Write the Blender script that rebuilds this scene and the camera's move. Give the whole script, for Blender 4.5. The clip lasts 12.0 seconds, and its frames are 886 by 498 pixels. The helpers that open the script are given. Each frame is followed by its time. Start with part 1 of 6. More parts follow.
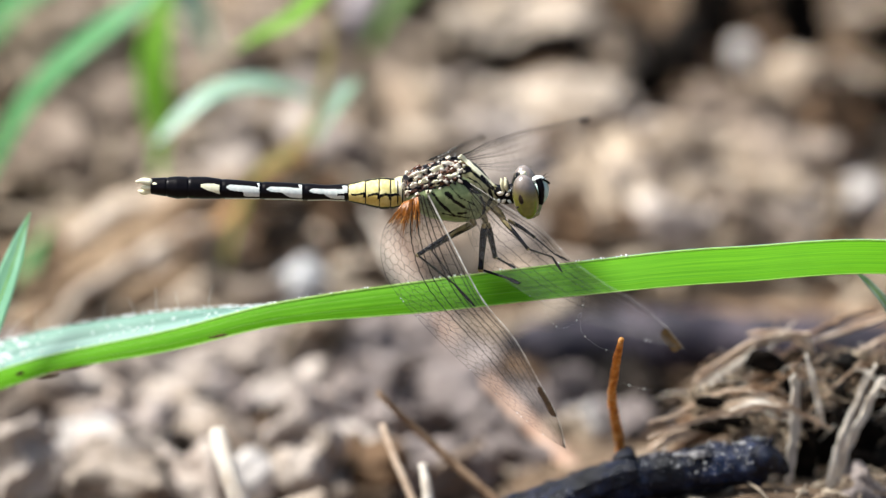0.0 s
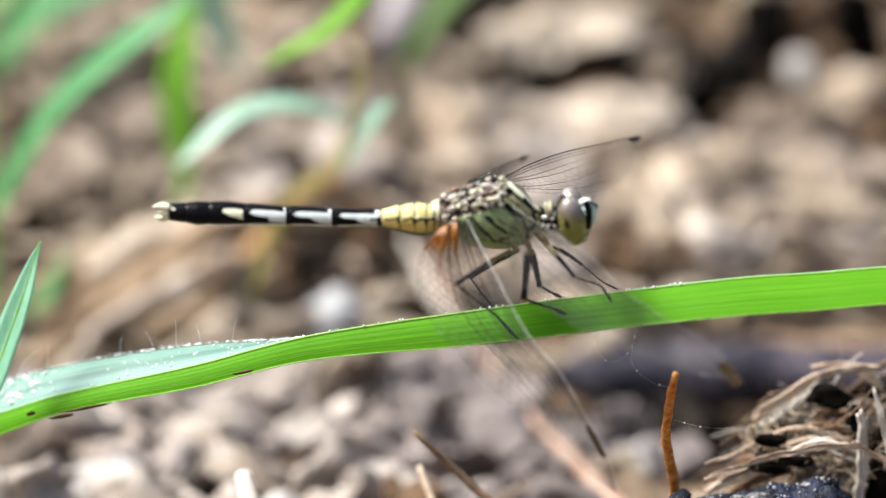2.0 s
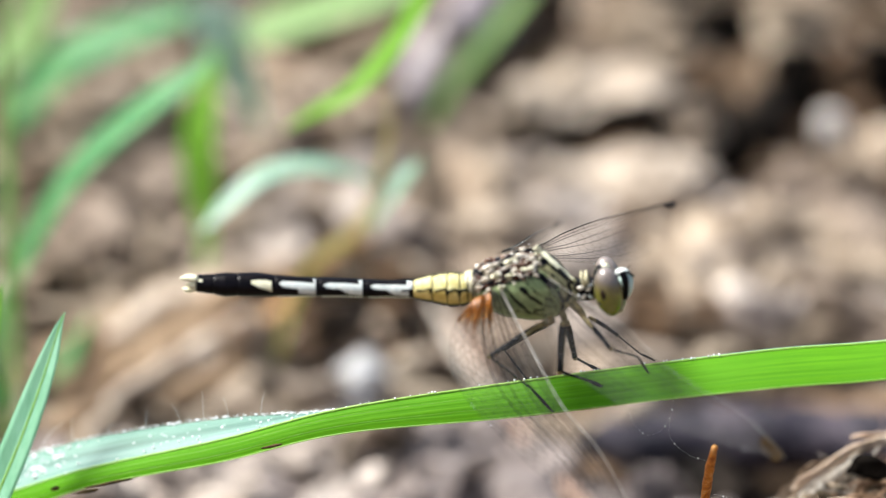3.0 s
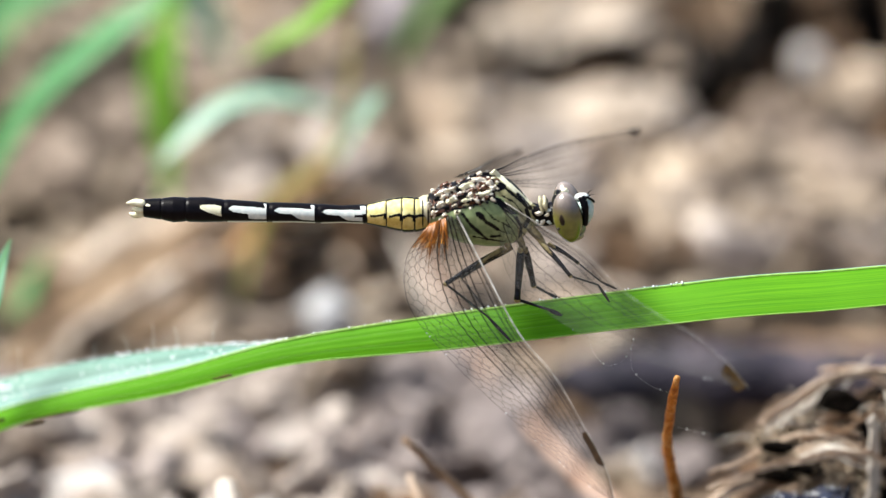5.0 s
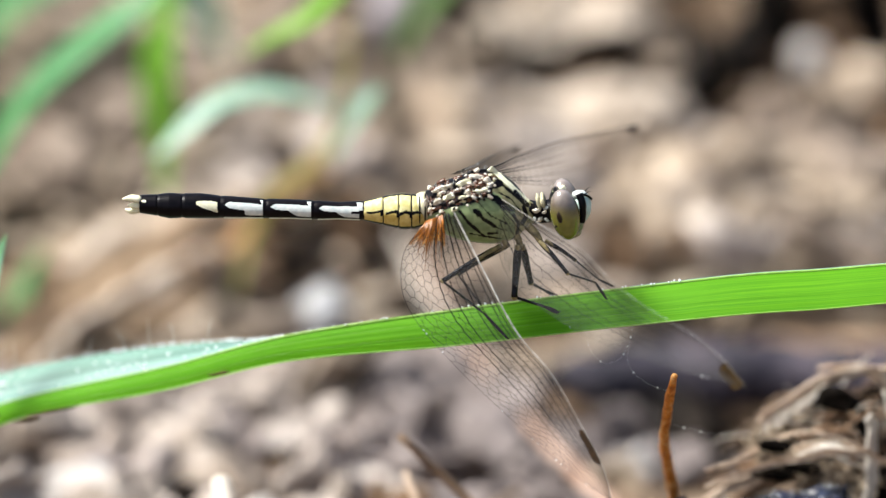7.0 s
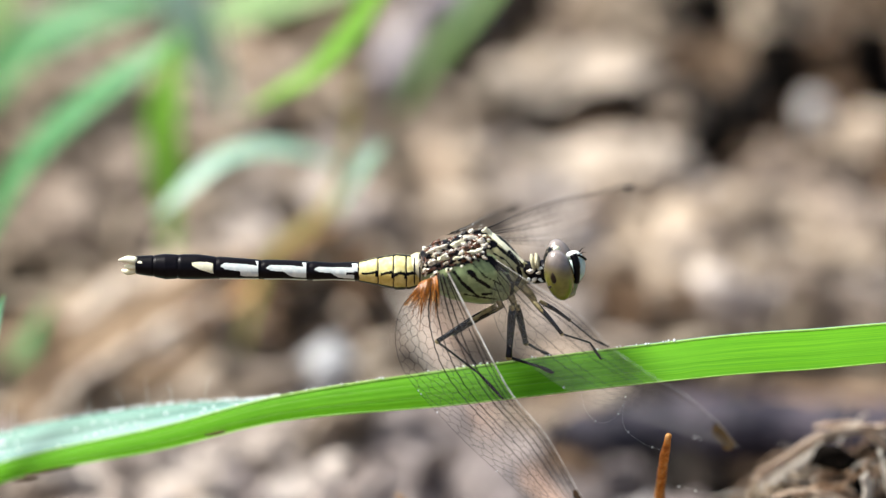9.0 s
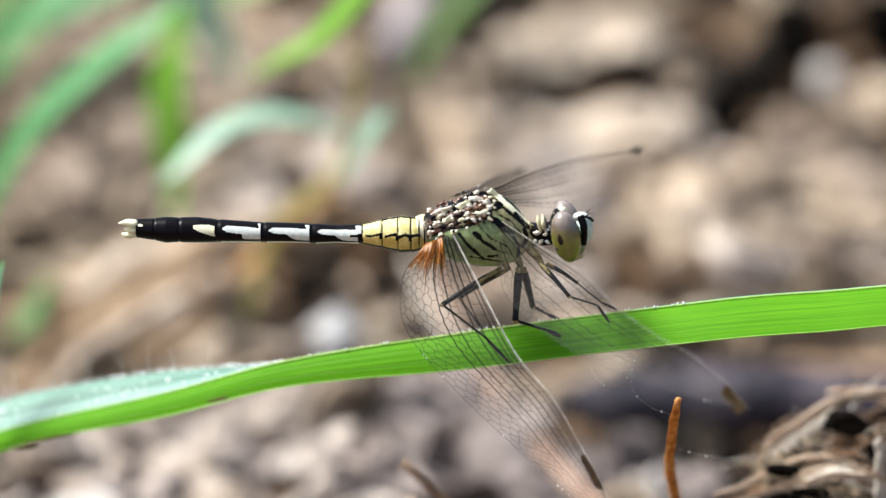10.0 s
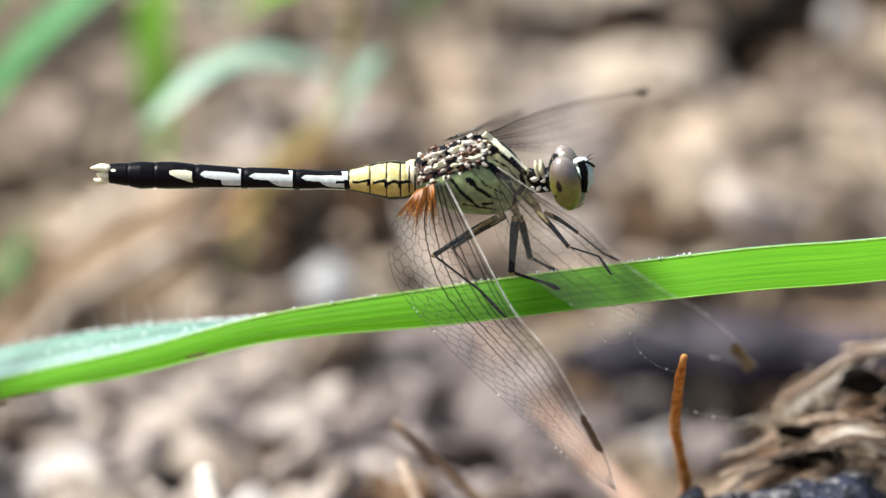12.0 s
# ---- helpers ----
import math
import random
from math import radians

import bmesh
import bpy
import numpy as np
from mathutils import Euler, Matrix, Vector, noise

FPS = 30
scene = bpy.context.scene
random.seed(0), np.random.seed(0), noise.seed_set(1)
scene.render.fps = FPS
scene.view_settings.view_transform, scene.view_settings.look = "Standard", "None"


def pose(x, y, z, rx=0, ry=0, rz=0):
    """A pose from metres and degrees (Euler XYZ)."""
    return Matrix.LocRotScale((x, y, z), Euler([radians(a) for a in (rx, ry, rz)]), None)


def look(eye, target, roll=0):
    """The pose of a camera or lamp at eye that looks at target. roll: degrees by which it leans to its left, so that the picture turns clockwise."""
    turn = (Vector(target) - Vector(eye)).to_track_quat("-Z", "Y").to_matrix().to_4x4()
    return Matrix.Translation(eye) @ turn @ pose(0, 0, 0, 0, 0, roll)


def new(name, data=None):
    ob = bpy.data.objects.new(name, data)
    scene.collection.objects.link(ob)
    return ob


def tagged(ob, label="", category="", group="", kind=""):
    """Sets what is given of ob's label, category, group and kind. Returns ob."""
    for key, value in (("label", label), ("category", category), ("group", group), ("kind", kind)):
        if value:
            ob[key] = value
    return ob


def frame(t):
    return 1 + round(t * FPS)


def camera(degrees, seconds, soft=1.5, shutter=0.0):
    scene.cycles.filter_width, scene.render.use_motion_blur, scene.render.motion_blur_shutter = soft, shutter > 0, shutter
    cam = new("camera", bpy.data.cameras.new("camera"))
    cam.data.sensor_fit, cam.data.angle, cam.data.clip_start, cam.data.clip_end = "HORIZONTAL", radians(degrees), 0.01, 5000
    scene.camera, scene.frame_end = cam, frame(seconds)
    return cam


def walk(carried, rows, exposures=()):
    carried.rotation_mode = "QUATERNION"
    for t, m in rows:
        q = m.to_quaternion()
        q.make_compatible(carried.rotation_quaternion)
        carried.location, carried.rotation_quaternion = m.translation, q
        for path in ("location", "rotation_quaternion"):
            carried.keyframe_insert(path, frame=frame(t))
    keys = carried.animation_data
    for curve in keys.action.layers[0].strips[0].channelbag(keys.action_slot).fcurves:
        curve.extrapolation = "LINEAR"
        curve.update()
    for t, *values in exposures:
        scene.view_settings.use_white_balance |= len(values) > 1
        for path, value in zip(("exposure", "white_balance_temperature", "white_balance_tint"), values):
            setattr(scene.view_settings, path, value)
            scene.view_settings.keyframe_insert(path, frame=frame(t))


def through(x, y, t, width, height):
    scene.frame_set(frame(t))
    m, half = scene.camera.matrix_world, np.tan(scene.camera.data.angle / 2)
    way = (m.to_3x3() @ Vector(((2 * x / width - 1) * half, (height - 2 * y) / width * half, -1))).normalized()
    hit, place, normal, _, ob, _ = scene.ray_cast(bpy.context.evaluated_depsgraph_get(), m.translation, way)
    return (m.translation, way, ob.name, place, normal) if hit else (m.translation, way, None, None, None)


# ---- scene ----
cam = camera(12.0, 12.0, soft=1.3)
PATH = [
    (0.0, look((-0.00673, -0.29424, 0.08021), (0.00002, 0.00000, 0.00030), 0.67)),
    (0.5, look((-0.00600, -0.29053, 0.07824), (-0.00046, 0.00009, 0.00052), 0.59)),
    (1.0, look((-0.00557, -0.28524, 0.07627), (-0.00108, 0.00017, 0.00078), 0.54)),
    (1.5, look((-0.00566, -0.27953, 0.07552), (-0.00170, 0.00025, 0.00104), 0.36)),
    (2.0, look((-0.00610, -0.27378, 0.07445), (-0.00270, 0.00055, 0.00214), 0.20)),
    (2.2, look((-0.00754, -0.27259, 0.07483), (-0.00387, 0.00082, 0.00319), 0.18)),
    (2.5, look((-0.01236, -0.26862, 0.07609), (-0.00776, 0.00175, 0.00673), 0.10)),
    (2.8, look((-0.00934, -0.26766, 0.07579), (-0.00586, 0.00176, 0.00741), 0.03)),
    (3.0, look((-0.00779, -0.26716, 0.07564), (-0.00488, 0.00176, 0.00669), -0.01)),
    (3.5, look((-0.00615, -0.26617, 0.07291), (-0.00309, 0.00110, 0.00422), -0.20)),
    (5.5, look((-0.00395, -0.25961, 0.07033), (-0.00208, 0.00048, 0.00182), 0.13)),
    (6.0, look((-0.00408, -0.25963, 0.07013), (-0.00197, 0.00048, 0.00183), 0.23)),
    (6.5, look((-0.00423, -0.25942, 0.07056), (-0.00186, 0.00048, 0.00182), 0.21)),
    (8.3, look((-0.00295, -0.25962, 0.07031), (-0.00155, 0.00048, 0.00182), 0.24)),
    (8.5, look((-0.00338, -0.25958, 0.07136), (-0.00154, 0.00069, 0.00261), 0.23)),
    (9.0, look((-0.00108, -0.26012, 0.07247), (-0.00148, 0.00147, 0.00556), 0.01)),
    (9.5, look((-0.00044, -0.25969, 0.07064), (-0.00152, 0.00113, 0.00432), -0.18)),
    (10.0, look((-0.00030, -0.25657, 0.06935), (-0.00181, 0.00085, 0.00324), -0.28)),
    (10.5, look((0.00083, -0.25293, 0.06792), (-0.00208, 0.00061, 0.00239), -0.29)),
    (11.0, look((0.00122, -0.24860, 0.06758), (-0.00233, 0.00044, 0.00175), -0.24)),
    (11.5, look((0.00133, -0.24492, 0.06676), (-0.00227, 0.00027, 0.00110), -0.26)),
    (12.0, look((0.00131, -0.24171, 0.06523), (-0.00133, 0.00004, 0.00021), -0.24)),
]

walk(cam, PATH, exposures=[(0.0, 0.98, 6200, 6), (1.0, 0.99, 6200, 6), (1.5, 1.06, 6200, 6), (2.1, 1.08, 6200, 6), (3.0, 1.07, 6200, 6), (12.0, 1.05, 6200, 6)])

cam.data.dof.use_dof = True
focus_mark = new("focus_mark")
focus_mark.location = (0.002, 0.0006, 0.003)
focus_mark.empty_display_size = 0.001
cam.data.dof.focus_object = focus_mark
cam.data.dof.aperture_fstop = 15.0

# ---- light: bright thin overcast, the veiled sun high on the left ----
SUN_EL, SUN_AZ = radians(58), radians(271)
world = bpy.data.worlds.new("sky")
scene.world = world
world.use_nodes = True
wn = world.node_tree.nodes
sky = wn.new("ShaderNodeTexSky")
sky.sky_type, sky.sun_disc = "NISHITA", False
sky.sun_elevation, sky.sun_rotation = SUN_EL, SUN_AZ
sky.dust_density, sky.air_density = 6.0, 1.0
wn["Background"].inputs["Strength"].default_value = 0.085
world.node_tree.links.new(sky.outputs["Color"], wn["Background"].inputs["Color"])
sun = new("sun", bpy.data.lights.new("sun", "SUN"))
sun.data.energy, sun.data.angle, sun.data.color = 3.6, radians(20), (1.0, 0.95, 0.88)
sun_way = Vector((math.sin(SUN_AZ) * math.cos(SUN_EL), math.cos(SUN_AZ) * math.cos(SUN_EL), math.sin(SUN_EL)))
sun.matrix_world = look(sun_way * 3, (0, 0, 0))

# ---- small tools; all lengths below are millimetres ----
MM = 0.001
BASE = {}
rnd = random.Random(7)


def V(*a):
    return Vector(a[0] if len(a) == 1 else a)


def thing(name, base, label, category, group="", kind=""):
    ob = new(name)
    ob.empty_display_size = 0.004
    ob.location = V(base) * MM
    BASE[ob] = V(base)
    return tagged(ob, label, category, group, kind)


def finish(name, bm, mats, origin, smooth=True):
    bmesh.ops.recalc_face_normals(bm, faces=bm.faces)
    for v in bm.verts:
        v.co = (v.co - origin) * MM
    me = bpy.data.meshes.new(name)
    bm.to_mesh(me)
    bm.free()
    for m in (mats if isinstance(mats, (list, tuple)) else [mats]):
        me.materials.append(m)
    me.polygons.foreach_set("use_smooth", [smooth] * len(me.polygons))
    return me


def part(name, bm, mats, parent, label="", smooth=True):
    """One mesh under a thing or a part, given in world millimetres."""
    base = BASE[parent]
    ob = new(name, finish(name, bm, mats, base, smooth))
    ob.parent = parent
    BASE[ob] = base
    if label:
        ob["label"] = label
    return ob


def solo(name, bm, mats, base, label, category, group="", kind="", smooth=True):
    """A thing that is one mesh."""
    ob = new(name, finish(name, bm, mats, V(base), smooth))
    ob.location = V(base) * MM
    BASE[ob] = V(base)
    return tagged(ob, label, category, group, kind)


def spline(pts, n):
    """n points along a smooth curve through pts (any dimension)."""
    pts = [np.array(p, float) for p in pts]
    p = [2 * pts[0] - pts[1]] + pts + [2 * pts[-1] - pts[-2]]
    out = []
    for i in range(n):
        s = i / (n - 1) * (len(pts) - 1)
        k = min(int(s), len(pts) - 2)
        u = s - k
        a, b, c, d = p[k:k + 4]
        out.append(0.5 * (2 * b + (c - a) * u + (2 * a - 5 * b + 4 * c - d) * u * u + (3 * b - a - 3 * c + d) * u ** 3))
    return out


def tube(bm, pts, radii, seg=8, wobble=0.0, flat=1.0, mat=0):
    """A capped tube along pts; radii is one number or one for each point."""
    pts = [V(*map(float, p)) for p in pts]
    if isinstance(radii, (int, float)):
        radii = [radii] * len(pts)
    rings, ref = [], None
    for i, p in enumerate(pts):
        d = (pts[min(i + 1, len(pts) - 1)] - pts[max(i - 1, 0)]).normalized()
        if ref is None:
            ref = d.orthogonal().normalized()
        ref = (ref - d * ref.dot(d)).normalized()
        side = d.cross(ref)
        ring = []
        for j in range(seg):
            a = 2 * math.pi * j / seg
            r = radii[i] * (1 + wobble * noise.noise(p * 1.3 + V(math.cos(a), math.sin(a), 0.0) * 1.7))
            ring.append(bm.verts.new(p + ref * (math.cos(a) * r) + side * (math.sin(a) * r * flat)))
        rings.append(ring)
    for a, b in zip(rings, rings[1:]):
        for j in range(seg):
            fa = bm.faces.new((a[j], a[(j + 1) % seg], b[(j + 1) % seg], b[j]))
            fa.material_index = mat
    for ring in (rings[0][::-1], rings[-1]):
        fa = bm.faces.new(ring)
        fa.material_index = mat
    return bm


ICO = {}


def ico(sub):
    """Corners and faces of a unit icosphere."""
    if sub not in ICO:
        tmp = bmesh.new()
        bmesh.ops.create_icosphere(tmp, subdivisions=sub, radius=1.0)
        tmp.verts.index_update()
        ICO[sub] = ([v.co.copy() for v in tmp.verts], [[v.index for v in fa.verts] for fa in tmp.faces])
        tmp.free()
    return ICO[sub]


def ball(bm, c, r, sub=3, rough=0.0, freq=1.0, turn=None, mat=0, seed=0.0, block=1.0):
    """A (rough) ellipsoid round c with the half axes r."""
    r = V(r) if isinstance(r, (tuple, list, Vector)) else V(r, r, r)
    verts, faces = ico(sub)
    got = [bm.verts.new(co) for co in verts]
    for tri in faces:
        bm.faces.new([got[k] for k in tri]).material_index = mat
    m = Euler(turn).to_matrix() if turn else Matrix.Identity(3)
    for v in got:
        k = 1.0
        if rough:
            q = v.co * freq + V(seed, seed * 1.7, -seed)
            k += rough * (noise.noise(q) + 0.6 * (0.35 - abs(noise.noise(q * 1.9))) + 0.5 * (0.3 - abs(noise.noise(q * 4.1))))
        if block != 1.0:
            v.co = V(*(math.copysign(abs(q) ** block, q) for q in v.co)) * (0.9 if block < 1 else 1.0)
        v.co = m @ V(v.co.x * r.x * k, v.co.y * r.y * k, v.co.z * r.z * k) + V(c)
    return bm


# ---- materials ----
class Nodes:
    """A short way to write a Principled material."""

    def __init__(self, name, rough=0.6, spec=0.5, metal=0.0):
        self.m = bpy.data.materials.new(name)
        self.m.use_nodes = True
        self.t = self.m.node_tree
        self.b = self.t.nodes["Principled BSDF"]
        self.b.inputs["Roughness"].default_value = rough
        self.b.inputs["Specular IOR Level"].default_value = spec
        self.b.inputs["Metallic"].default_value = metal
        self.co = self.t.nodes.new("ShaderNodeTexCoord")

    def link(self, a, b):
        self.t.links.new(a, b)

    def noise(self, size, detail=4.0, stretch=(1, 1, 1), rough=0.6, source="Object"):
        """Noise whose blots are about size millimetres wide."""
        mp = self.t.nodes.new("ShaderNodeMapping")
        mp.inputs["Scale"].default_value = stretch
        self.link(self.co.outputs[source], mp.inputs["Vector"])
        if source == "Object":
            self.link(self.chance(), mp.inputs["Location"])
        n = self.t.nodes.new("ShaderNodeTexNoise")
        n.inputs["Scale"].default_value = 1.0 / (size * MM)
        n.inputs["Detail"].default_value = detail
        n.inputs["Roughness"].default_value = rough
        self.link(mp.outputs["Vector"], n.inputs["Vector"])
        return n.outputs["Fac"]

    def chance(self):
        """A number from 0 to 1 for each object."""
        return self.t.nodes.new("ShaderNodeObjectInfo").outputs["Random"]

    def ramp(self, fac, stops):
        r = self.t.nodes.new("ShaderNodeValToRGB")
        e = r.color_ramp.elements
        while len(e) < len(stops):
            e.new(0.5)
        for el, (p, c) in zip(e, stops):
            el.position, el.color = p, (*c, 1.0)
        self.link(fac, r.inputs["Fac"])
        return r.outputs["Color"]

    def mix(self, fac, a, b, how="MIX"):
        n = self.t.nodes.new("ShaderNodeMix")
        n.data_type, n.blend_type = "RGBA", how
        for key, v in ((0, fac), (6, a), (7, b)):
            if isinstance(v, (int, float)):
                n.inputs[key].default_value = v
            elif isinstance(v, tuple):
                n.inputs[key].default_value = (*v, 1.0)
            else:
                self.link(v, n.inputs[key])
        return n.outputs[2]

    def bump(self, height, depth, strength=0.6):
        n = self.t.nodes.new("ShaderNodeBump")
        n.inputs["Distance"].default_value = depth * MM
        n.inputs["Strength"].default_value = strength
        self.link(height, n.inputs["Height"])
        self.link(n.outputs["Normal"], self.b.inputs["Normal"])

    def color(self, c):
        if isinstance(c, tuple):
            self.b.inputs["Base Color"].default_value = (*c, 1.0)
        else:
            self.link(c, self.b.inputs["Base Color"])
        return self


def earthy(name, stops, size=3.0, fine=0.35, rough=0.85, depth=0.25, island=0.0, spec=0.25, stretch=(1, 1, 1), vary=0.0, grit=0.55):
    """Soil, wood, dry leaf: blots, grain and relief; island varies it from piece to piece."""
    n = Nodes(name, rough, spec)
    big, small = n.noise(size, 3.0, stretch), n.noise(fine, 6.0, stretch)
    c = n.ramp(big, stops)
    if island:
        src = n.t.nodes.new("ShaderNodeNewGeometry").outputs["Random Per Island"]
        c = n.mix(island, c, n.ramp(src, [(0.0, stops[0][1]), (0.5, stops[len(stops) // 2][1]), (1.0, stops[-1][1])]))
    grain = n.ramp(small, [(0.3, (grit, grit * 0.95, grit * 0.9)), (0.7, (1.0, 1.0, 1.0))])
    c = n.mix(0.8, c, grain, "MULTIPLY")
    if vary:
        c = n.mix(1.0, c, n.ramp(n.chance(), [(0.0, (1 - vary, 1 - vary * 1.08, 1 - vary * 1.15)), (1.0, (1 + vary * 0.4,) * 3)]), "MULTIPLY")
    n.color(c)
    n.bump(small, depth)
    return n.m


def leafy(name, dark, light, through=0.35, rough=0.42, fine=0.5, along=(1, 1, 1), uv=False, spec=0.45, band=None):
    """A grass blade: parallel veins, blots, light that comes through."""
    n = Nodes(name, rough, spec)
    fib = n.noise(1000 / 26, 3.0, (0.35, 1, 1), source="UV") if uv else n.noise(fine, 3.0, along)
    blot = n.noise(6.0, 3.0)
    c = n.mix(n.ramp(fib, [(0.35, (0, 0, 0)), (0.65, (1, 1, 1))]), dark, light)
    c = n.mix(0.35, c, n.ramp(blot, [(0.3, (0.7, 0.75, 0.6)), (0.7, (1.0, 1.0, 1.0))]), "MULTIPLY")
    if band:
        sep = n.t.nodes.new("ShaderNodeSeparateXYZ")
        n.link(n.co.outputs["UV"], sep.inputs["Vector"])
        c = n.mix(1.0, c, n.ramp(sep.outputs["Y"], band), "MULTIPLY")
    n.color(c)
    n.bump(fib, 0.06, 0.5)
    tr = n.t.nodes.new("ShaderNodeBsdfTranslucent")
    n.link(c, tr.inputs["Color"])
    ms = n.t.nodes.new("ShaderNodeMixShader")
    ms.inputs["Fac"].default_value = through
    n.link(n.b.outputs["BSDF"], ms.inputs[1])
    n.link(tr.outputs["BSDF"], ms.inputs[2])
    n.link(ms.outputs["Shader"], n.t.nodes["Material Output"].inputs["Surface"])
    return n.m


def shell(name, a, b, rough=0.3, size=0.4, spec=0.35, depth=0.02):
    """Insect cuticle: two near colours in blots, a fine relief, a soft gloss."""
    n = Nodes(name, rough, spec)
    f = n.noise(size, 4.0)
    n.color(n.mix(n.ramp(f, [(0.35, (0, 0, 0)), (0.65, (1, 1, 1))]), a, b))
    n.bump(n.noise(0.12, 3.0), depth, 0.5)
    return n.m


SOIL = earthy("soil", [(0.3, (0.046, 0.03, 0.018)), (0.5, (0.175, 0.12, 0.079)), (0.72, (0.35, 0.265, 0.187))], 7.0, 0.8, 0.95, 0.6)
CLOD = earthy("clod", [(0.3, (0.16, 0.125, 0.09)), (0.5, (0.41, 0.335, 0.255)), (0.7, (0.64, 0.55, 0.44))], 5.0, 0.6, 0.9, 0.4, vary=0.3)
CRUMB = earthy("crumb", [(0.3, (0.05, 0.034, 0.022)), (0.5, (0.25, 0.19, 0.138)), (0.72, (0.6, 0.5, 0.41))], 4.0, 0.6, 0.9, 0.35, island=0.7)
PALE = earthy("pale_stone", [(0.3, (0.42, 0.38, 0.36)), (0.7, (0.72, 0.69, 0.67))], 3.5, 0.5, 0.8, 0.2)
DRYLEAF = earthy("dry_leaf", [(0.3, (0.12, 0.08, 0.05)), (0.5, (0.34, 0.265, 0.185)), (0.7, (0.62, 0.53, 0.43))], 4.0, 0.5, 0.7, 0.2, island=0.6)
ORANGELEAF = earthy("orange_leaf", [(0.3, (0.36, 0.19, 0.08)), (0.7, (0.6, 0.37, 0.18))], 3.0, 0.5, 0.7, 0.15)
STRAW = earthy("straw", [(0.3, (0.34, 0.21, 0.13)), (0.5, (0.7, 0.54, 0.41)), (0.7, (0.92, 0.82, 0.71))], 2.0, 0.2, 0.6, 0.08, island=0.5, grit=0.4)
BROWNSTRAW = earthy("brown_straw", [(0.3, (0.11, 0.055, 0.028)), (0.55, (0.41, 0.255, 0.15)), (0.75, (0.72, 0.53, 0.37))], 1.5, 0.2, 0.6, 0.1, grit=0.2)
STRAWPALE = earthy("pale_straw", [(0.3, (0.64, 0.54, 0.44)), (0.7, (0.93, 0.89, 0.82))], 2.0, 0.2, 0.55, 0.12, grit=0.5)
STRAWGREY = earthy("grey_straw", [(0.3, (0.5, 0.43, 0.36)), (0.7, (0.92, 0.86, 0.79))], 1.0, 0.1, 0.6, 0.2, grit=0.4, stretch=(1, 1, 0.12))
PINKSTALK = earthy("pink_stalk", [(0.3, (0.42, 0.26, 0.19)), (0.7, (0.64, 0.46, 0.36))], 3.0, 0.3, 0.6, 0.1)
DEADLEAF = earthy("brown_dead_leaf", [(0.3, (0.17, 0.105, 0.058)), (0.7, (0.42, 0.305, 0.2))], 3.0, 0.4, 0.7, 0.12, stretch=(1, 1, 0.4))
TWIG = earthy("twig_bark", [(0.3, (0.18, 0.11, 0.065)), (0.7, (0.46, 0.32, 0.21))], 2.0, 0.25, 0.7, 0.1)
LOGBARK = earthy("dark_bark", [(0.35, (0.01, 0.009, 0.018)), (0.5, (0.025, 0.022, 0.036)), (0.68, (0.13, 0.108, 0.135))], 3.0, 0.6, 0.5, 0.4)
RUST = earthy("rusty_stalk", [(0.3, (0.34, 0.09, 0.01)), (0.5, (0.68, 0.25, 0.03)), (0.7, (0.84, 0.5, 0.2))], 0.55, 0.14, 0.5, 0.2)


def charcoal():
    n = Nodes("charcoal", 0.25, 0.3)
    # Bluish tones put the sky's reflection into the char's colour.
    c = n.ramp(n.noise(2.5, 4.0), [(0.35, (0.001, 0.0015, 0.004)), (0.52, (0.003, 0.005, 0.016)), (0.72, (0.014, 0.025, 0.07))])
    ash = n.ramp(n.noise(0.12, 2.0), [(0.66, (0, 0, 0)), (0.72, (1, 1, 1))])
    patch = n.ramp(n.noise(2.2, 3.0), [(0.42, (0.12, 0.12, 0.12)), (0.6, (1, 1, 1))])
    n.color(n.mix(n.mix(1.0, ash, patch, "MULTIPLY"), c, (0.5, 0.5, 0.52)))
    n.bump(n.noise(0.4, 6.0), 0.25, 0.9)
    return n.m


CHAR = charcoal()
GRASS = leafy("grass", (0.115, 0.385, 0.003), (0.195, 0.53, 0.006), 0.5, 0.6, 0.35, uv=True, spec=0.22)
# Pale bluish with sky sheen put into the colour; darker along the middle.
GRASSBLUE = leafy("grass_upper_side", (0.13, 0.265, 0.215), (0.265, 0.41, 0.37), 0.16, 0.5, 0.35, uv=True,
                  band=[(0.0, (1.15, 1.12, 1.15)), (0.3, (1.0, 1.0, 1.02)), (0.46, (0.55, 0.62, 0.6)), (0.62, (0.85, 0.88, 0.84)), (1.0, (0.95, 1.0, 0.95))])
GRASSRIB = leafy("grass_vein", (0.32, 0.58, 0.08), (0.44, 0.7, 0.16), 0.35, 0.4)
GRASSGREEN = leafy("grass_young", (0.27, 0.58, 0.05), (0.38, 0.7, 0.1), 0.55, 0.45, 0.8, (1, 1, 0.08))
GRASSTEAL = leafy("grass_bluish", (0.12, 0.42, 0.15), (0.25, 0.56, 0.28), 0.5, 0.42, 0.8, (1, 1, 0.08))
GRASSPALE = leafy("grass_silvery", (0.32, 0.52, 0.42), (0.52, 0.7, 0.6), 0.25, 0.35, 0.8, (1, 1, 0.08))
GRASSTIP = leafy("grass_pale_teal", (0.28, 0.58, 0.38), (0.4, 0.7, 0.52), 0.5, 0.4, 0.8, (1, 1, 0.08))
GRASSFAR = leafy("grass_light", (0.3, 0.5, 0.17), (0.46, 0.64, 0.3), 0.5, 0.45, 0.8, (1, 1, 0.08))
GRASSDRY = leafy("grass_yellowing", (0.4, 0.3, 0.1), (0.56, 0.43, 0.2), 0.5, 0.5, 0.8, (1, 1, 0.08))
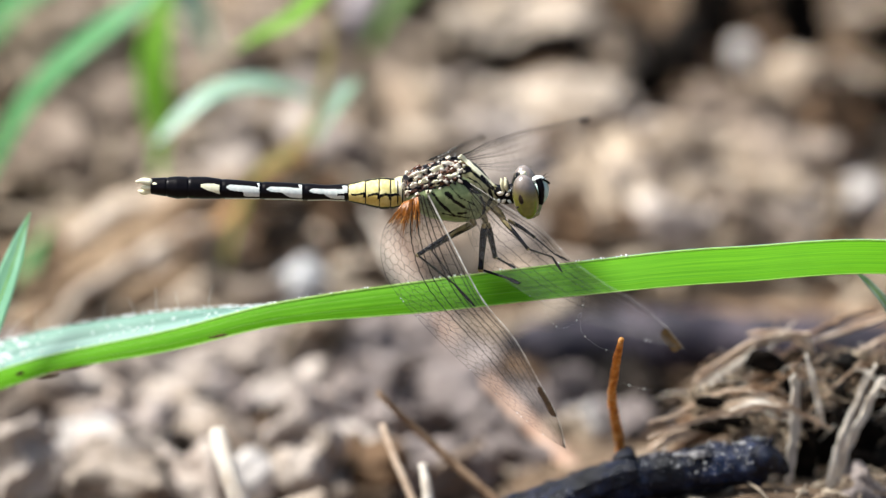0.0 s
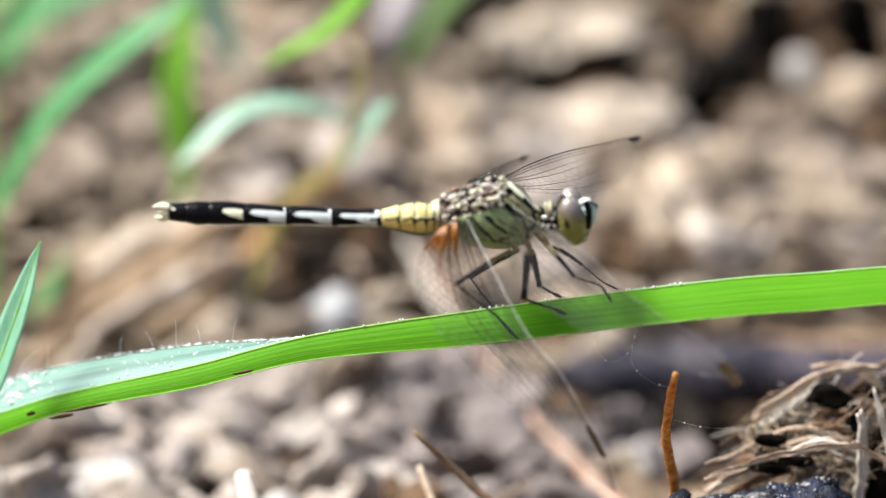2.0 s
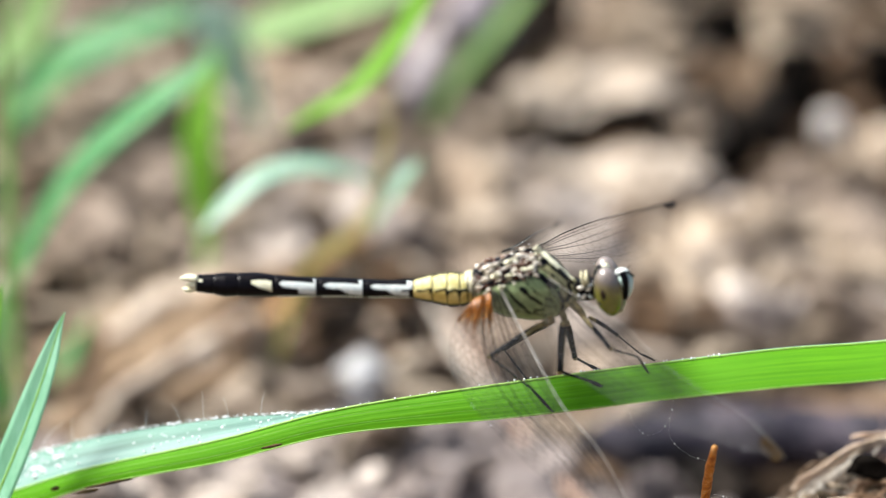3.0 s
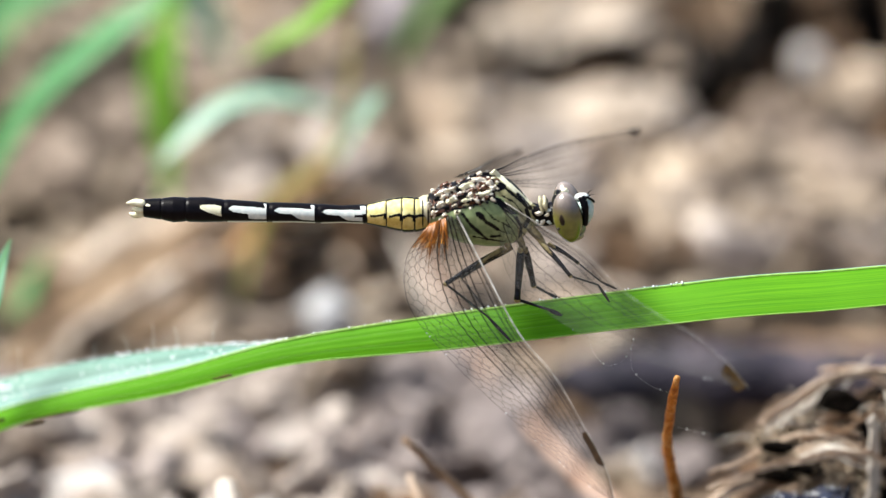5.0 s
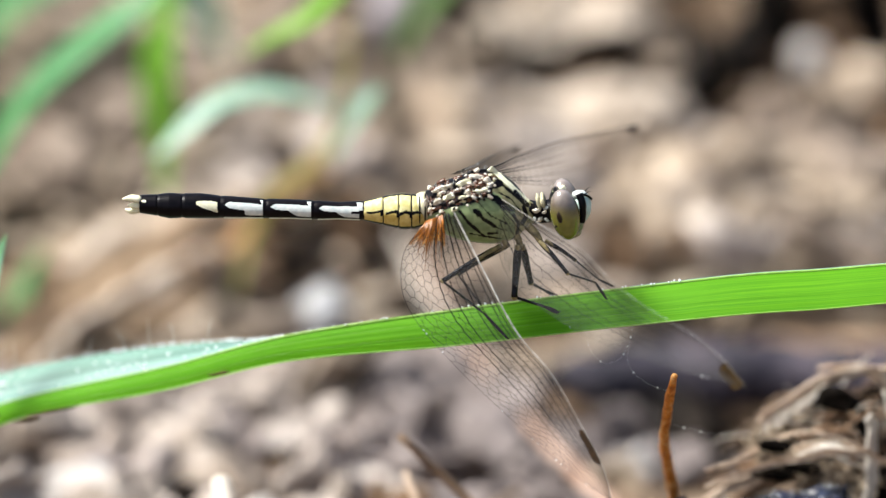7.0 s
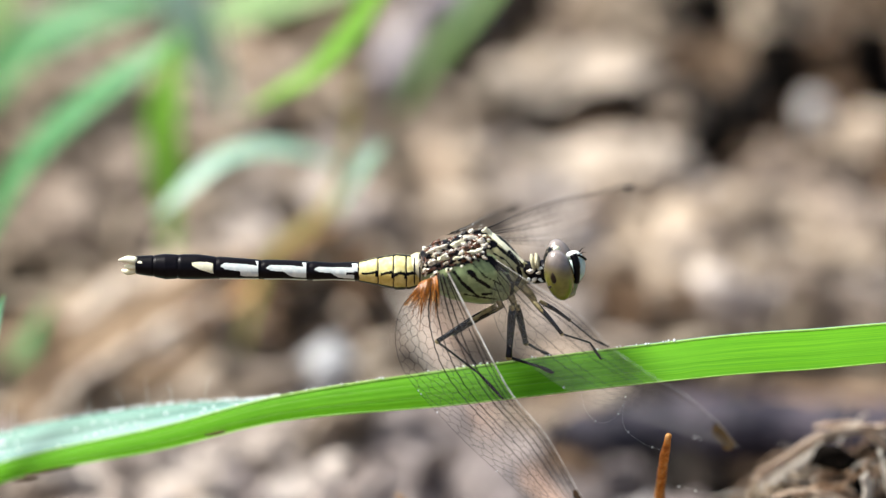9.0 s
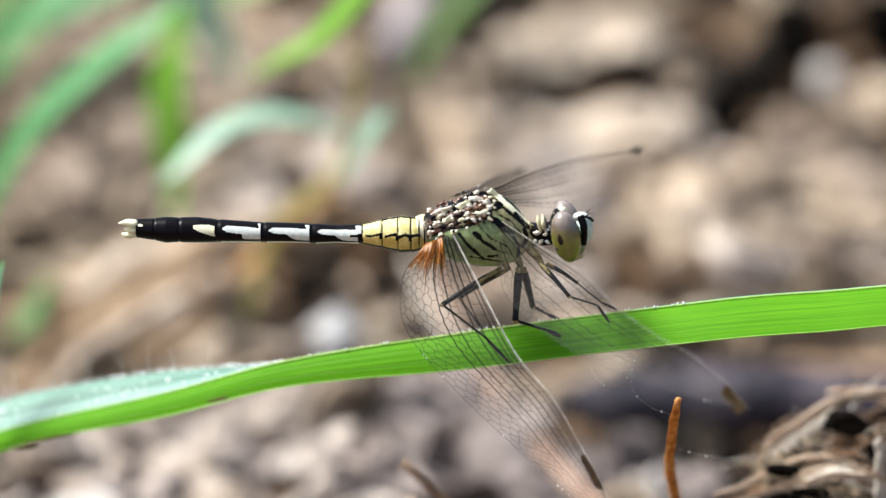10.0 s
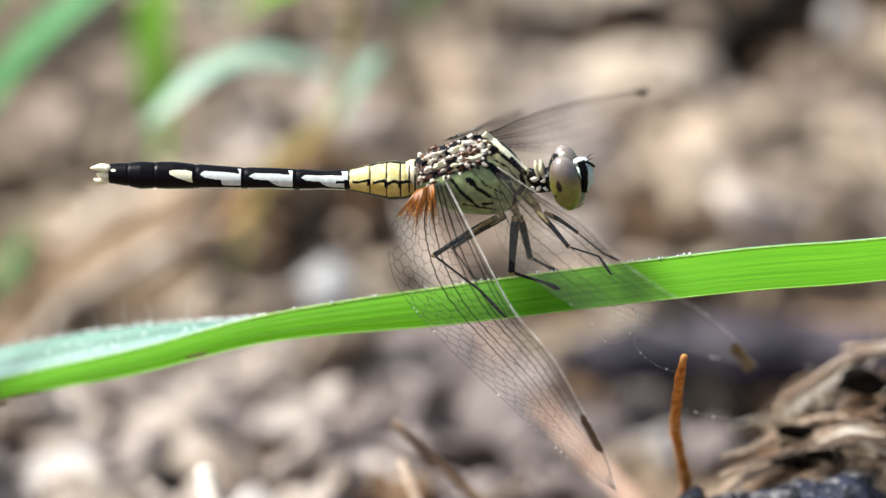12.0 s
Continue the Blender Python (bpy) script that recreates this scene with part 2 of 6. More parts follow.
SCAR = earthy("leaf_scar", [(0.3, (0.02, 0.018, 0.005)), (0.7, (0.14, 0.09, 0.025))], 0.6, 0.2, 0.7, 0.05)

BLACK = shell("black_cuticle", (0.002, 0.002, 0.003), (0.005, 0.004, 0.006), 0.3, spec=0.1)
WHITE = shell("pale_cuticle", (0.5, 0.56, 0.56), (0.7, 0.73, 0.69), 0.35)
CREAM = shell("cream_cuticle", (0.72, 0.7, 0.46), (0.84, 0.82, 0.62), 0.4)
YELLOW = shell("yellow_cuticle", (0.55, 0.48, 0.17), (0.72, 0.66, 0.34), 0.4)
GOLD = shell("golden_cuticle", (0.5, 0.36, 0.08), (0.68, 0.55, 0.2), 0.4)
GREEN = shell("green_cuticle", (0.13, 0.175, 0.075), (0.22, 0.28, 0.13), 0.3, 0.7)
GREENLIGHT = shell("light_green_cuticle", (0.18, 0.24, 0.1), (0.31, 0.37, 0.18), 0.3, 0.7)
OLIVE = shell("olive_cuticle", (0.17, 0.16, 0.07), (0.36, 0.34, 0.18), 0.36, 0.5)
BROWN = shell("brown_cuticle", (0.02, 0.008, 0.004), (0.13, 0.048, 0.02), 0.25, 0.25, spec=0.5)
BONE = shell("bone_cuticle", (0.42, 0.34, 0.22), (0.9, 0.88, 0.8), 0.2, 0.22, spec=0.7)
OLIVECREAM = shell("collar_cuticle", (0.44, 0.4, 0.24), (0.66, 0.62, 0.44), 0.4)
FACE = shell("face_cuticle", (0.42, 0.58, 0.54), (0.58, 0.7, 0.66), 0.35)
LEG = shell("leg_cuticle", (0.001, 0.001, 0.002), (0.007, 0.01, 0.018), 0.25, spec=0.2)
LEGPALE = shell("pale_leg_cuticle", (0.13, 0.1, 0.035), (0.34, 0.27, 0.11), 0.45, 0.3)
VEIN = shell("wing_vein", (0.004, 0.003, 0.002), (0.012, 0.009, 0.007), 0.45, spec=0.2)
PUPIL = shell("eye_spot", (0.008, 0.004, 0.002), (0.02, 0.01, 0.006), 0.3)
COSTA = shell("wing_front_vein", (0.3, 0.28, 0.24), (0.66, 0.64, 0.6), 0.25, 0.9)
STIGMA = shell("wing_cell_brown", (0.01, 0.005, 0.001), (0.055, 0.03, 0.005), 0.4)
STIGDARK = shell("wing_cell_dark", (0.012, 0.007, 0.003), (0.045, 0.022, 0.008), 0.45)
AMBER = shell("amber_wing_base", (0.06, 0.018, 0.002), (0.38, 0.125, 0.007), 0.35, 0.35)


def eye_material():
    n = Nodes("compound_eye", 0.16, 0.9)
    sep = n.t.nodes.new("ShaderNodeSeparateXYZ")
    n.link(n.co.outputs["Generated"], sep.inputs["Vector"])
    # Green below, grey-brown above; the topmost stop also carries the sky highlight.
    c = n.ramp(sep.outputs["Z"], [(0.0, (0.15, 0.18, 0.012)), (0.45, (0.17, 0.165, 0.025)), (0.6, (0.14, 0.12, 0.045)), (0.74, (0.14, 0.11, 0.085)), (1.0, (0.29, 0.245, 0.225))])
    spots = n.ramp(n.noise(0.5, 2.0), [(0.35, (0.7, 0.7, 0.7)), (0.6, (1, 1, 1))])
    n.color(n.mix(0.6, c, spots, "MULTIPLY"))
    vo = n.t.nodes.new("ShaderNodeTexVoronoi")
    vo.inputs["Scale"].default_value = 1 / (0.05 * MM)
    n.link(n.co.outputs["Object"], vo.inputs["Vector"])
    n.bump(vo.outputs["Distance"], 0.01, 0.4)
    return n.m


EYE = eye_material()


def membrane_material(name, tint, gloss=0.1):
    """Clear wing skin: mostly lets light straight through, with a weak gloss."""
    n = Nodes(name, 0.18, 0.5)
    n.color(tint)
    tr = n.t.nodes.new("ShaderNodeBsdfTransparent")
    tr.inputs["Color"].default_value = (0.995, 0.993, 0.99, 1)
    ms = n.t.nodes.new("ShaderNodeMixShader")
    ms.inputs["Fac"].default_value = gloss
    n.link(tr.outputs["BSDF"], ms.inputs[1])
    n.link(n.b.outputs["BSDF"], ms.inputs[2])
    n.bump(n.noise(0.6, 2.0), 0.08, 0.6)
    n.link(ms.outputs["Shader"], n.t.nodes["Material Output"].inputs["Surface"])
    return n.m


SKIN = membrane_material("wing_skin", (0.42, 0.41, 0.4), 0.05)
SKINAMBER = membrane_material("amber_wing_skin", (0.55, 0.22, 0.01), 0.55)


def water_material():
    n = Nodes("dew", 0.06, 0.8)
    # White with little transmission: the drops' sparkle is put into the colour.
    n.color((0.95, 0.98, 1.0))
    n.b.inputs["Transmission Weight"].default_value = 0.15
    n.b.inputs["IOR"].default_value = 1.33
    return n.m


DEW = water_material()
HAIR = shell("leaf_hair", (0.7, 0.75, 0.7), (0.85, 0.88, 0.85), 0.4)

# ---- ground: one sheet to the horizon, finely broken up near the insect ----
GROUND = -27.0


HOLLOWS = []  # centre, half width along x and y, depth


def dig(*row):
    HOLLOWS.append(row)


dig((22.73, 97.66, -9.40), 4.6, 9.0, 9.0)
dig((22.06, 114.03, -1.88), 5.0, 9.0, 9.0)
dig((27.83, 107.58, -4.81), 4.0, 8.0, 8.0)
dig((9.15, 99.05, -8.76), 9.0, 5.0, 6.0)
dig((36.27, 106.76, -5.19), 4.0, 9.0, 8.0)
dig((34.52, 91.72, -12.16), 4.0, 7.0, 6.0)
dig((-13.34, 76.46, -19.04), 3.0, 5.0, 6.0)
dig((-20.71, 83.85, -15.76), 4.0, 5.0, 2.0)
dig((-8.56, 81.69, -16.73), 3.0, 5.0, 5.0)
dig((-21.23, 42.33, -27.94), 3.0, 4.0, 5.0)
dig((-11.28, 40.51, -28.05), 3.0, 4.0, 5.0)
dig((-3.14, 61.61, -24.66), 2.5, 4.0, 4.0)
dig((-2.70, 53.08, -26.70), 2.5, 4.0, 4.0)
dig((-30.44, 93.87, -11.14), 6.0, 6.0, 2.0)
dig((3.96, 112.46, -2.59), 3.5, 9.0, 7.0)
dig((-15.96, 57.89, -25.68), 3.0, 4.0, 4.0)
dig((15.01, 56.29, -26.06), 7.0, 9.0, 4.0)
dig((25.00, 58.29, -25.58), 7.0, 9.0, 4.0)
dig((33.10, 60.19, -25.07), 7.0, 9.0, 3.0)
dig((12.70, 88.91, -13.46), 4.0, 5.0, 5.0)


def hollow(x, y):
    """How deep the ground is sunk here, and how far inside a hollow this lies (0 to 1)."""
    deep, most = 0.0, 0.0
    for c, a, b, d in HOLLOWS:
        k = math.exp(-(((x - c[0]) / a) ** 2 + ((y - c[1]) / b) ** 2) * 1.2)
        deep, most = deep + d * k, max(most, k)
    return deep, most


def soft(q):
    return q if q > 30 else math.log1p(math.exp(q))


def slope_z(y):
    """The litter lies level in front and climbs away behind the insect."""
    return -29.5 + 3.76 * (soft((y - 57.0) / 8.0) - soft((y - 140.0) / 8.0))


def ground_z(x, y):
    fall = 1.0 / (1.0 + (max(abs(x) - 90, 0) + max(abs(y - 90) - 170, 0)) / 400.0)
    p = V(x * 0.03, y * 0.03, 0.0)
    z = 2.2 * noise.noise(p) + 1.3 * noise.noise(p * 2.7) + 0.6 * noise.noise(p * 7.1)
    rise = (0.5 + 0.5 * math.tanh((x - 9.0) / 5.0)) * (0.5 - 0.5 * math.tanh((y - 26.0) / 10.0)) * fall
    return slope_z(y) + fall * (z + 9.4 * rise) - hollow(x, y)[0]


def build_ground():
    def axis(lo, hi, step):
        near = list(np.arange(lo, hi + 0.1, step))
        far = [20.0, 60.0, 150.0, 400.0, 1000.0, 3000.0, 9000.0, 40000.0, 200000.0, 1000000.0]
        return [lo - d for d in reversed(far)] + near + [hi + d for d in far]
    xs, ys = axis(-90.0, 90.0, 1.5), axis(-60.0, 290.0, 1.5)
    bm = bmesh.new()
    grid = [[bm.verts.new((x, y, ground_z(x, y))) for x in xs] for y in ys]
    for a, b in zip(grid, grid[1:]):
        for i in range(len(xs) - 1):
            bm.faces.new((a[i], a[i + 1], b[i + 1], b[i]))
    solo("ground", bm, SOIL, (0, 0, 0), "bare brown soil with crumbs and dry litter", "ground", kind="structure")


build_ground()


# ---- litter too small and dense to count ----
def build_crumbs():
    bm = bmesh.new()
    for i in range(900):
        y = -30 + 185 * rnd.random() ** 0.95
        x = rnd.uniform(-1, 1) * (46 + y * 0.12)
        if hollow(x, y)[1] > 0.3:
            continue
        s = rnd.choice((0.6, 0.8, 1.2, 1.6, 2.4)) * rnd.uniform(0.7, 1.25)
        if x > 3 and y < 34 or y < 60 or y < 78 and (i % 3 or x > 3 and i % 2):
            continue
        ball(bm, (x, y, ground_z(x, y) + s * 0.25), (s * rnd.uniform(0.8, 1.5), s * rnd.uniform(0.8, 1.3), s * rnd.uniform(0.5, 0.9)),
             3 if y < 70 else 2, 0.75, 1.5, (rnd.uniform(-0.4, 0.4), rnd.uniform(-0.4, 0.4), rnd.uniform(0, 3)), seed=i * 3.1)
    solo("soil_crumbs", bm, CRUMB, (0, 0, GROUND), "loose brown and tan soil crumbs strewn on the ground", "soil", kind="stuff")


def flake(bm, c, length, width, turn, curl, seed=0.0, thick=0.18):
    """A dry leaf scrap: a curled, ragged plate with two faces."""
    n, k = 7, 4
    m = Euler(turn).to_matrix()
    tops, lows = [], []
    for i in range(n):
        u = i / (n - 1) * 2 - 1
        w = width * (math.sqrt(max(1 - u * u * 0.92, 0.02)) + 0.22 * noise.noise(V(u * 2.0, seed, 3.0)))
        ra, rb = [], []
        for j in range(k):
            v = j / (k - 1) * 2 - 1
            p = V(u * length, v * w, curl * (v * v + 0.35 * u * u) * width + 0.3 * width * noise.noise(V(u * 1.5, v * 1.5, seed)))
            ra.append(bm.verts.new(m @ p + V(c)))
            rb.append(bm.verts.new(m @ (p - V(0, 0, thick)) + V(c)))
        tops.append(ra), lows.append(rb)
    for i in range(n - 1):
        for j in range(k - 1):
            bm.faces.new((tops[i][j], tops[i + 1][j], tops[i + 1][j + 1], tops[i][j + 1]))
            bm.faces.new((lows[i][j], lows[i][j + 1], lows[i + 1][j + 1], lows[i + 1][j]))
        bm.faces.new((tops[i][0], lows[i][0], lows[i + 1][0], tops[i + 1][0]))
        bm.faces.new((tops[i][-1], tops[i + 1][-1], lows[i + 1][-1], lows[i][-1]))
    for j in range(k - 1):
        bm.faces.new((tops[0][j], tops[0][j + 1], lows[0][j + 1], lows[0][j]))
        bm.faces.new((tops[-1][j], lows[-1][j], lows[-1][j + 1], tops[-1][j + 1]))
    return bm


def build_flakes():
    bm = bmesh.new()
    for i in range(1500):
        y = 8 + 145 * rnd.random() ** 0.9
        x = rnd.uniform(-1, 1) * (44 + y * 0.12)
        if hollow(x, y)[1] > 0.35 or y < 58:
            continue
        s = rnd.uniform(1.5, 4.0) + (rnd.uniform(0.5, 3.0) if i % 3 == 0 and y > 60 else 0)
        flake(bm, (x, y, ground_z(x, y) + rnd.uniform(0.6, 2.6)), s, s * rnd.uniform(0.18, 0.5),
              (rnd.uniform(-0.6, 0.6), rnd.uniform(-0.35, 0.35), rnd.uniform(0, 6.3)), rnd.uniform(-0.5, 0.8), i * 1.3)
    solo("leaf_litter", bm, DRYLEAF, (0, 0, GROUND), "curled scraps of dry tan and brown leaves", "leaf litter", kind="stuff")


def build_straw_bits():
    bm = bmesh.new()
    for i in range(110):
        y = 72 + 80 * rnd.random()
        x = rnd.uniform(-1, 1) * (44 + y * 0.12)
        a, s = rnd.uniform(0, 3.14), rnd.uniform(3, 9)
        c = V(x, y, ground_z(x, y) + rnd.uniform(0.5, 2.0))
        d = V(math.cos(a) * s, math.sin(a) * s, rnd.uniform(-0.5, 1.2))
        tube(bm, spline([c - d, c + V(0, 0, rnd.uniform(0, 1.2)), c + d], 5), rnd.uniform(0.15, 0.5), 5)
    solo("straw_litter", bm, STRAW, (0, 0, GROUND), "broken bits of dry straw lying on the soil", "straw", kind="stuff")


def build_scraps():
    """Pale scraps that lie across the lumps in front."""
    bm = bmesh.new()
    for i in range(110):
        x, y = rnd.uniform(-36, 4), rnd.uniform(64, 105)
        s = rnd.uniform(1.6, 4.2)
        flake(bm, (x, y, ground_z(x, y) + rnd.uniform(1.5, 3.6)), s, s * rnd.uniform(0.25, 0.55),
              (rnd.uniform(-0.9, 0.9), rnd.uniform(-0.6, 0.6), rnd.uniform(0, 6.3)), rnd.uniform(-0.6, 0.9), i * 2.7, 0.25)
    for i in range(22):
        x, y = rnd.uniform(-37, 6), rnd.uniform(24, 62)
        s = rnd.uniform(2.5, 5.5)
        flake(bm, (x, y, ground_z(x, y) + rnd.uniform(1.5, 3.2)), s, s * rnd.uniform(0.2, 0.5), (rnd.uniform(-0.5, 0.9), rnd.uniform(-0.6, 0.6), rnd.uniform(0, 6.3)), rnd.uniform(-0.8, 0.9), i * 4.1, 0.3)
    solo("leaf_scraps", bm, SCRAP, (0, 50, GROUND), "pale grey and tan scraps of rotting leaves", "leaf litter", kind="stuff")


def build_outer_litter():
    """The same litter goes on round the near patch."""
    dice = random.Random(5)
    crumbs, leaves = bmesh.new(), bmesh.new()
    for i in range(3600):
        far, way = 60 + 640 * dice.random() ** 1.5, dice.uniform(0, 6.283)
        x, y = math.cos(way) * far, 40 + math.sin(way) * far
        if -40 < y < 160 and abs(x) < 58 + 0.1 * y or math.hypot(x, y + 300) < 40:
            continue
        k = dice.uniform(1.2, 4.5)
        turn = (dice.uniform(-0.4, 0.4), dice.uniform(-0.4, 0.4), dice.uniform(0, 3))
        if i % 5 < 3:
            ball(crumbs, (x, y, ground_z(x, y)), (k * dice.uniform(0.9, 1.6), k, k * 0.6), 2, 0.6, 1.3, turn, seed=i * 1.7)
        else:
            flake(leaves, (x, y, ground_z(x, y) + k * 0.4), k * 1.8, k * 0.7, turn, dice.uniform(-0.4, 0.7), i * 1.3, 0.25)
    solo("outer_soil_crumbs", crumbs, CRUMB, (0, 0, GROUND), "loose brown and tan soil crumbs strewn on the ground", "soil", kind="stuff")
    solo("outer_leaf_litter", leaves, DRYLEAF, (0, 0, GROUND), "curled scraps of dry tan and brown leaves", "leaf litter", kind="stuff")


SCRAP = earthy("rotting_leaf", [(0.3, (0.07, 0.048, 0.036)), (0.5, (0.28, 0.212, 0.16)), (0.7, (0.61, 0.52, 0.44))], 4.0, 0.7, 0.85, 0.25, island=0.8)
build_crumbs()
build_flakes()
build_straw_bits()
build_scraps()
build_outer_litter()


# ---- single clods and stones ----
def clod(c, r, mat=None, label="rough tan clod of dry soil", turn=(0, 0, 0), rough=0.35, seed=1.0, name="soil_clod", category="clod", block=0.72, warp=1.0):
    bm = ball(bmesh.new(), c, r, 4, rough, 1.2, turn, seed=seed, block=block)
    k = min(1.0, max(r) / 3.0) * warp
    for v in bm.verts:
        p = v.co + V(seed, 0, 0)
        v.co += (noise.noise_vector(p * 0.2) * 1.5 + noise.noise_vector(p * 0.55) * 0.8 + noise.noise_vector(p * 1.6) * 0.25) * k
    base = V(c) - V(0, 0, r[2])
    return solo(name, bm, mat or CLOD, base, label, category, "clods on the ground" if name == "soil_clod" else "")


def clods():
    """Clods and stones one by one: centre, half axes, seed, kind."""
    def lay(c, r, seed, mat, label):
        clod(c, r, mat, label, (0.15 * math.sin(seed), 0.15 * math.cos(seed * 2), 0.5 * math.sin(seed * 3)), 0.85 if mat is PALEFLAT else 0.75, seed * 4.3, block=0.6 if mat is PALEFLAT else 0.72)

    tan, lump = "rough tan clod of dry soil", "brown lump of dry soil among leaf litter"
    lay((9.80, 99.82, -5.20), (6.17, 4.06, 1.87), 1.0, PALEFLAT, "pale flat stone lying on the soil")
    lay((10.73, 89.65, -9.92), (6.86, 3.86, 2.23), 2.0, PALEFLAT, "pale flat stone lying on the soil")
    lay((34.60, 94.60, -8.40), (2.60, 2.30, 2.10), 4.0, TANCLOD, tan)
    lay((22.06, 82.21, -13.34), (4.19, 3.21, 2.94), 5.0, TANCLOD, lump)
    lay((28.77, 83.60, -13.70), (3.72, 2.92, 2.39), 6.0, TANCLOD, lump)
    lay((16.64, 80.81, -14.97), (3.23, 2.87, 2.42), 7.0, TANCLOD, tan)
    lay((25.70, 78.66, -16.94), (3.90, 2.72, 2.18), 8.0, TANCLOD, lump)
    lay((-6.13, 83.51, -13.71), (2.06, 1.79, 1.70), 11.0, PALE2, tan)
    lay((-13.37, 89.10, -11.15), (4.00, 2.61, 1.83), 12.0, PALE2, tan)
    lay((-19.18, 81.73, -15.21), (3.25, 2.17, 1.53), 87.0, PALE2, tan)
    lay((2.95, 78.13, -16.81), (3.49, 2.39, 1.84), 88.0, TANCLOD, tan)
    lay((7.99, 72.46, -19.23), (3.20, 2.26, 1.88), 89.0, PALE2, lump)
    lay((-23.85, 79.72, -16.41), (3.10, 2.37, 2.19), 43.0, CLOD, lump)
    lay((-21.74, 86.40, -13.39), (3.18, 2.65, 1.94), 13.0, CLOD, lump)
    lay((-29.94, 84.31, -14.34), (2.85, 2.32, 1.78), 14.0, CLOD, lump)
    lay((-25.70, 75.87, -18.09), (3.90, 2.60, 1.76), 15.0, CLOD, tan)
    lay((-33.28, 75.20, -18.38), (2.60, 2.23, 2.05), 16.0, CLOD, lump)
    lay((28.21, 109.91, -0.55), (3.83, 2.91, 2.37), 19.0, CLOD, tan)
    lay((15.13, 107.56, -1.62), (4.50, 3.26, 2.41), 20.0, CLOD, lump)
    lay((-33.11, 97.67, -8.18), (5.50, 3.33, 1.75), 22.0, CLOD, lump)
    lay((-18.40, 69.44, -20.73), (2.86, 2.28, 2.00), 24.0, CLOD, lump)
    lay((18.10, 74.97, -18.48), (3.72, 2.61, 2.05), 25.0, TANCLOD, tan)
    lay((28.45, 73.51, -19.09), (3.47, 2.34, 1.78), 26.0, CLOD, lump)
    lay((5.01, 50.59, -26.41), (2.59, 1.99, 1.99), 38.0, GREYCLOD, "grey lump of soil")
    lay((2.41, 90.95, -9.52), (3.4, 2.4, 2.0), 141.0, PALE2, tan)
    lay((-0.55, 83.82, -12.80), (3.0, 2.2, 1.7), 142.0, TANCLOD, tan)
    lay((-13.95, 89.22, -10.30), (3.0, 2.2, 1.7), 143.0, TANCLOD, lump)
    for c, r, seed, mat in (
        ((27.60, 90.00, -11.70), (4.4, 2.6, 2.5), 151.0, DUST), ((32.60, 89.20, -11.90), (4.2, 2.6, 2.7), 152.0, DUST), ((24.40, 86.00, -13.20), (4.8, 2.6, 2.4), 153.0, PALE2),
        ((17.80, 84.40, -13.70), (4.2, 2.6, 2.2), 154.0, PALEFLAT), ((3.00, 86.20, -13.10), (4.6, 2.4, 2.1), 155.0, PALEFLAT), ((8.60, 86.30, -12.70), (4.6, 2.4, 2.0), 156.0, PALE2),
        ((30.40, 84.80, -13.80), (4.4, 2.6, 2.4), 157.0, DUST), ((36.60, 83.40, -14.50), (4.2, 2.6, 2.4), 158.0, DUST), ((15.60, 89.00, -10.90), (3.4, 2.2, 1.9), 159.0, PALE),
        ((23.00, 81.60, -14.40), (5.0, 2.4, 2.6), 161.0, PALE2), ((23.40, 74.80, -18.00), (4.6, 2.2, 2.2), 162.0, PALE2), ((30.80, 73.60, -18.60), (4.8, 2.2, 2.4), 163.0, DUST),
    ):
        clod(c, r, mat, "broad pale lump of dry soil on the slope", (0.1 * math.sin(seed), 0.25, 0.4 * math.sin(seed * 3)), 0.6, seed * 3.1, block=0.85, warp=1.3)
    for c, r, seed, mat in (((-27.00, 90.50, -11.40), (5.2, 2.8, 2.4), 171.0, DUST), ((-16.50, 86.60, -13.20), (5.0, 2.6, 2.2), 172.0, PALE2), ((-33.00, 85.50, -13.60), (4.8, 2.6, 2.2), 173.0, DUST),
                            ((-9.50, 91.50, -10.60), (4.6, 2.6, 2.2), 174.0, PALE2), ((-20.50, 97.50, -7.80), (5.0, 2.8, 2.2), 175.0, DUST), ((-30.50, 102.50, -5.40), (5.4, 2.8, 2.2), 176.0, DUST), ((-24.00, 81.80, -15.30), (4.8, 2.4, 2.0), 177.0, DUST)):
        clod(c, r, mat, "broad pale lump of dry soil on the slope", (0.5, 0.25 * math.sin(seed), 0.4 * math.sin(seed * 3)), 0.5, seed * 3.1, block=0.85, warp=1.3)
    clod((20.40, 78.60, -14.60), (5.0, 5.4, 2.0), TANCLOD, "broad smooth tan slab of dry soil on the slope", (0.62, 0.1, 0.15), 0.35, 17.0, block=0.8, warp=0.9)
    clod((29.40, 83.00, -13.60), (4.6, 5.0, 1.8), DUST, "broad smooth tan slab of dry soil on the slope", (0.62, -0.1, -0.2), 0.35, 31.0, block=0.8, warp=0.9)
    # Black and dark brown lumps put the shade of hollows into colour.
    black = "black lump for the shade in a hollow"
    dark, ruddy = "dark brown lump for the shade in a gap", "dark reddish brown lump among the litter"
    lay((20.40, 92.45, -8.70), (2.70, 2.11, 2.10), 51.0, GAPSHADE, black)
    lay((22.20, 95.60, -6.40), (3.90, 2.09, 2.00), 52.0, CLODSHADE, dark)
    lay((21.64, 108.71, -0.29), (3.54, 1.92, 2.46), 53.0, GAPSHADE, black)
    lay((27.47, 102.25, -3.27), (1.92, 2.00, 2.88), 54.0, GAPSHADE, black)
    lay((24.62, 100.06, -5.29), (2.11, 1.62, 1.46), 55.0, CLODSHADE, dark)
    lay((10.60, 94.71, -7.77), (4.6, 1.67, 1.0), 56.0, REDBROWN, ruddy)
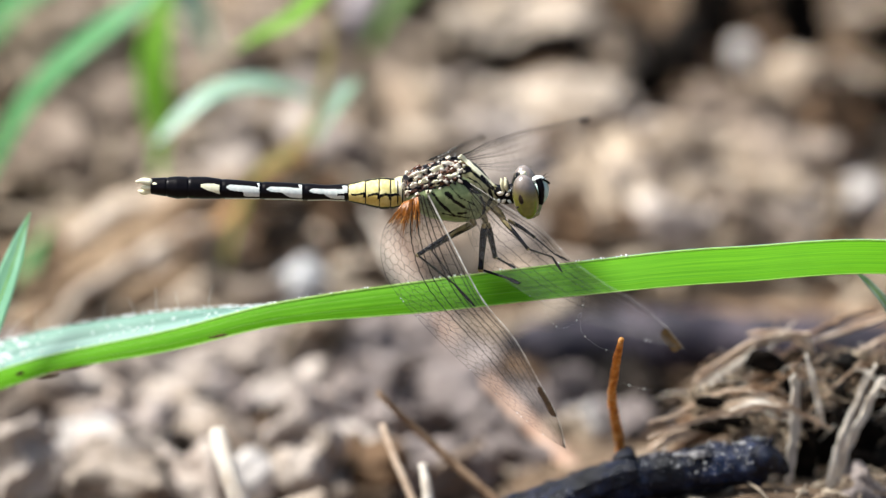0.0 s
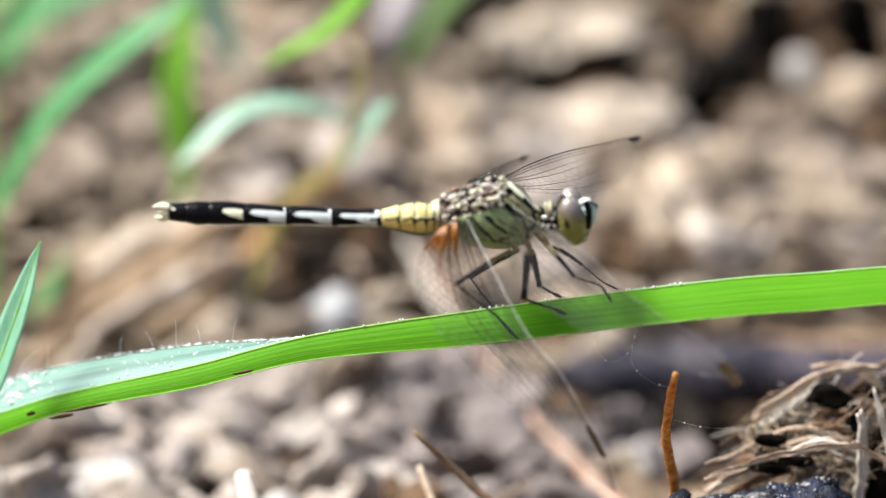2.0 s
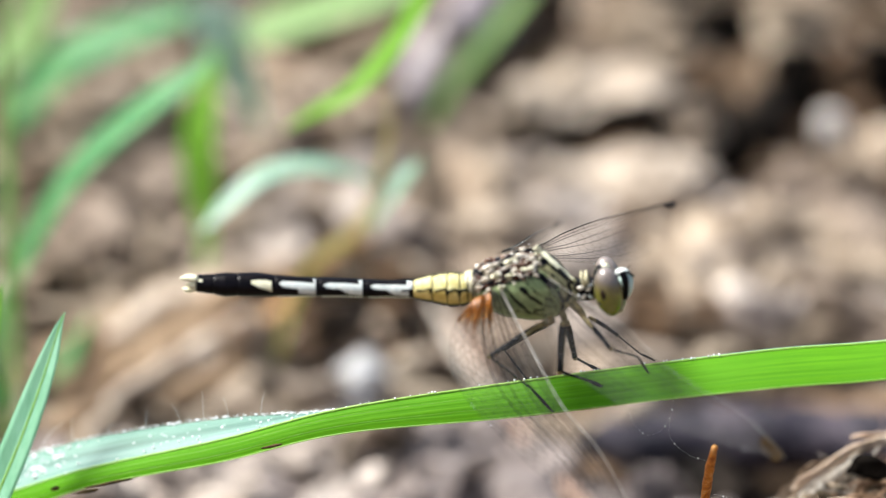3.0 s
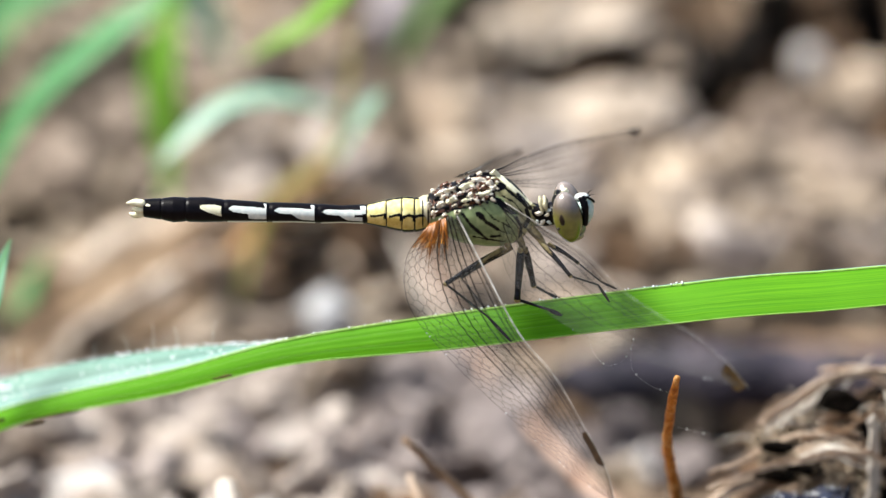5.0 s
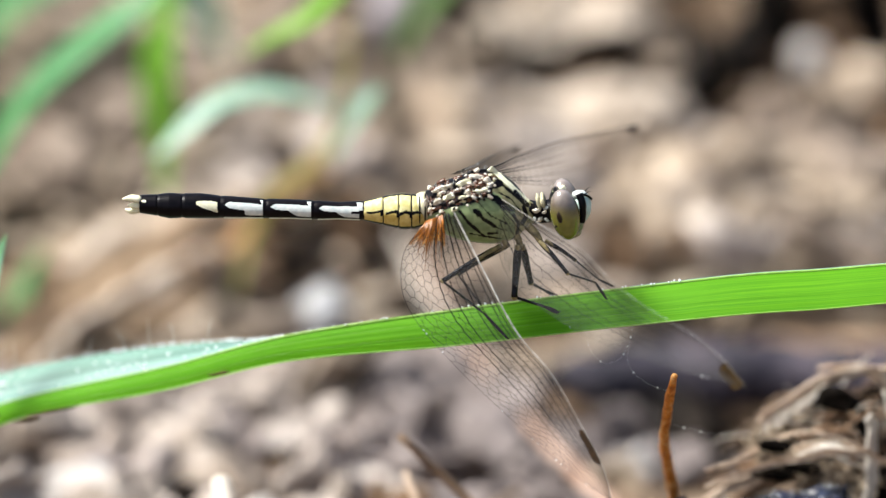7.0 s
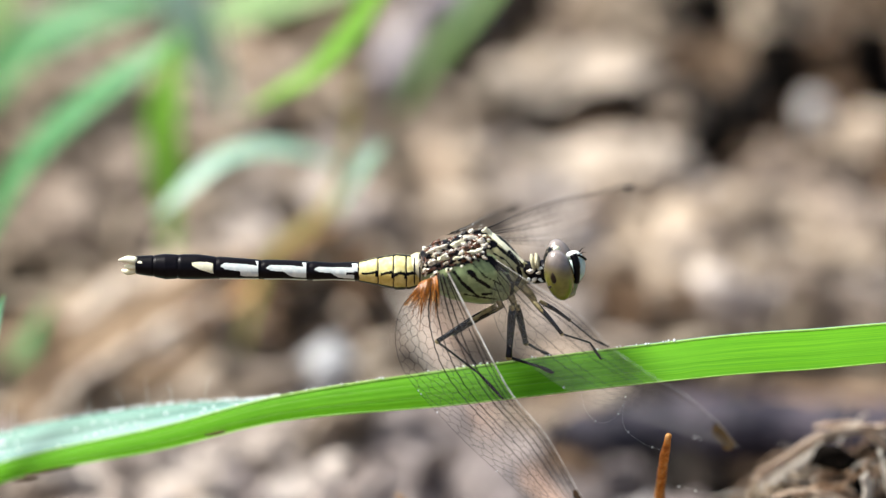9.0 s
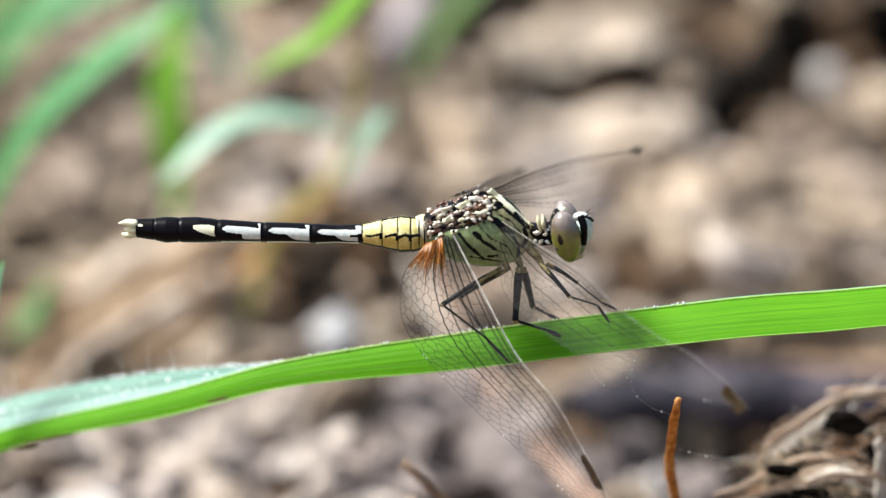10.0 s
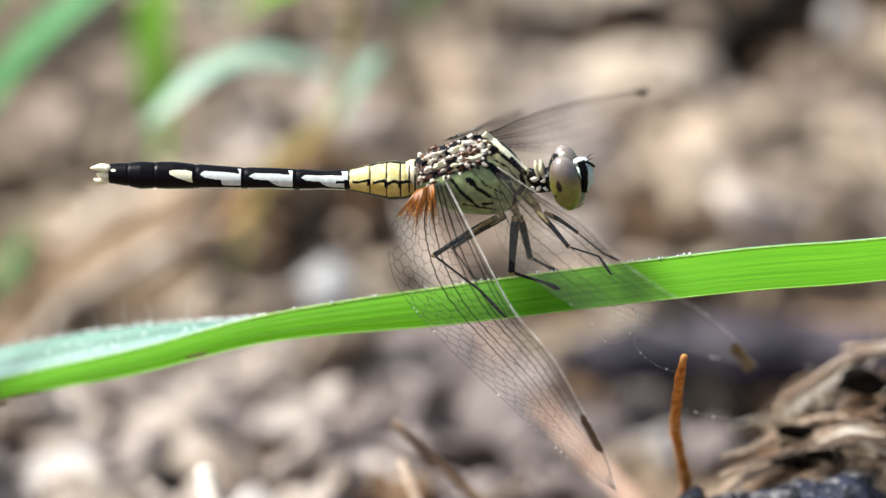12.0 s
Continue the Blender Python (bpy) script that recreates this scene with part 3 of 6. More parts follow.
    lay((35.83, 102.37, -3.21), (2.23, 2.00, 3.19), 57.0, GAPSHADE, black)
    lay((4.32, 107.57, -0.81), (1.86, 1.94, 2.94), 59.0, CLODSHADE, dark)
    lay((-13.29, 73.82, -18.16), (2.24, 1.68, 1.87), 60.0, CLODSHADE, dark)
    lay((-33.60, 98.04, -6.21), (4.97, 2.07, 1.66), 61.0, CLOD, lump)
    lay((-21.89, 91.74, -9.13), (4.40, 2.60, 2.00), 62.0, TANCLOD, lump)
    lay((12.54, 85.94, -12.83), (2.63, 1.75, 1.40), 63.0, REDBROWN, ruddy)
    lay((-8.55, 78.52, -16.14), (2.01, 1.65, 1.47), 64.0, REDBROWN, ruddy)
    lay((-16.28, 70.24, -19.62), (2.28, 1.71, 1.71), 69.0, REDBROWN, ruddy)
    lay((-7.70, 73.51, -17.29), (1.7, 1.3, 1.1), 90.0, REDBROWN, ruddy)
    lay((-15.36, 74.21, -17.00), (2.2, 1.5, 1.0), 91.0, REDBROWN, ruddy)
    lay((13.60, 73.70, -17.90), (2.0, 1.69, 1.7), 92.0, REDBROWN, ruddy)
    lay((-15.80, 72.00, -18.90), (2.0, 1.3, 1.9), 94.0, REDBROWN, ruddy)
    lay((-6.40, 70.60, -19.90), (2.0, 1.2, 1.3), 95.0, REDBROWN, ruddy)
    lay((35.40, 87.00, -11.60), (2.6, 1.8, 1.8), 93.0, CLODSHADE, dark)
    lay((-5.66, 80.33, -15.34), (2.37, 1.64, 1.64), 71.0, TANCLOD, lump)
    lay((38.76, 87.42, -11.15), (3.67, 2.18, 2.27), 72.0, REDBROWN, ruddy)
    lay((42.57, 90.98, -9.50), (2.58, 2.15, 2.06), 73.0, GAPSHADE, black)
    lay((43.65, 99.32, -4.63), (2.79, 2.05, 2.13), 75.0, GAPSHADE, black)
    lay((32.38, 97.26, -6.59), (2.16, 1.66, 1.66), 76.0, REDBROWN, ruddy)
    lay((6.16, 100.89, -4.90), (2.74, 2.02, 1.61), 101.0, TANCLOD, tan)
    lay((16.91, 98.20, -6.15), (2.46, 1.97, 1.56), 102.0, TANCLOD, lump)
    lay((4.55, 89.74, -10.08), (2.57, 1.71, 1.89), 103.0, TANCLOD, tan)
    lay((16.40, 89.33, -10.27), (2.75, 2.06, 2.23), 104.0, PALEFLAT, "pale flat stone lying on the soil")
    lay((18.65, 93.72, -8.23), (1.85, 1.68, 2.85), 105.0, TANCLOD, lump)
    lay((7.84, 105.13, -2.94), (3.31, 1.89, 1.73), 106.0, TANCLOD, lump)
    lay((4.76, 42.00, -26.96), (2.81, 2.00, 1.60), 107.0, GREYCLOD, "grey lump of soil")
    lay((8.27, 47.05, -26.55), (2.60, 2.00, 1.50), 108.0, GREYCLOD, "grey lump of soil")
    lay((2.66, 33.20, -27.31), (2.41, 1.81, 1.51), 109.0, GREYCLOD, "grey lump of soil")
    lay((7.85, 36.02, -27.24), (2.61, 1.81, 1.51), 110.0, GREYCLOD, "grey lump of soil")
    lay((11.36, 41.44, -27.00), (2.20, 1.80, 1.20), 111.0, CLOD, lump)
    lay((8.12, 80.12, -14.48), (3.20, 2.13, 1.78), 118.0, PALE2, tan)
    lay((-9.58, 84.52, -12.45), (3.15, 2.10, 1.75), 119.0, PALE2, tan)
    lay((11.84, 78.96, -15.95), (2.89, 2.17, 1.63), 120.0, TANCLOD, tan)
    lay((7.03, 53.22, -25.68), (2.78, 1.79, 1.49), 113.0, REDBROWN, ruddy)
    lay((20.03, 103.53, -3.68), (2.07, 1.59, 1.43), 115.0, REDBROWN, ruddy)
    lay((32.91, 104.65, -3.16), (2.05, 1.58, 1.58), 117.0, REDBROWN, ruddy)
    lay((30.29, 79.86, -15.60), (4.31, 2.51, 2.51), 121.0, TANCLOD, tan)
    lay((24.94, 84.39, -13.55), (4.38, 2.45, 2.45), 125.0, TANCLOD, tan)
    lay((19.12, 78.44, -16.23), (4.16, 2.53, 2.35), 126.0, PALE2, tan)
    lay((24.64, 78.62, -16.10), (3.10, 2.19, 1.64), 122.0, TANCLOD, tan)
    lay((33.89, 77.25, -16.69), (2.93, 2.20, 1.65), 123.0, PALE2, lump)
    lay((-22.64, 71.61, -18.07), (1.79, 0.94, 0.85), 130.0, GAPSHADE, black)
    lay((-14.65, 70.45, -18.54), (1.04, 0.95, 1.61), 131.0, GAPSHADE, black)
    lay((-12.82, 73.66, -17.23), (1.59, 0.93, 0.75), 132.0, CLODSHADE, dark)
    lay((-6.70, 71.45, -18.14), (0.94, 0.94, 1.22), 133.0, CLODSHADE, dark)
    lay((-19.01, 75.86, -16.30), (1.66, 0.92, 0.74), 134.0, REDBROWN, ruddy)
    lay((20.41, 80.53, -15.30), (2.68, 2.15, 1.52), 124.0, TANCLOD, lump)
    for c, r, seed, mat in (
        ((-3.36, 56.55, -24.60), (3.36, 1.98, 2.17), 1.0, LILACSOIL), ((-6.25, 47.43, -26.11), (3.60, 2.00, 2.00), 2.0, LILACSOIL), ((-0.12, 45.08, -26.34), (2.60, 2.00, 2.40), 3.0, GREYCLOD),
        ((-14.03, 56.45, -24.62), (3.76, 1.98, 1.58), 4.0, PALE2), ((-11.93, 47.72, -26.07), (2.50, 1.80, 1.90), 5.0, PALE2), ((-24.66, 51.21, -25.61), (3.39, 1.99, 1.99), 6.0, PALE2),
        ((-33.56, 45.91, -26.26), (2.80, 2.00, 1.90), 7.0, LUMP), ((-19.89, 45.21, -26.32), (2.00, 1.60, 1.40), 8.0, LUMP), ((-23.13, 39.53, -26.90), (2.41, 1.81, 1.60), 9.0, LILACSOIL),
        ((-24.41, 28.87, -27.19), (2.81, 2.01, 1.71), 10.0, LUMP), ((-34.08, 29.16, -27.19), (2.61, 2.01, 1.91), 11.0, PALE2), ((-8.07, 37.72, -26.98), (2.41, 1.81, 1.50), 12.0, PALE2),
        ((-31.10, 51.14, -25.62), (2.39, 1.99, 1.39), 13.0, TANCLOD), ((-10.49, 30.16, -27.17), (2.01, 1.81, 1.61), 14.0, LUMP), ((0.61, 32.37, -27.13), (2.21, 1.81, 1.61), 15.0, GREYCLOD),
        ((-17.25, 36.69, -27.41), (2.61, 2.01, 1.40), 16.0, LUMP), ((3.32, 51.51, -25.57), (2.39, 1.99, 1.79), 17.0, LILACSOIL),
    ):
        r = (r[0] * 1.7, r[1] * 1.5, r[2] * 1.6)
        clod(c, r, mat, "smooth greyish mauve lump of dry soil" if mat is LILACSOIL else "pale uneven lump of dry soil", (0.1 * math.sin(seed), 0.7 * math.cos(seed * 2), 0.3 * math.sin(seed * 3)), 0.55, seed * 4.9, block=0.88, warp=1.6)
    # Small dark lumps put the shade between the pale lumps into colour.
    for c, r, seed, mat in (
        ((-4.34, 57.33, -23.42), (0.89, 0.79, 0.99), 1.0, CLODSHADE), ((-2.64, 50.11, -24.77), (0.80, 0.80, 0.70), 2.0, CLODSHADE), ((-13.64, 39.30, -25.91), (0.90, 0.80, 1.00), 3.0, REDBROWN),
        ((-19.67, 34.06, -26.19), (1.71, 0.90, 1.10), 4.0, CLODSHADE), ((-10.39, 39.09, -26.02), (1.20, 0.80, 0.50), 5.0, REDBROWN), ((-26.85, 43.97, -25.63), (2.00, 0.80, 0.60), 6.0, GREYCLOD),
        ((-8.97, 44.56, -25.58), (0.60, 0.60, 1.10), 7.0, REDBROWN), ((-17.67, 49.27, -25.09), (2.00, 0.90, 0.90), 8.0, GREYCLOD), ((-4.17, 30.95, -26.36), (2.21, 1.21, 1.81), 9.0, REDBROWN), ((-23.63, 54.79, -24.18), (1.39, 0.79, 0.79), 10.0, REDBROWN),
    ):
        clod(c, r, mat, {CLODSHADE: dark, REDBROWN: ruddy}.get(mat, "small grey lump of soil between pale lumps"), (0, 0.6 * math.sin(seed * 2.0), 0), 0.6, seed * 3.7)
    for c, r, seed, mat in (
        ((-26.75, 40.60, -26.60), (4.2, 2.6, 2.5), 1.0, PALE2), ((-27.66, 32.40, -27.20), (3.2, 2.2, 1.9), 2.0, PALE2), ((-12.37, 49.60, -25.60), (3.6, 2.2, 1.8), 3.0, PALE2),
        ((-33.47, 49.30, -25.80), (3.4, 2.4, 2.4), 4.0, LILACSOIL), ((-34.29, 32.30, -27.10), (3.0, 2.2, 2.2), 5.0, PALE), ((-17.60, 29.80, -27.40), (3.8, 2.2, 1.6), 6.0, PALE2),
        ((-24.53, 53.00, -25.60), (5.2, 2.4, 1.7), 7.0, PALE2), ((-11.46, 54.00, -25.00), (4.4, 2.4, 1.5), 8.0, TANCLOD), ((-7.58, 55.00, -25.00), (3.0, 2.2, 2.2), 9.0, LILACSOIL),
        ((-17.20, 45.50, -26.60), (2.2, 1.6, 1.6), 10.0, LILACSOIL), ((-22.60, 43.00, -26.90), (2.6, 1.7, 1.5), 11.0, LILACSOIL), ((-2.20, 44.00, -26.60), (3.0, 2.0, 1.8), 12.0, LILACSOIL),
        ((-4.40, 36.60, -27.60), (2.2, 1.6, 1.2), 13.0, REDBROWN), ((-33.00, 40.40, -27.20), (2.8, 2.0, 1.6), 14.0, GREYCLOD), ((-30.50, 58.50, -24.20), (3.4, 2.2, 1.6), 15.0, TANCLOD),
        ((-17.53, 53.60, -25.60), (2.4, 1.5, 1.2), 16.0, GREYCLOD), ((-26.73, 49.00, -26.60), (2.6, 1.2, 1.1), 17.0, GREYCLOD),
    ):
        clod(c, r, mat, {LILACSOIL: "smooth greyish mauve lump of dry soil", REDBROWN: ruddy, GREYCLOD: "grey lump of soil"}.get(mat, "pale uneven lump of dry soil"), (0.2 * math.sin(seed * 5), 0.75 * math.cos(seed * 2), 0.4 * math.sin(seed * 3)), 0.7, seed * 6.1, block=0.85, warp=2.1)
    # Pockets between clods: their shade is given as near-black lumps.
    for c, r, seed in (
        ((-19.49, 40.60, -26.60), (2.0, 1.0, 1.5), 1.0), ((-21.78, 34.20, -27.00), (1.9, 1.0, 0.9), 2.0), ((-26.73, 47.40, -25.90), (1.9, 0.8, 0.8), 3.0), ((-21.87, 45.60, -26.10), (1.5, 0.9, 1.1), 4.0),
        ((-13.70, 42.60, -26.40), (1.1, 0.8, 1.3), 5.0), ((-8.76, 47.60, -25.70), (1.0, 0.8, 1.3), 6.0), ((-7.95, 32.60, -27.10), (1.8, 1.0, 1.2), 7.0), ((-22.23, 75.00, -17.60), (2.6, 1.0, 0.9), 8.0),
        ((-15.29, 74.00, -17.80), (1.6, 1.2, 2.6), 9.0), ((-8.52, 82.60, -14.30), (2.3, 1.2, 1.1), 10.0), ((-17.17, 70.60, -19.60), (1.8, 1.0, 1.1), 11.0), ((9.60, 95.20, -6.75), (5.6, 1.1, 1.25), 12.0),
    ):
        clod(c, r, GAPSHADE, black, (0, 0.35 * math.sin(seed * 3.0), 0), 0.6, seed * 2.9)
    stones = (
        ((-10.90, 66.20, -21.90), (3.1, 2.5, 2.9), 10.0, "rounded whitish pebble lying on the soil"),
        ((30.62, 96.80, -6.80), (1.90, 1.65, 1.99), 4.4, "small whitish pebble among brown clods"),
        ((40.41, 78.93, -15.76), (2.29, 2.02, 2.02), 36.0, "bluish white pebble lying on the soil"),
        ((-28.20, 35.53, -26.85), (3.61, 2.61, 3.11), 28.0, "whitish pebble with a rough surface"),
        ((-14.77, 29.83, -27.18), (4.42, 2.41, 2.61), 33.0, "pale pebble beside a broken stalk"),
    )
    for c, r, seed, label in stones:
        ob = clod(c, r, WHITESTONE if seed == 10.0 else PALE, label, (0.1, 0.2, seed), 0.25, seed * 2.3, "pebble", "pebble", block=0.9, warp=0.25)
        ob["group"] = "pebbles on the ground"
    for c, size, turn, mat, label in (
        ((-0.48, 87.07, -9.09), (4.81, 1.75), (0.9, 0.3, 1.9), DRYLEAF, "curled tan dry leaf standing in the litter"),
        ((-15.92, 75.78, -16.13), (3.89, 1.02), (0.5, -0.3, 1.05), ORANGELEAF, "narrow orange-brown dry leaf in the litter"),
        ((-20.60, 70.92, -17.85), (2.6, 1.1), (0.6, 0.2, 0.9), ORANGELEAF, "narrow orange-brown dry leaf in the litter"),
        ((-25.72, 101.04, -5.61), (5.71, 2.04), (0.3, 0.0, 0.2), DRYLEAF, "brown dry leaf lying behind grass"),
        ((-0.87, 107.22, -0.75), (7.06, 2.35), (0.7, 0.2, 1.0), GREYCLOD, "greyish purple dry leaf leaning on clods"),
    ):
        bm = flake(bmesh.new(), c, size[0], size[1], turn, 0.5, size[0], 0.25)
        solo("dry_leaf", bm, mat, V(c) - V(0, 0, 2), label, "dry leaf", "dry leaves")


# Dark brown of soil lumps and of the shade in gaps.
CLODSHADE = earthy("dark_soil_and_shade", [(0.35, (0.008, 0.006, 0.004)), (0.6, (0.025, 0.017, 0.012)), (0.8, (0.09, 0.065, 0.048))], 4.0, 0.6, 0.9, 0.4)
REDBROWN = earthy("red_brown_litter", [(0.3, (0.055, 0.031, 0.016)), (0.55, (0.155, 0.095, 0.054)), (0.75, (0.31, 0.21, 0.135))], 4.0, 0.6, 0.85, 0.4)
LILAC = earthy("lilac_bark", [(0.3, (0.3, 0.25, 0.28)), (0.7, (0.56, 0.52, 0.55))], 5.0, 0.6, 0.8, 0.3)
PEACH = earthy("peach_leaf", [(0.3, (0.44, 0.33, 0.24)), (0.7, (0.68, 0.56, 0.45))], 4.0, 0.6, 0.75, 0.2)
TANCLOD = earthy("tan_earth", [(0.3, (0.23, 0.172, 0.125)), (0.52, (0.48, 0.39, 0.3)), (0.72, (0.68, 0.59, 0.49))], 3.0, 0.5, 0.9, 0.4, vary=0.3)
PALE2 = earthy("pale_earth", [(0.3, (0.36, 0.3, 0.265)), (0.7, (0.7, 0.63, 0.58))], 4.0, 0.6, 0.85, 0.3, vary=0.35)
PALEFLAT = earthy("pale_flat_stone", [(0.32, (0.29, 0.23, 0.175)), (0.5, (0.49, 0.41, 0.335)), (0.7, (0.68, 0.59, 0.5))], 3.0, 0.6, 0.8, 0.3)
GREYCLOD = earthy("grey_earth", [(0.3, (0.11, 0.09, 0.085)), (0.7, (0.36, 0.31, 0.3))], 4.0, 0.6, 0.85, 0.3)
ROOT = earthy("root_fibre", [(0.3, (0.11, 0.072, 0.043)), (0.53, (0.44, 0.325, 0.22)), (0.72, (0.82, 0.7, 0.55))], 1.0, 0.2, 0.7, 0.08, island=0.6, grit=0.2)
DUST = earthy("dusty_earth", [(0.3, (0.17, 0.13, 0.1)), (0.5, (0.33, 0.265, 0.215)), (0.7, (0.48, 0.4, 0.335))], 3.0, 0.5, 0.9, 0.3, vary=0.2)
LUMP = earthy("pale_lump", [(0.3, (0.16, 0.125, 0.1)), (0.5, (0.37, 0.315, 0.27)), (0.7, (0.62, 0.56, 0.52))], 6.0, 0.9, 0.9, 0.3, vary=0.4)
# Near-black colour of the shade in hollows, gaps and cracks.
GAPSHADE = earthy("gap_shade_black", [(0.35, (0.002, 0.0015, 0.001)), (0.58, (0.007, 0.005, 0.0035)), (0.8, (0.04, 0.026, 0.018))], 2.0, 0.4, 0.95, 0.3, spec=0.08)
WHITESTONE = earthy("white_stone", [(0.3, (0.48, 0.48, 0.49)), (0.7, (0.76, 0.765, 0.78))], 3.5, 0.5, 0.7, 0.2)
LILACSOIL = earthy("mauve_soil", [(0.3, (0.19, 0.155, 0.143)), (0.7, (0.48, 0.42, 0.405))], 5.0, 0.9, 0.9, 0.25, vary=0.12)
ASH = earthy("ash", [(0.36, (0.03, 0.03, 0.04)), (0.5, (0.25, 0.24, 0.25)), (0.66, (0.7, 0.68, 0.67))], 0.5, 0.15, 0.9, 0.2)
SAND2 = earthy("sandy_clod", [(0.36, (0.06, 0.042, 0.028)), (0.5, (0.33, 0.25, 0.17)), (0.66, (0.72, 0.6, 0.47))], 0.45, 0.25, 0.9, 0.5, grit=0.2)
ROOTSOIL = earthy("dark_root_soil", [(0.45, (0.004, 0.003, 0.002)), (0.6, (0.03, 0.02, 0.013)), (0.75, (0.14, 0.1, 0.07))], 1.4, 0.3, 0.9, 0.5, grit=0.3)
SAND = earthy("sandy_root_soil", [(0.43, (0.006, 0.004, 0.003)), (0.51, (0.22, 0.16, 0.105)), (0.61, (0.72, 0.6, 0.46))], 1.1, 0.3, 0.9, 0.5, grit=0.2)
clods()


# ---- twigs, stalks and logs ----
def stick(name, pts, radii, mat, label, category, seg=10, wobble=0.25, n=18, group="", jitter=0.0, flat=1.0):
    pts3 = spline(pts, n)
    if jitter:
        pts3 = [p + np.array(noise.noise_vector(V(*map(float, p)) * 0.45)) * jitter for p in pts3]
    rr = [float(q[0]) for q in spline([(r,) for r in radii], n)]
    bm = tube(bmesh.new(), pts3, rr, seg, wobble, flat)
    low = min(pts3, key=lambda p: p[2])
    return solo(name, bm, mat, low, label, category, group)


def charred_stick():
    base = V((17.94, 5.00, -19.31))
    st = thing("charred_stick", base, "short charred black stick with ash flecks on the soil", "stick")
    axis = [(5.0, 4.80, -22.2), (10.0, 5.00, -20.2), (15.16, 5.00, -18.7), (18.75, 5.00, -18.15), (22.12, 5.00, -17.65), (24.4, 5.00, -17.3)]
    pts = spline(axis, 60)
    bm = bmesh.new()
    rr = [1.72 + 0.1 * math.sin(i * 0.5) + 0.08 * noise.noise(V(i * 0.4, 0, 0)) for i in range(60)]
    tube(bm, pts, rr, 11, 0.16)
    part("charred_wood", bm, CHAR, st, smooth=False)
    bm = bmesh.new()
    tube(bm, spline([(8.5, 3.6, -20.5), (11.5, 3.9, -18.9), (14.8, 4.0, -17.8)], 16), [0.9, 1.0, 1.0, 1.05, 1.1, 1.1, 1.1, 1.15, 1.2, 1.2, 1.2, 1.2, 1.2, 1.15, 1.1, 0.95], 7, 0.3)
    part("charred_splinter", bm, CHAR, st, "charred splinter lying along the stick", smooth=False)
    bm = ball(bmesh.new(), (13.84, 4.80, -16.95), (0.9, 0.8, 0.45), 3, 0.5, 1.5, (0, -0.3, 0), seed=3.0)
    part("knot", bm, CHAR, st)
    bm = ball(bmesh.new(), (24.13, 3.60, -16.75), (1.1, 0.7, 1.0), 4, 0.2, 1.2, (0.2, 0.5, 0), seed=4.0)
    part("broken_end", bm, CHAR, st, "glossy black broken end")
    bm = tube(bmesh.new(), spline([(24.2, 4.6, -17.2), (25.2, 4.4, -17.4), (26.1, 4.3, -18.0)], 8), [1.4, 1.35, 1.2, 1.0, 0.8, 0.6, 0.45, 0.25], 9, 0.4)
    part("broken_tip", bm, CHAR, st, "black splintered tip", smooth=False)
    for k in range(5):
        q = V(22.9 + 0.45 * k, 4.7, -15.95 + 0.09 * k)
        part("splinter", tube(bmesh.new(), [q - V(0, 0, 0.5), q, q + V(0.18, 0.0, 0.3 + 0.15 * (k % 2))], [0.28, 0.2, 0.03], 6, 0.3), CHAR, st, "charred splinter on the broken end")
    for a, b in (((15.6, 3.45, -18.0), (16.1, 3.3, -20.2)), ((16.0, 3.3, -19.6), (22.6, 3.4, -18.4))):
        part("crack", tube(bmesh.new(), spline([a, tuple(0.5 * (u + v) + 0.12 for u, v in zip(a, b)), b], 10), [0.03, 0.06, 0.08, 0.08, 0.08, 0.08, 0.08, 0.08, 0.06, 0.03], 5, 0.4), GAPSHADE, st, "dark crack in the charred wood")
    bm = ball(bmesh.new(), (19.27, 3.90, -16.45), (0.8, 0.3, 0.12), 4, 0.9, 2.2, (0.4, -0.12, 0), seed=8.0)
    for i in range(5):
        k = 26 + 6 * i
        a = rnd.uniform(0.8, 1.7)
        ball(bm, V(*map(float, pts[k])) + V(0, -math.cos(a) * rr[k], math.sin(a) * rr[k]), (rnd.uniform(0.15, 0.4), 0.2, rnd.uniform(0.03, 0.06)), 3, 1.0, 2.2, (0.4, -0.15, 0), seed=i * 3.3)
    flecks = bmesh.new()
    for i in range(160):
        k = rnd.randrange(22, 59)
        a = rnd.uniform(0.15, 2.6)
        p = V(*map(float, pts[k])) + V(rnd.uniform(-0.3, 0.3), -math.cos(a) * rr[k] * 1.05, math.sin(a) * rr[k] * 1.05)
        ball(flecks, p, rnd.choice((0.03, 0.03, 0.04, 0.08)) * rnd.uniform(0.7, 1.3), 1, 0.5, 2.0, seed=i * 1.1)
    part("ash_flecks", flecks, WHITESTONE, st, "pale specks of ash")
    part("ash_crust", bm, ASH, st, "grey ash crust")["kind"] = "stuff"


charred_stick()
stick("rusty_stalk", [(12.94, -2.00, -5.86), (12.78, 0.00, -8.13), (12.66, 2.50, -11.27), (13.13, 5.00, -14.24), (13.74, 7.00, -17.31), (14.27, 8.00, -21.22)],
      [0.2, 0.3, 0.32, 0.34, 0.38, 0.4], RUST, "upright rusty orange dead stalk with a rough surface", "stalk", 12, 0.35, 40)
stick("dark_log", [(4.80, 57.90, -24.90), (7.42, 58.36, -24.76), (11.10, 59.01, -24.59), (18.49, 59.96, -24.34), (24.93, 60.08, -24.30), (34.93, 59.20, -24.54), (46.69, 58.11, -24.82)],
      [0.9, 1.9, 2.6, 2.8, 2.7, 2.6, 2.6], LOGBARK, "dark purplish decayed stick lying on the soil", "stick", 16, 0.35, 40)
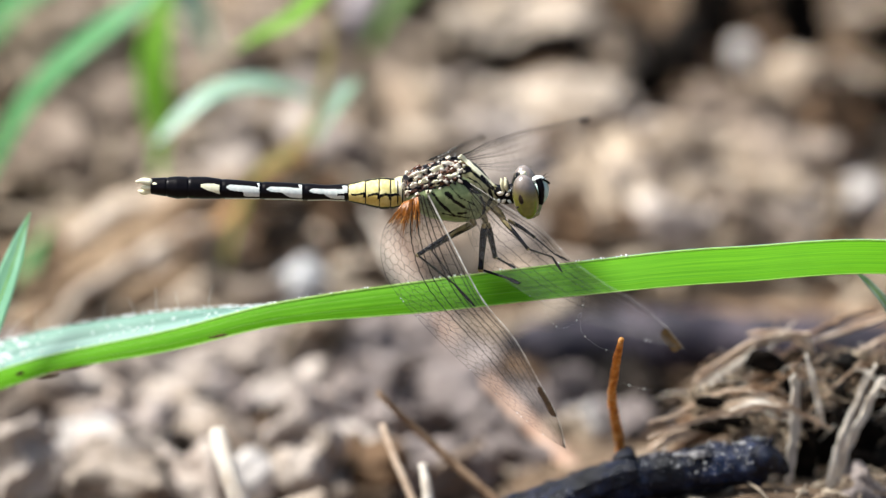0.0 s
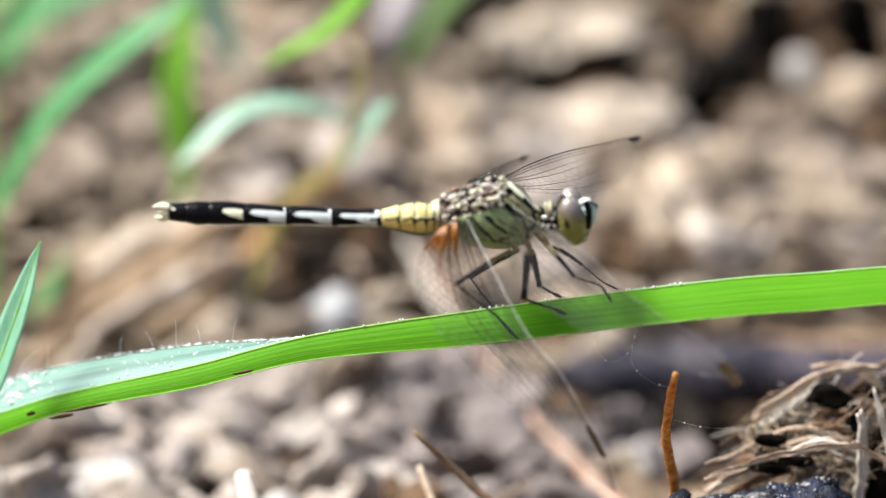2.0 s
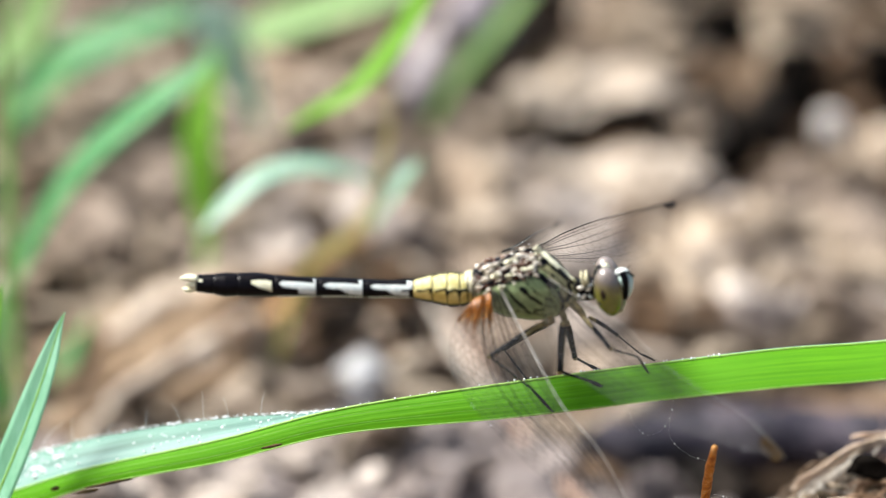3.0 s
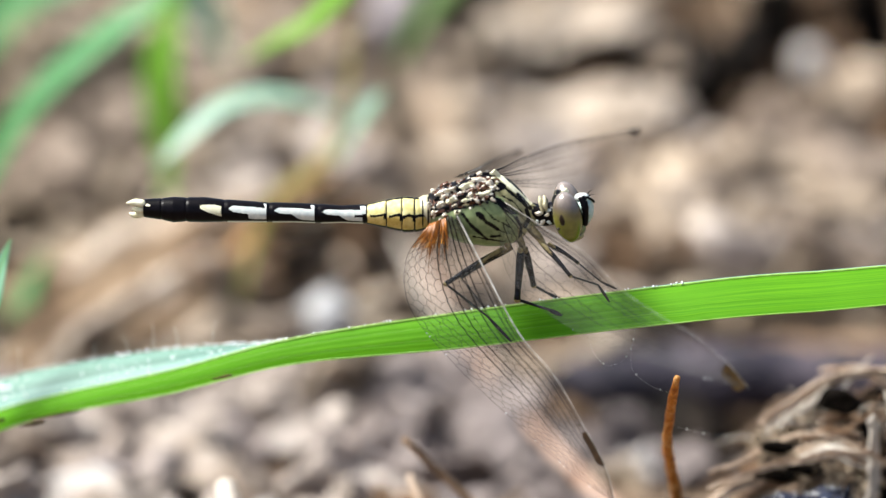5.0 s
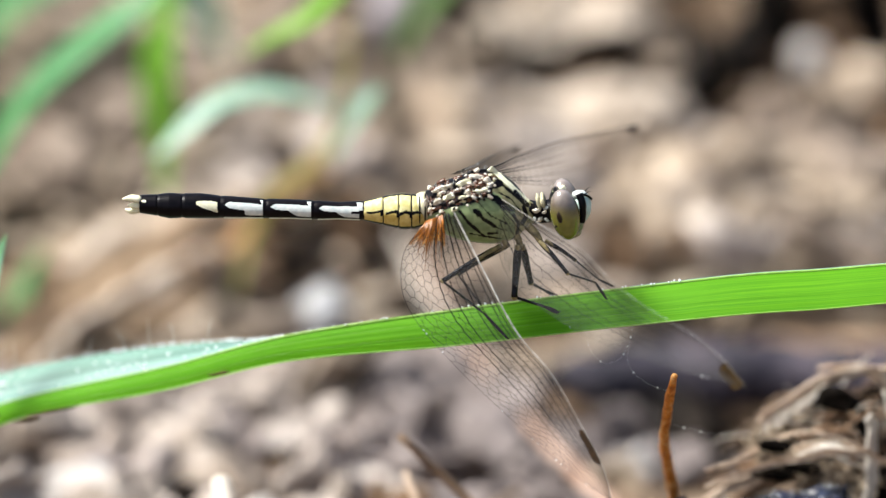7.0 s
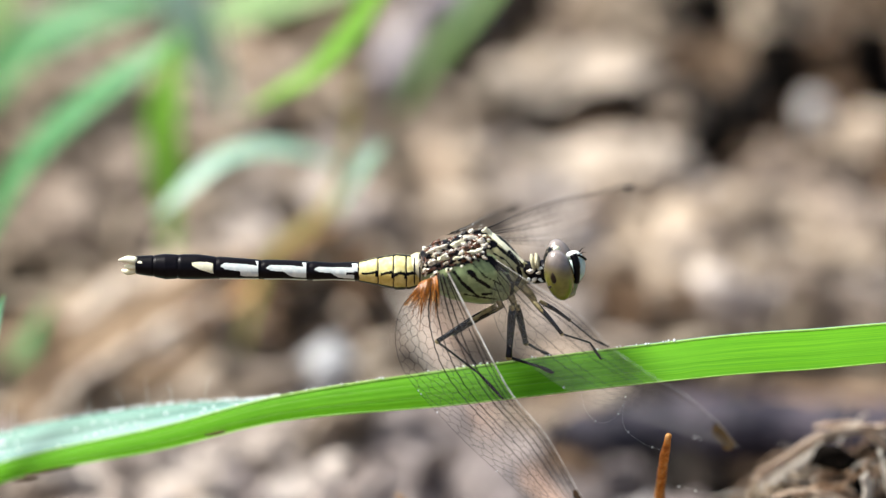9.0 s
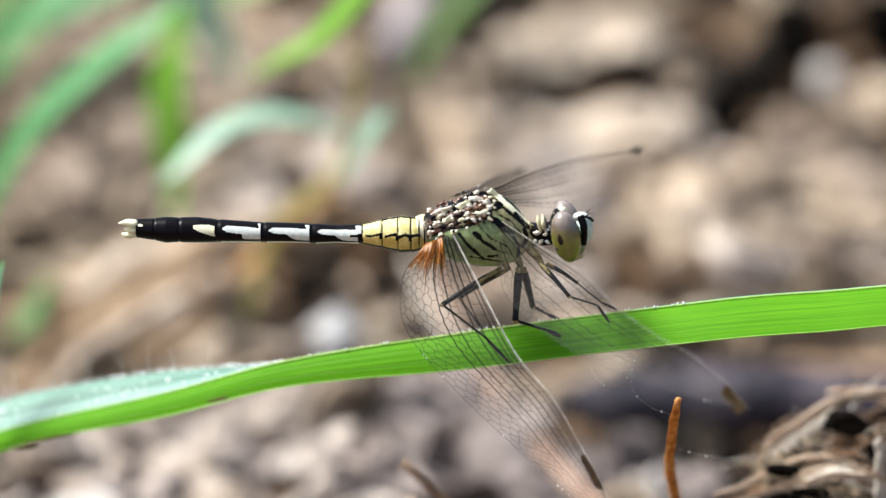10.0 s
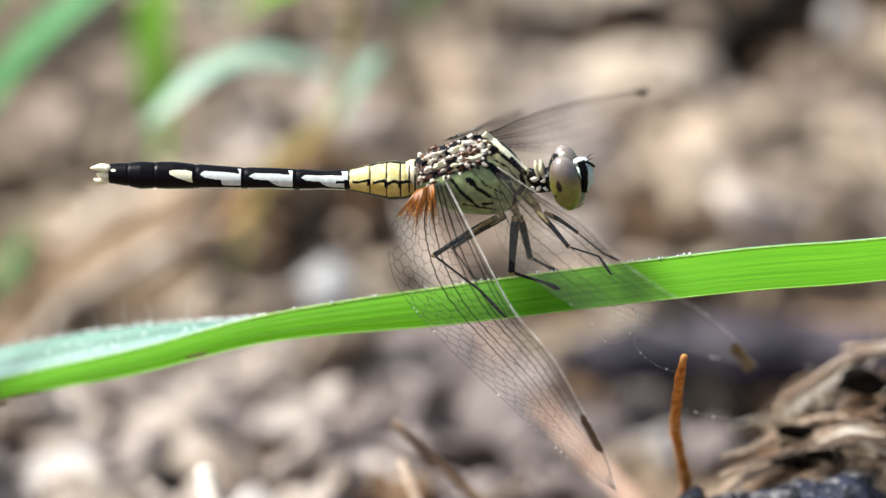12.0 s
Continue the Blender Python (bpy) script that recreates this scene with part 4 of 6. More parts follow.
stick("brown_stick", [(20.94, 62.15, -22.99), (26.50, 62.36, -22.93), (35.17, 61.52, -23.19), (44.79, 61.06, -23.32)], [0.8, 1.4, 1.6, 1.5], TWIG,
      "pinkish brown dead stick behind a dark stick", "stick", 12, 0.3, 24)
stick("pink_stalk", [(1.00, 58.39, -22.55), (2.97, 53.77, -23.58), (6.51, 45.45, -25.20), (9.97, 35.85, -26.24), (12.95, 27.05, -26.91)],
      [0.3, 0.42, 0.55, 0.6, 0.6], PINKSTALK, "pinkish dead grass stalk lying on the ground", "stalk", 10, 0.2, 24)
stick("curved_leaf", [(-3.35, 92.10, -5.97), (-2.06, 89.52, -8.66), (0.25, 86.98, -11.33), (3.37, 84.82, -13.31)], [0.7, 1.5, 1.5, 0.7], PEACH, "curved peach-coloured dry leaf roll", "dry leaf", 12, 0.3, 20)
stick("lilac_log", [(-8.05, 99.77, -6.41), (-4.47, 105.19, -1.89), (-0.28, 111.56, 2.04), (4.11, 120.76, 6.14)], [1.0, 1.9, 2.0, 2.0], LILAC, "greyish lilac weathered stick lying behind grass", "stick", 14, 0.3, 24)
stick("grey_stalk", [(-3.36, 71.78, -19.00), (-1.14, 64.42, -21.76), (2.07, 47.28, -25.02)], [0.3, 0.4, 0.45], GREYCLOD, "thin grey dead stalk on the ground", "stalk")
stick("brown_twig", [(-4.57, 10.00, -13.67), (-0.58, 11.00, -17.87), (4.17, 10.00, -21.94), (8.01, 8.00, -24.86)], [0.22, 0.32, 0.34, 0.35], TWIG,
      "thin brown twig leaning on the litter", "twig", 8, 0.2)
stick("pale_stub", [(-16.81, 14.00, -18.10), (-16.06, 12.00, -19.99), (-14.94, 10.00, -22.58), (-14.27, 9.00, -23.95)], [0.62, 0.78, 0.8, 0.8], STRAWPALE,
      "broken whitish grass stalk standing up", "stalk", 10, 0.2)
stick("tan_stub", [(-4.17, 14.00, -17.49), (-3.13, 12.00, -19.70), (-1.62, 10.00, -22.65), (-0.98, 9.00, -23.89)], [0.2, 0.28, 0.3, 0.3], STRAW, "broken tan grass stalk standing up", "stalk", 8)
stick("short_stub", [(-1.12, 9.00, -19.02), (-0.82, 8.00, -20.40), (-0.51, 7.00, -22.75)], [0.35, 0.42, 0.45], STRAWPALE, "short pale broken stalk", "stalk", 8)
stick("tan_stalk", [(-33.29, 60.33, -24.03), (-28.97, 65.35, -21.94), (-25.00, 70.47, -20.03), (-20.93, 75.42, -17.99)], [0.9, 1.3, 1.3, 0.7], DEADLEAF,
      "flattened brown dead stalk on the soil", "stalk", 10, 0.2)
stick("tan_stalk", [(-25.05, 60.65, -23.44), (-20.58, 64.49, -21.24), (-17.46, 69.67, -19.34)], [0.7, 1.0, 0.6], TANCLOD, "tan dead stalk on the soil", "stalk", 8)


for way, rr, mat, text in (
    ([(-35.56, 55.75, -21.98), (-29.12, 64.07, -19.68), (-23.76, 71.49, -16.92), (-21.00, 75.42, -15.28)], [1.0, 1.8, 1.7, 0.9], DEADLEAF, "flattened brown dead stalk on the soil"),
    ([(-31.66, 59.23, -21.13), (-24.59, 67.69, -18.40), (-19.98, 71.48, -16.93)], [0.7, 1.1, 0.6], STRAW, "tan dead stalk on the soil"),
    ([(-36.08, 43.26, -23.68), (-33.14, 52.91, -22.53), (-30.78, 60.06, -20.91)], [0.8, 1.2, 0.7], TANCLOD, "flattened tan dead stalk on the soil"),
    ([(-5.06, 73.57, -16.07), (-2.63, 66.24, -18.93), (-0.00, 61.13, -20.60), (2.53, 55.50, -22.03)], [0.3, 0.42, 0.42, 0.35], STRAWGREY, "pale grey dead stalk on the soil"),
    ([(-3.44, 71.41, -16.95), (-0.63, 63.14, -19.98), (2.86, 52.65, -22.58)], [0.25, 0.36, 0.36], PINKSTALK, "pinkish dead grass stalk lying on the ground"),
    ([(-10.47, 81.42, -12.65), (-13.38, 78.95, -13.75), (-17.17, 73.62, -16.04), (-19.70, 68.56, -18.07)], [0.7, 1.0, 1.1, 0.6], ORANGELEAF, "orange-brown rolled dry leaf in the litter"),
    ([(-31.65, 68.61, -18.05), (-28.06, 72.95, -16.32), (-24.79, 74.37, -15.73)], [0.6, 0.9, 0.5], STRAW, "tan dead stalk on the soil"),
    ([(-34.27, 60.91, -22.26), (-28.78, 65.72, -20.71), (-22.42, 70.59, -18.88), (-17.36, 75.00, -17.07)], [1.0, 1.7, 1.6, 0.7], DEADLEAF, "broad brown dead leaf lying on the slope"),
    ([(-32.41, 66.32, -20.50), (-26.80, 71.06, -18.70), (-21.77, 74.68, -17.20), (-16.66, 79.59, -15.07)], [0.8, 1.6, 1.7, 0.8], DEADLEAF, "broad brown dead leaf lying on the slope"),
    ([(-28.64, 62.12, -21.90), (-23.72, 65.11, -20.93), (-19.48, 69.68, -19.24), (-15.51, 74.66, -17.21)], [0.9, 1.3, 1.2, 0.5], DEADLEAF, "narrow brown dead leaf lying on the slope"),
    ([(-35.87, 63.98, -21.31), (-31.07, 68.60, -19.65), (-25.42, 73.60, -17.65)], [0.8, 1.7, 0.9], DEADLEAF, "broad brown dead leaf lying on the slope"),
    ([(-38.89, 66.35, -20.49), (-34.08, 70.64, -18.86), (-29.15, 75.04, -17.05)], [0.7, 1.4, 0.8], DEADLEAF, "broad brown dead leaf lying on the slope"),
):
    stick("dead_stalk", way, rr, mat, text, "stalk", 10, 0.4, 26, "dead stalks on the slope", 0.5, 0.6)


def slope_leaves():
    """Long curled dry leaves over the clods of the slope."""
    dice = random.Random(77)
    for i in range(74):
        x, y = dice.uniform(-46, 48), dice.uniform(62, 150)
        if hollow(x, y)[1] > 0.3 or 17 < x < 31 and 88 < y < 112:
            continue
        size = dice.uniform(3.0, 7.5)
        c = V(x, y, ground_z(x, y) + dice.uniform(1.8, 3.6))
        bm = flake(bmesh.new(), c, size, size * dice.uniform(0.16, 0.36), (dice.uniform(-0.2, 0.9), dice.uniform(-0.4, 0.4), dice.uniform(-0.4, 1.6)), dice.uniform(-0.9, 0.9), i * 3.7, 0.3)
        mat = dice.choice((DRYLEAF, DRYLEAF, SCRAP, PEACH, REDBROWN, GREYCLOD))
        solo("dry_leaf", bm, mat, c - V(0, 0, 2), {PEACH: "curled peach-coloured dry leaf on the soil", REDBROWN: "curled dark brown rotting leaf on the soil", GREYCLOD: "grey rotting leaf on the soil"}.get(mat, "curled tan dry leaf on the soil"), "dry leaf", "dry leaves")


slope_leaves()


def straw(pts, r, mat):
    """A dry straw or strip: a bundle of fibres that fray at both ends."""
    label = "dry bent straw in a root tangle" if mat is STRAW else "brown dead grass strip in a root tangle" if mat is BROWNSTRAW else "greyish dry straw in a root tangle" if mat is STRAWGREY else "pale dry straw in a root tangle"
    way = [V(*map(float, q)) for q in spline(pts, 40)]
    dice = random.Random(int(abs(pts[0][0]) * 1000))
    bm = bmesh.new()
    for k in range(7 if r > 0.2 else 3):
        a, b = (0, 40) if k < 2 else (dice.randrange(0, 9), dice.randrange(30, 41))
        off = V(dice.uniform(-1, 1), dice.uniform(-0.7, 0.7), dice.uniform(-1, 1)) * r * (0.25 if k < 2 else 0.6)
        bend = V(dice.uniform(-1, 1), 0, dice.uniform(-1, 1)) * r * 0.35
        run = [q + off + bend * math.sin(3.1 * i / 39) + noise.noise_vector(q * 0.7) * 0.2 + noise.noise_vector(q * 2.1 + off * 9) * 0.07 for i, q in enumerate(way)][a:b]
        n = len(run)
        tube(bm, run, [r * (0.42 if k < 2 else 0.24) * (0.55 + 0.45 * math.sin(math.pi * (i + 1) / (n + 1))) for i in range(n)], 6, 0.35)
    low = min(way, key=lambda q: q.z)
    solo("dry_straw", bm, mat, low, label, "straw", "straws in the root tangle")


def straws():
    straw([(15.62, 6.80, -16.20), (18.67, 6.80, -14.97), (21.73, 6.80, -14.21), (24.58, 6.80, -13.78), (26.63, 6.90, -13.95), (28.20, 7.20, -14.70)], 0.28, STRAW)
    straw([(21.40, 7.30, -14.40), (22.96, 7.00, -13.60), (24.19, 7.00, -13.55), (25.60, 7.10, -13.75)], 0.4, STRAWPALE)
    straw([(19.40, 12.70, -13.60), (20.10, 12.50, -12.88), (22.15, 12.50, -11.57), (24.20, 12.50, -10.26), (26.69, 12.50, -9.83), (28.34, 12.50, -9.61)], 0.5, STRAW)
    straw([(20.60, 12.20, -13.90), (21.32, 12.00, -13.20), (22.95, 12.00, -11.75), (23.96, 12.00, -10.67)], 0.34, STRAWPALE)
    straw([(23.60, 8.20, -13.00), (25.20, 8.00, -12.30), (26.40, 8.00, -11.20), (27.40, 8.20, -9.90)], 0.16, BROWNSTRAW)
    straw([(15.86, 8.20, -15.45), (18.04, 8.20, -14.56), (20.15, 8.20, -13.52), (22.25, 8.20, -12.76), (24.40, 8.20, -13.28), (26.56, 8.20, -14.29), (28.29, 8.20, -15.08), (29.82, 8.20, -15.93)], 0.24, STRAW)
    straw([(16.13, 10.00, -18.06), (18.23, 10.00, -16.83), (20.77, 10.00, -15.46), (23.74, 10.00, -14.46), (26.78, 10.00, -15.62)], 0.7, STRAW)
    straw([(17.47, 10.60, -18.55), (20.01, 10.60, -17.19), (22.57, 10.60, -16.45), (25.14, 10.60, -16.17)], 0.5, BROWNSTRAW)
    straw([(22.41, 9.40, -14.91), (24.32, 9.40, -14.24), (26.28, 9.40, -15.12), (27.58, 9.40, -15.55)], 0.48, STRAWPALE)
    straw([(20.13, 13.00, -14.24), (21.80, 13.00, -12.44), (23.90, 13.00, -10.85), (26.90, 13.00, -10.16), (28.67, 13.00, -11.28)], 0.3, STRAW)
    straw([(19.43, 12.40, -14.61), (20.82, 12.40, -13.07), (22.58, 12.40, -11.80)], 0.35, STRAWPALE)
    straw([(23.77, 14.20, -10.09), (26.15, 14.20, -9.98), (28.13, 14.20, -10.77), (29.06, 14.20, -12.76)], 0.42, STRAW)
    straw([(22.17, 11.80, -13.95), (24.29, 11.80, -12.87), (26.86, 11.80, -12.58)], 0.4, BROWNSTRAW)
    straw([(26.49, 7.60, -11.31), (26.85, 7.60, -14.55), (26.60, 7.60, -17.44), (26.43, 7.60, -20.04)], 0.6, STRAWGREY)
    straw([(27.55, 8.80, -10.15), (28.58, 8.80, -12.91), (29.06, 8.80, -15.67)], 0.36, STRAWPALE)
    straw([(28.86, 9.40, -15.33), (28.64, 9.40, -17.58), (28.85, 9.40, -19.91)], 0.26, STRAW)
    straw([(32.57, 7.00, -10.34), (31.08, 7.00, -13.68), (29.95, 7.00, -17.23), (29.29, 7.00, -20.46)], 0.52, STRAWGREY)
    straw([(33.33, 7.29, -11.45), (31.79, 7.29, -14.65), (30.64, 7.29, -17.78), (29.77, 7.29, -21.14)], 0.46, STRAWPALE)
    straw([(28.30, 13.00, -13.08), (29.99, 13.00, -12.17), (32.10, 13.00, -11.03), (34.44, 13.00, -9.76)], 0.32, STRAW)
    straw([(28.63, 11.80, -14.06), (31.16, 11.80, -12.25), (34.33, 11.80, -10.75)], 0.3, BROWNSTRAW)
    straw([(29.46, 11.20, -14.99), (31.99, 11.20, -13.63), (34.76, 11.20, -12.64)], 0.34, STRAW)
    straw([(26.47, 16.60, -13.05), (28.17, 16.60, -11.22), (30.73, 16.60, -9.84), (34.17, 16.60, -8.69)], 0.3, BROWNSTRAW)
    straw([(28.90, 15.40, -10.85), (31.48, 15.40, -10.17), (34.91, 15.40, -9.02)], 0.24, STRAW)
    straw([(18.30, 11.20, -16.30), (20.86, 11.20, -15.39), (23.01, 11.20, -15.12)], 0.5, BROWNSTRAW)
    straw([(22.06, 10.60, -13.95), (24.20, 10.60, -13.48), (26.14, 10.60, -13.93)], 0.3, BROWNSTRAW)
    dice = random.Random(12)
    for i in range(110):
        x = dice.uniform(18.5, 36.0)
        y = dice.uniform(9.0, 17.0)
        top = -15.4 + 4.6 * min(1.0, (x - 17.5) / 7.0) + 0.3 * (y - 13) - dice.uniform(0.0, 4.5)
        lean, size = dice.gauss(0.45, 0.5), dice.uniform(1.2, 3.4)
        d = V(math.cos(lean) * size, dice.uniform(-0.8, 0.8), math.sin(lean) * size)
        c = V(x, y, top)
        straw([c - d, c - d * 0.3 + V(0, 0, dice.uniform(0, 0.5)), c + d * 0.4 + V(0, 0, dice.uniform(0, 0.5)), c + d], dice.choice((0.04, 0.05, 0.07, 0.1, 0.14)), dice.choice((STRAW, STRAWPALE, BROWNSTRAW, BROWNSTRAW)))

straws()


def root_clod():
    c = V((32.10, 19.00, -20.20))
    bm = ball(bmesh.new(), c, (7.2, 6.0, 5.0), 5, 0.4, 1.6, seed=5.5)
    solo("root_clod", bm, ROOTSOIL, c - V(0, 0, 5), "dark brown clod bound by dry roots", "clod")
    bm = bmesh.new()
    lumps = (((32.48, 12.40, -12.57), (2.4, 1.6, 1.1), ROOTSOIL), ((22.47, 12.95, -13.71), (1.5, 1.2, 0.7), SAND2), ((24.51, 9.37, -16.25), (2.4, 1.2, 0.8), SAND2), ((32.26, 6.00, -20.2), (1.9, 1.3, 1.2), GREYCLOD), ((20.32, 10.20, -15.06), (1.2, 1.0, 0.6), SAND2), ((19.43, 12.00, -18.9), (1.6, 1.0, 0.7), SAND2), ((30.54, 10.20, -13.88), (1.4, 1.0, 0.9), ROOTSOIL))
    # Black lumps put the shade in the straw gaps into colour.
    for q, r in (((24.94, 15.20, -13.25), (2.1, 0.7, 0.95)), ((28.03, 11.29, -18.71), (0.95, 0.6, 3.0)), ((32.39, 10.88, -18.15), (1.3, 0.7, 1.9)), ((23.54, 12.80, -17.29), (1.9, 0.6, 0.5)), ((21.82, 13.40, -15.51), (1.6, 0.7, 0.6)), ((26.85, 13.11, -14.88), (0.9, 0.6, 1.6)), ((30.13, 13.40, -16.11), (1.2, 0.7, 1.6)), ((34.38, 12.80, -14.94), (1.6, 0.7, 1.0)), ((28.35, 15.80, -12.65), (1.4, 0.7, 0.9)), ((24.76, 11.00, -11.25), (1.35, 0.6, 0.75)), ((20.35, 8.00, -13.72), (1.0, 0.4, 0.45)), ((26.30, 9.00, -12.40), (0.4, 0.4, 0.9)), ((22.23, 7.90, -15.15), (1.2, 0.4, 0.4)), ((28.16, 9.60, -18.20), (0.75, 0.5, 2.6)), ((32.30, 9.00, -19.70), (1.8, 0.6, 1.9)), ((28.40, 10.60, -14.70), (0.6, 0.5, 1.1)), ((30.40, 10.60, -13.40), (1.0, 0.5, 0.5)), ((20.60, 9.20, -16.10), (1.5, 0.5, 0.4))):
        clod(q, r, GAPSHADE, "black lump for the shade between dry straws", (0, 0.1, 0), 0.5, r[0] * 9, warp=0.4)
    for i, q in enumerate(((18.93, 48.97, -25.33), (21.86, 52.89, -24.74), (17.52, 43.44, -25.87), (20.17, 42.57, -25.93), (14.42, 45.92, -25.66), (16.34, 54.40, -24.46), (23.68, 54.47, -24.44))):
        k = 1.7 + 0.5 * math.sin(i * 2.3)
        clod((q[0], q[1], ground_z(q[0], q[1]) + 0.2), (k * 1.3, k, k * 0.6), (REDBROWN, GREYCLOD, CLODSHADE)[i % 3], "brown and grey mottled lump of soil", (0, 0.2, i), 0.8, i * 5.7)
    for i, (q, r, mat) in enumerate((((9.68, 56.6, -25.4), (2.4, 1.6, 1.4), CLODSHADE), ((16.77, 55.8, -25.6), (2.6, 1.6, 1.3), CLODSHADE), ((13.80, 46.0, -27.6), (2.6, 1.5, 1.9), PALE), ((8.62, 50.4, -26.5), (2.6, 1.8, 1.5), GREYCLOD), ((18.61, 51.4, -26.3), (2.6, 1.8, 1.3), CLODSHADE),
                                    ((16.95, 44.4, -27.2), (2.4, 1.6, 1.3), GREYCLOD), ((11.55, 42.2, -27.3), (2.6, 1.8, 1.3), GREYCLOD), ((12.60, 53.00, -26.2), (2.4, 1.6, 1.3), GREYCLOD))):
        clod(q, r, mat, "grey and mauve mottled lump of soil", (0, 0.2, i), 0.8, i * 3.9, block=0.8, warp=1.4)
    for i, (q, r, mat) in enumerate(lumps):
        clod(q, r, mat, "small fuzzy clod of sandy soil among dry roots" if mat is SAND2 else "dark clod of soil among dry roots" if mat is ROOTSOIL else "grey gritty clod beside dry straw", (0, 0.2 * i, 0), 1.2, i * 7.1, warp=0.5)
    for i in range(420):
        q, r, mat = lumps[i % 7] if i % 3 else (c, (7.2, 6.0, 5.0), SAND)
        a, e = rnd.uniform(0, 6.28), rnd.uniform(-0.2, 1.4)
        d = V(math.cos(a) * math.cos(e), math.sin(a) * math.cos(e), math.sin(e))
        p = V(q) + V(d.x * r[0], d.y * r[1], d.z * r[2]) * rnd.uniform(0.9, 1.25)
        b = rnd.uniform(0, 6.28)
        k = V(math.cos(b), math.sin(b), rnd.uniform(-0.9, 0.9)) * rnd.uniform(0.3, 1.6)
        tube(bm, [p - k, p + d * rnd.uniform(0, 0.3), p + k], rnd.uniform(0.02, 0.07), 4)
    for i in range(300):
        q, r, mat = lumps[i % 7]
        a, e = rnd.uniform(0, 6.28), rnd.uniform(-0.3, 1.5)
        d = V(math.cos(a) * math.cos(e), math.sin(a) * math.cos(e), math.sin(e))
        p = V(q) + V(d.x * r[0], d.y * r[1], d.z * r[2]) * rnd.uniform(0.85, 1.15)
        b = rnd.uniform(0, 6.28)
        k = V(math.cos(b), math.sin(b) * 0.6, rnd.uniform(-0.9, 0.9)) * rnd.uniform(0.2, 1.0)
        tube(bm, [p - k, p + k], [rnd.uniform(0.06, 0.17), 0.04], 5, 0.5, 0.5)
    for i in range(260):
        x, y = rnd.uniform(3, 34), rnd.uniform(-4, 40)
        k = rnd.uniform(0.1, 0.55)
        if i % 3:
            ball(bm, (x, y, ground_z(x, y) + k * 0.3), (k * 1.3, k, k * 0.7), 2, 0.7, 1.5, seed=i * 1.9)
        else:
            b = rnd.uniform(0, 3.1)
            d = V(math.cos(b), math.sin(b), rnd.uniform(-0.1, 0.3)) * rnd.uniform(0.6, 2.5)
            p = V(x, y, ground_z(x, y) + 0.3)
            tube(bm, [p - d, p + V(0, 0, 0.2), p + d], rnd.uniform(0.04, 0.12), 5)
    solo("root_fibres", bm, ROOT, c, "fine tan root fibres and grit over the clod", "roots", kind="stuff")


root_clod()


# ---- grass ----
def blade_mesh(pts, widths, facing, fold=0.25, n=40, thick=0.16, cols=7):
    """A grass blade along pts: a shallow V in section, with two faces."""
    path = [V(*map(float, p)) for p in spline(pts, n)]
    wid = [max(float(q[0]), 0.03) for q in spline([(w,) for w in widths], n)]
    bm = bmesh.new()
    tops, lows = [], []
    for i, p in enumerate(path):
        d = (path[min(i + 1, n - 1)] - path[max(i - 1, 0)]).normalized()
        f0 = spline(facing, n)[i] if isinstance(facing, list) else facing
        side = d.cross(V(*map(float, f0))).normalized()
        up = side.cross(d).normalized()
        ra, rb = [], []
        for j in range(cols):
            s = j / (cols - 1) * 2 - 1
            q = p + side * (s * wid[i]) + up * (abs(s) * fold * wid[i])
            ra.append(bm.verts.new(q))
            rb.append(bm.verts.new(q - up * thick * (1 - 0.6 * abs(s))))
        tops.append(ra), lows.append(rb)
    for i in range(n - 1):
        for j in range(cols - 1):
            bm.faces.new((tops[i][j], tops[i][j + 1], tops[i + 1][j + 1], tops[i + 1][j]))
            bm.faces.new((lows[i][j], lows[i + 1][j], lows[i + 1][j + 1], lows[i][j + 1]))
        bm.faces.new((tops[i][0], tops[i + 1][0], lows[i + 1][0], lows[i][0]))
        bm.faces.new((tops[i][-1], lows[i][-1], lows[i + 1][-1], tops[i + 1][-1]))
    for j in range(cols - 1):
        bm.faces.new((tops[0][j], lows[0][j], lows[0][j + 1], tops[0][j + 1]))
        bm.faces.new((tops[-1][j], tops[-1][j + 1], lows[-1][j + 1], lows[-1][j]))
    return bm


def grass_blade(pts, widths, mat, label, facing=(-0.35, -0.75, 0.65), fold=0.25, n=40):
    low = min(pts, key=lambda p: p[2])
    ob = thing("grass_blade", low, label, "grass blade", "grass blades growing from the soil")
    part("leaf_blade", blade_mesh(pts, widths, facing, fold, n), mat, ob)
    rib = [V(*map(float, p)) + V(*facing).normalized() * 0.02 for p in spline(pts, n)]
    part("midrib", tube(bmesh.new(), rib, [0.1 * (1 - 0.8 * i / (n - 1)) for i in range(n)], 5), GRASSRIB, ob, "pale midrib")
    return ob


grass_blade([(-41.00, 61.00, -23.50), (-39.78, 60.00, -13.73), (-38.09, 60.00, -9.49), (-35.97, 60.00, -5.52), (-33.19, 60.00, -1.56), (-29.52, 60.00, 1.90), (-26.33, 60.00, 4.43), (-24.08, 60.50, 5.93), (-21.90, 61.00, 7.90)],
            [0.5, 0.7, 0.85, 1.0, 1.15, 1.2, 1.1, 0.8, 0.05], GRASSTEAL, "long bluish green grass blade leaning over")
grass_blade([(-24.30, 79.50, -17.00), (-23.97, 77.00, -11.49), (-24.17, 76.00, -6.83), (-24.21, 75.50, -2.82), (-23.69, 75.50, 1.05), (-23.21, 76.00, 4.60)], [0.4, 0.75, 1.45, 1.6, 1.2, 0.5], GRASSGREEN, "upright bright green grass blade")
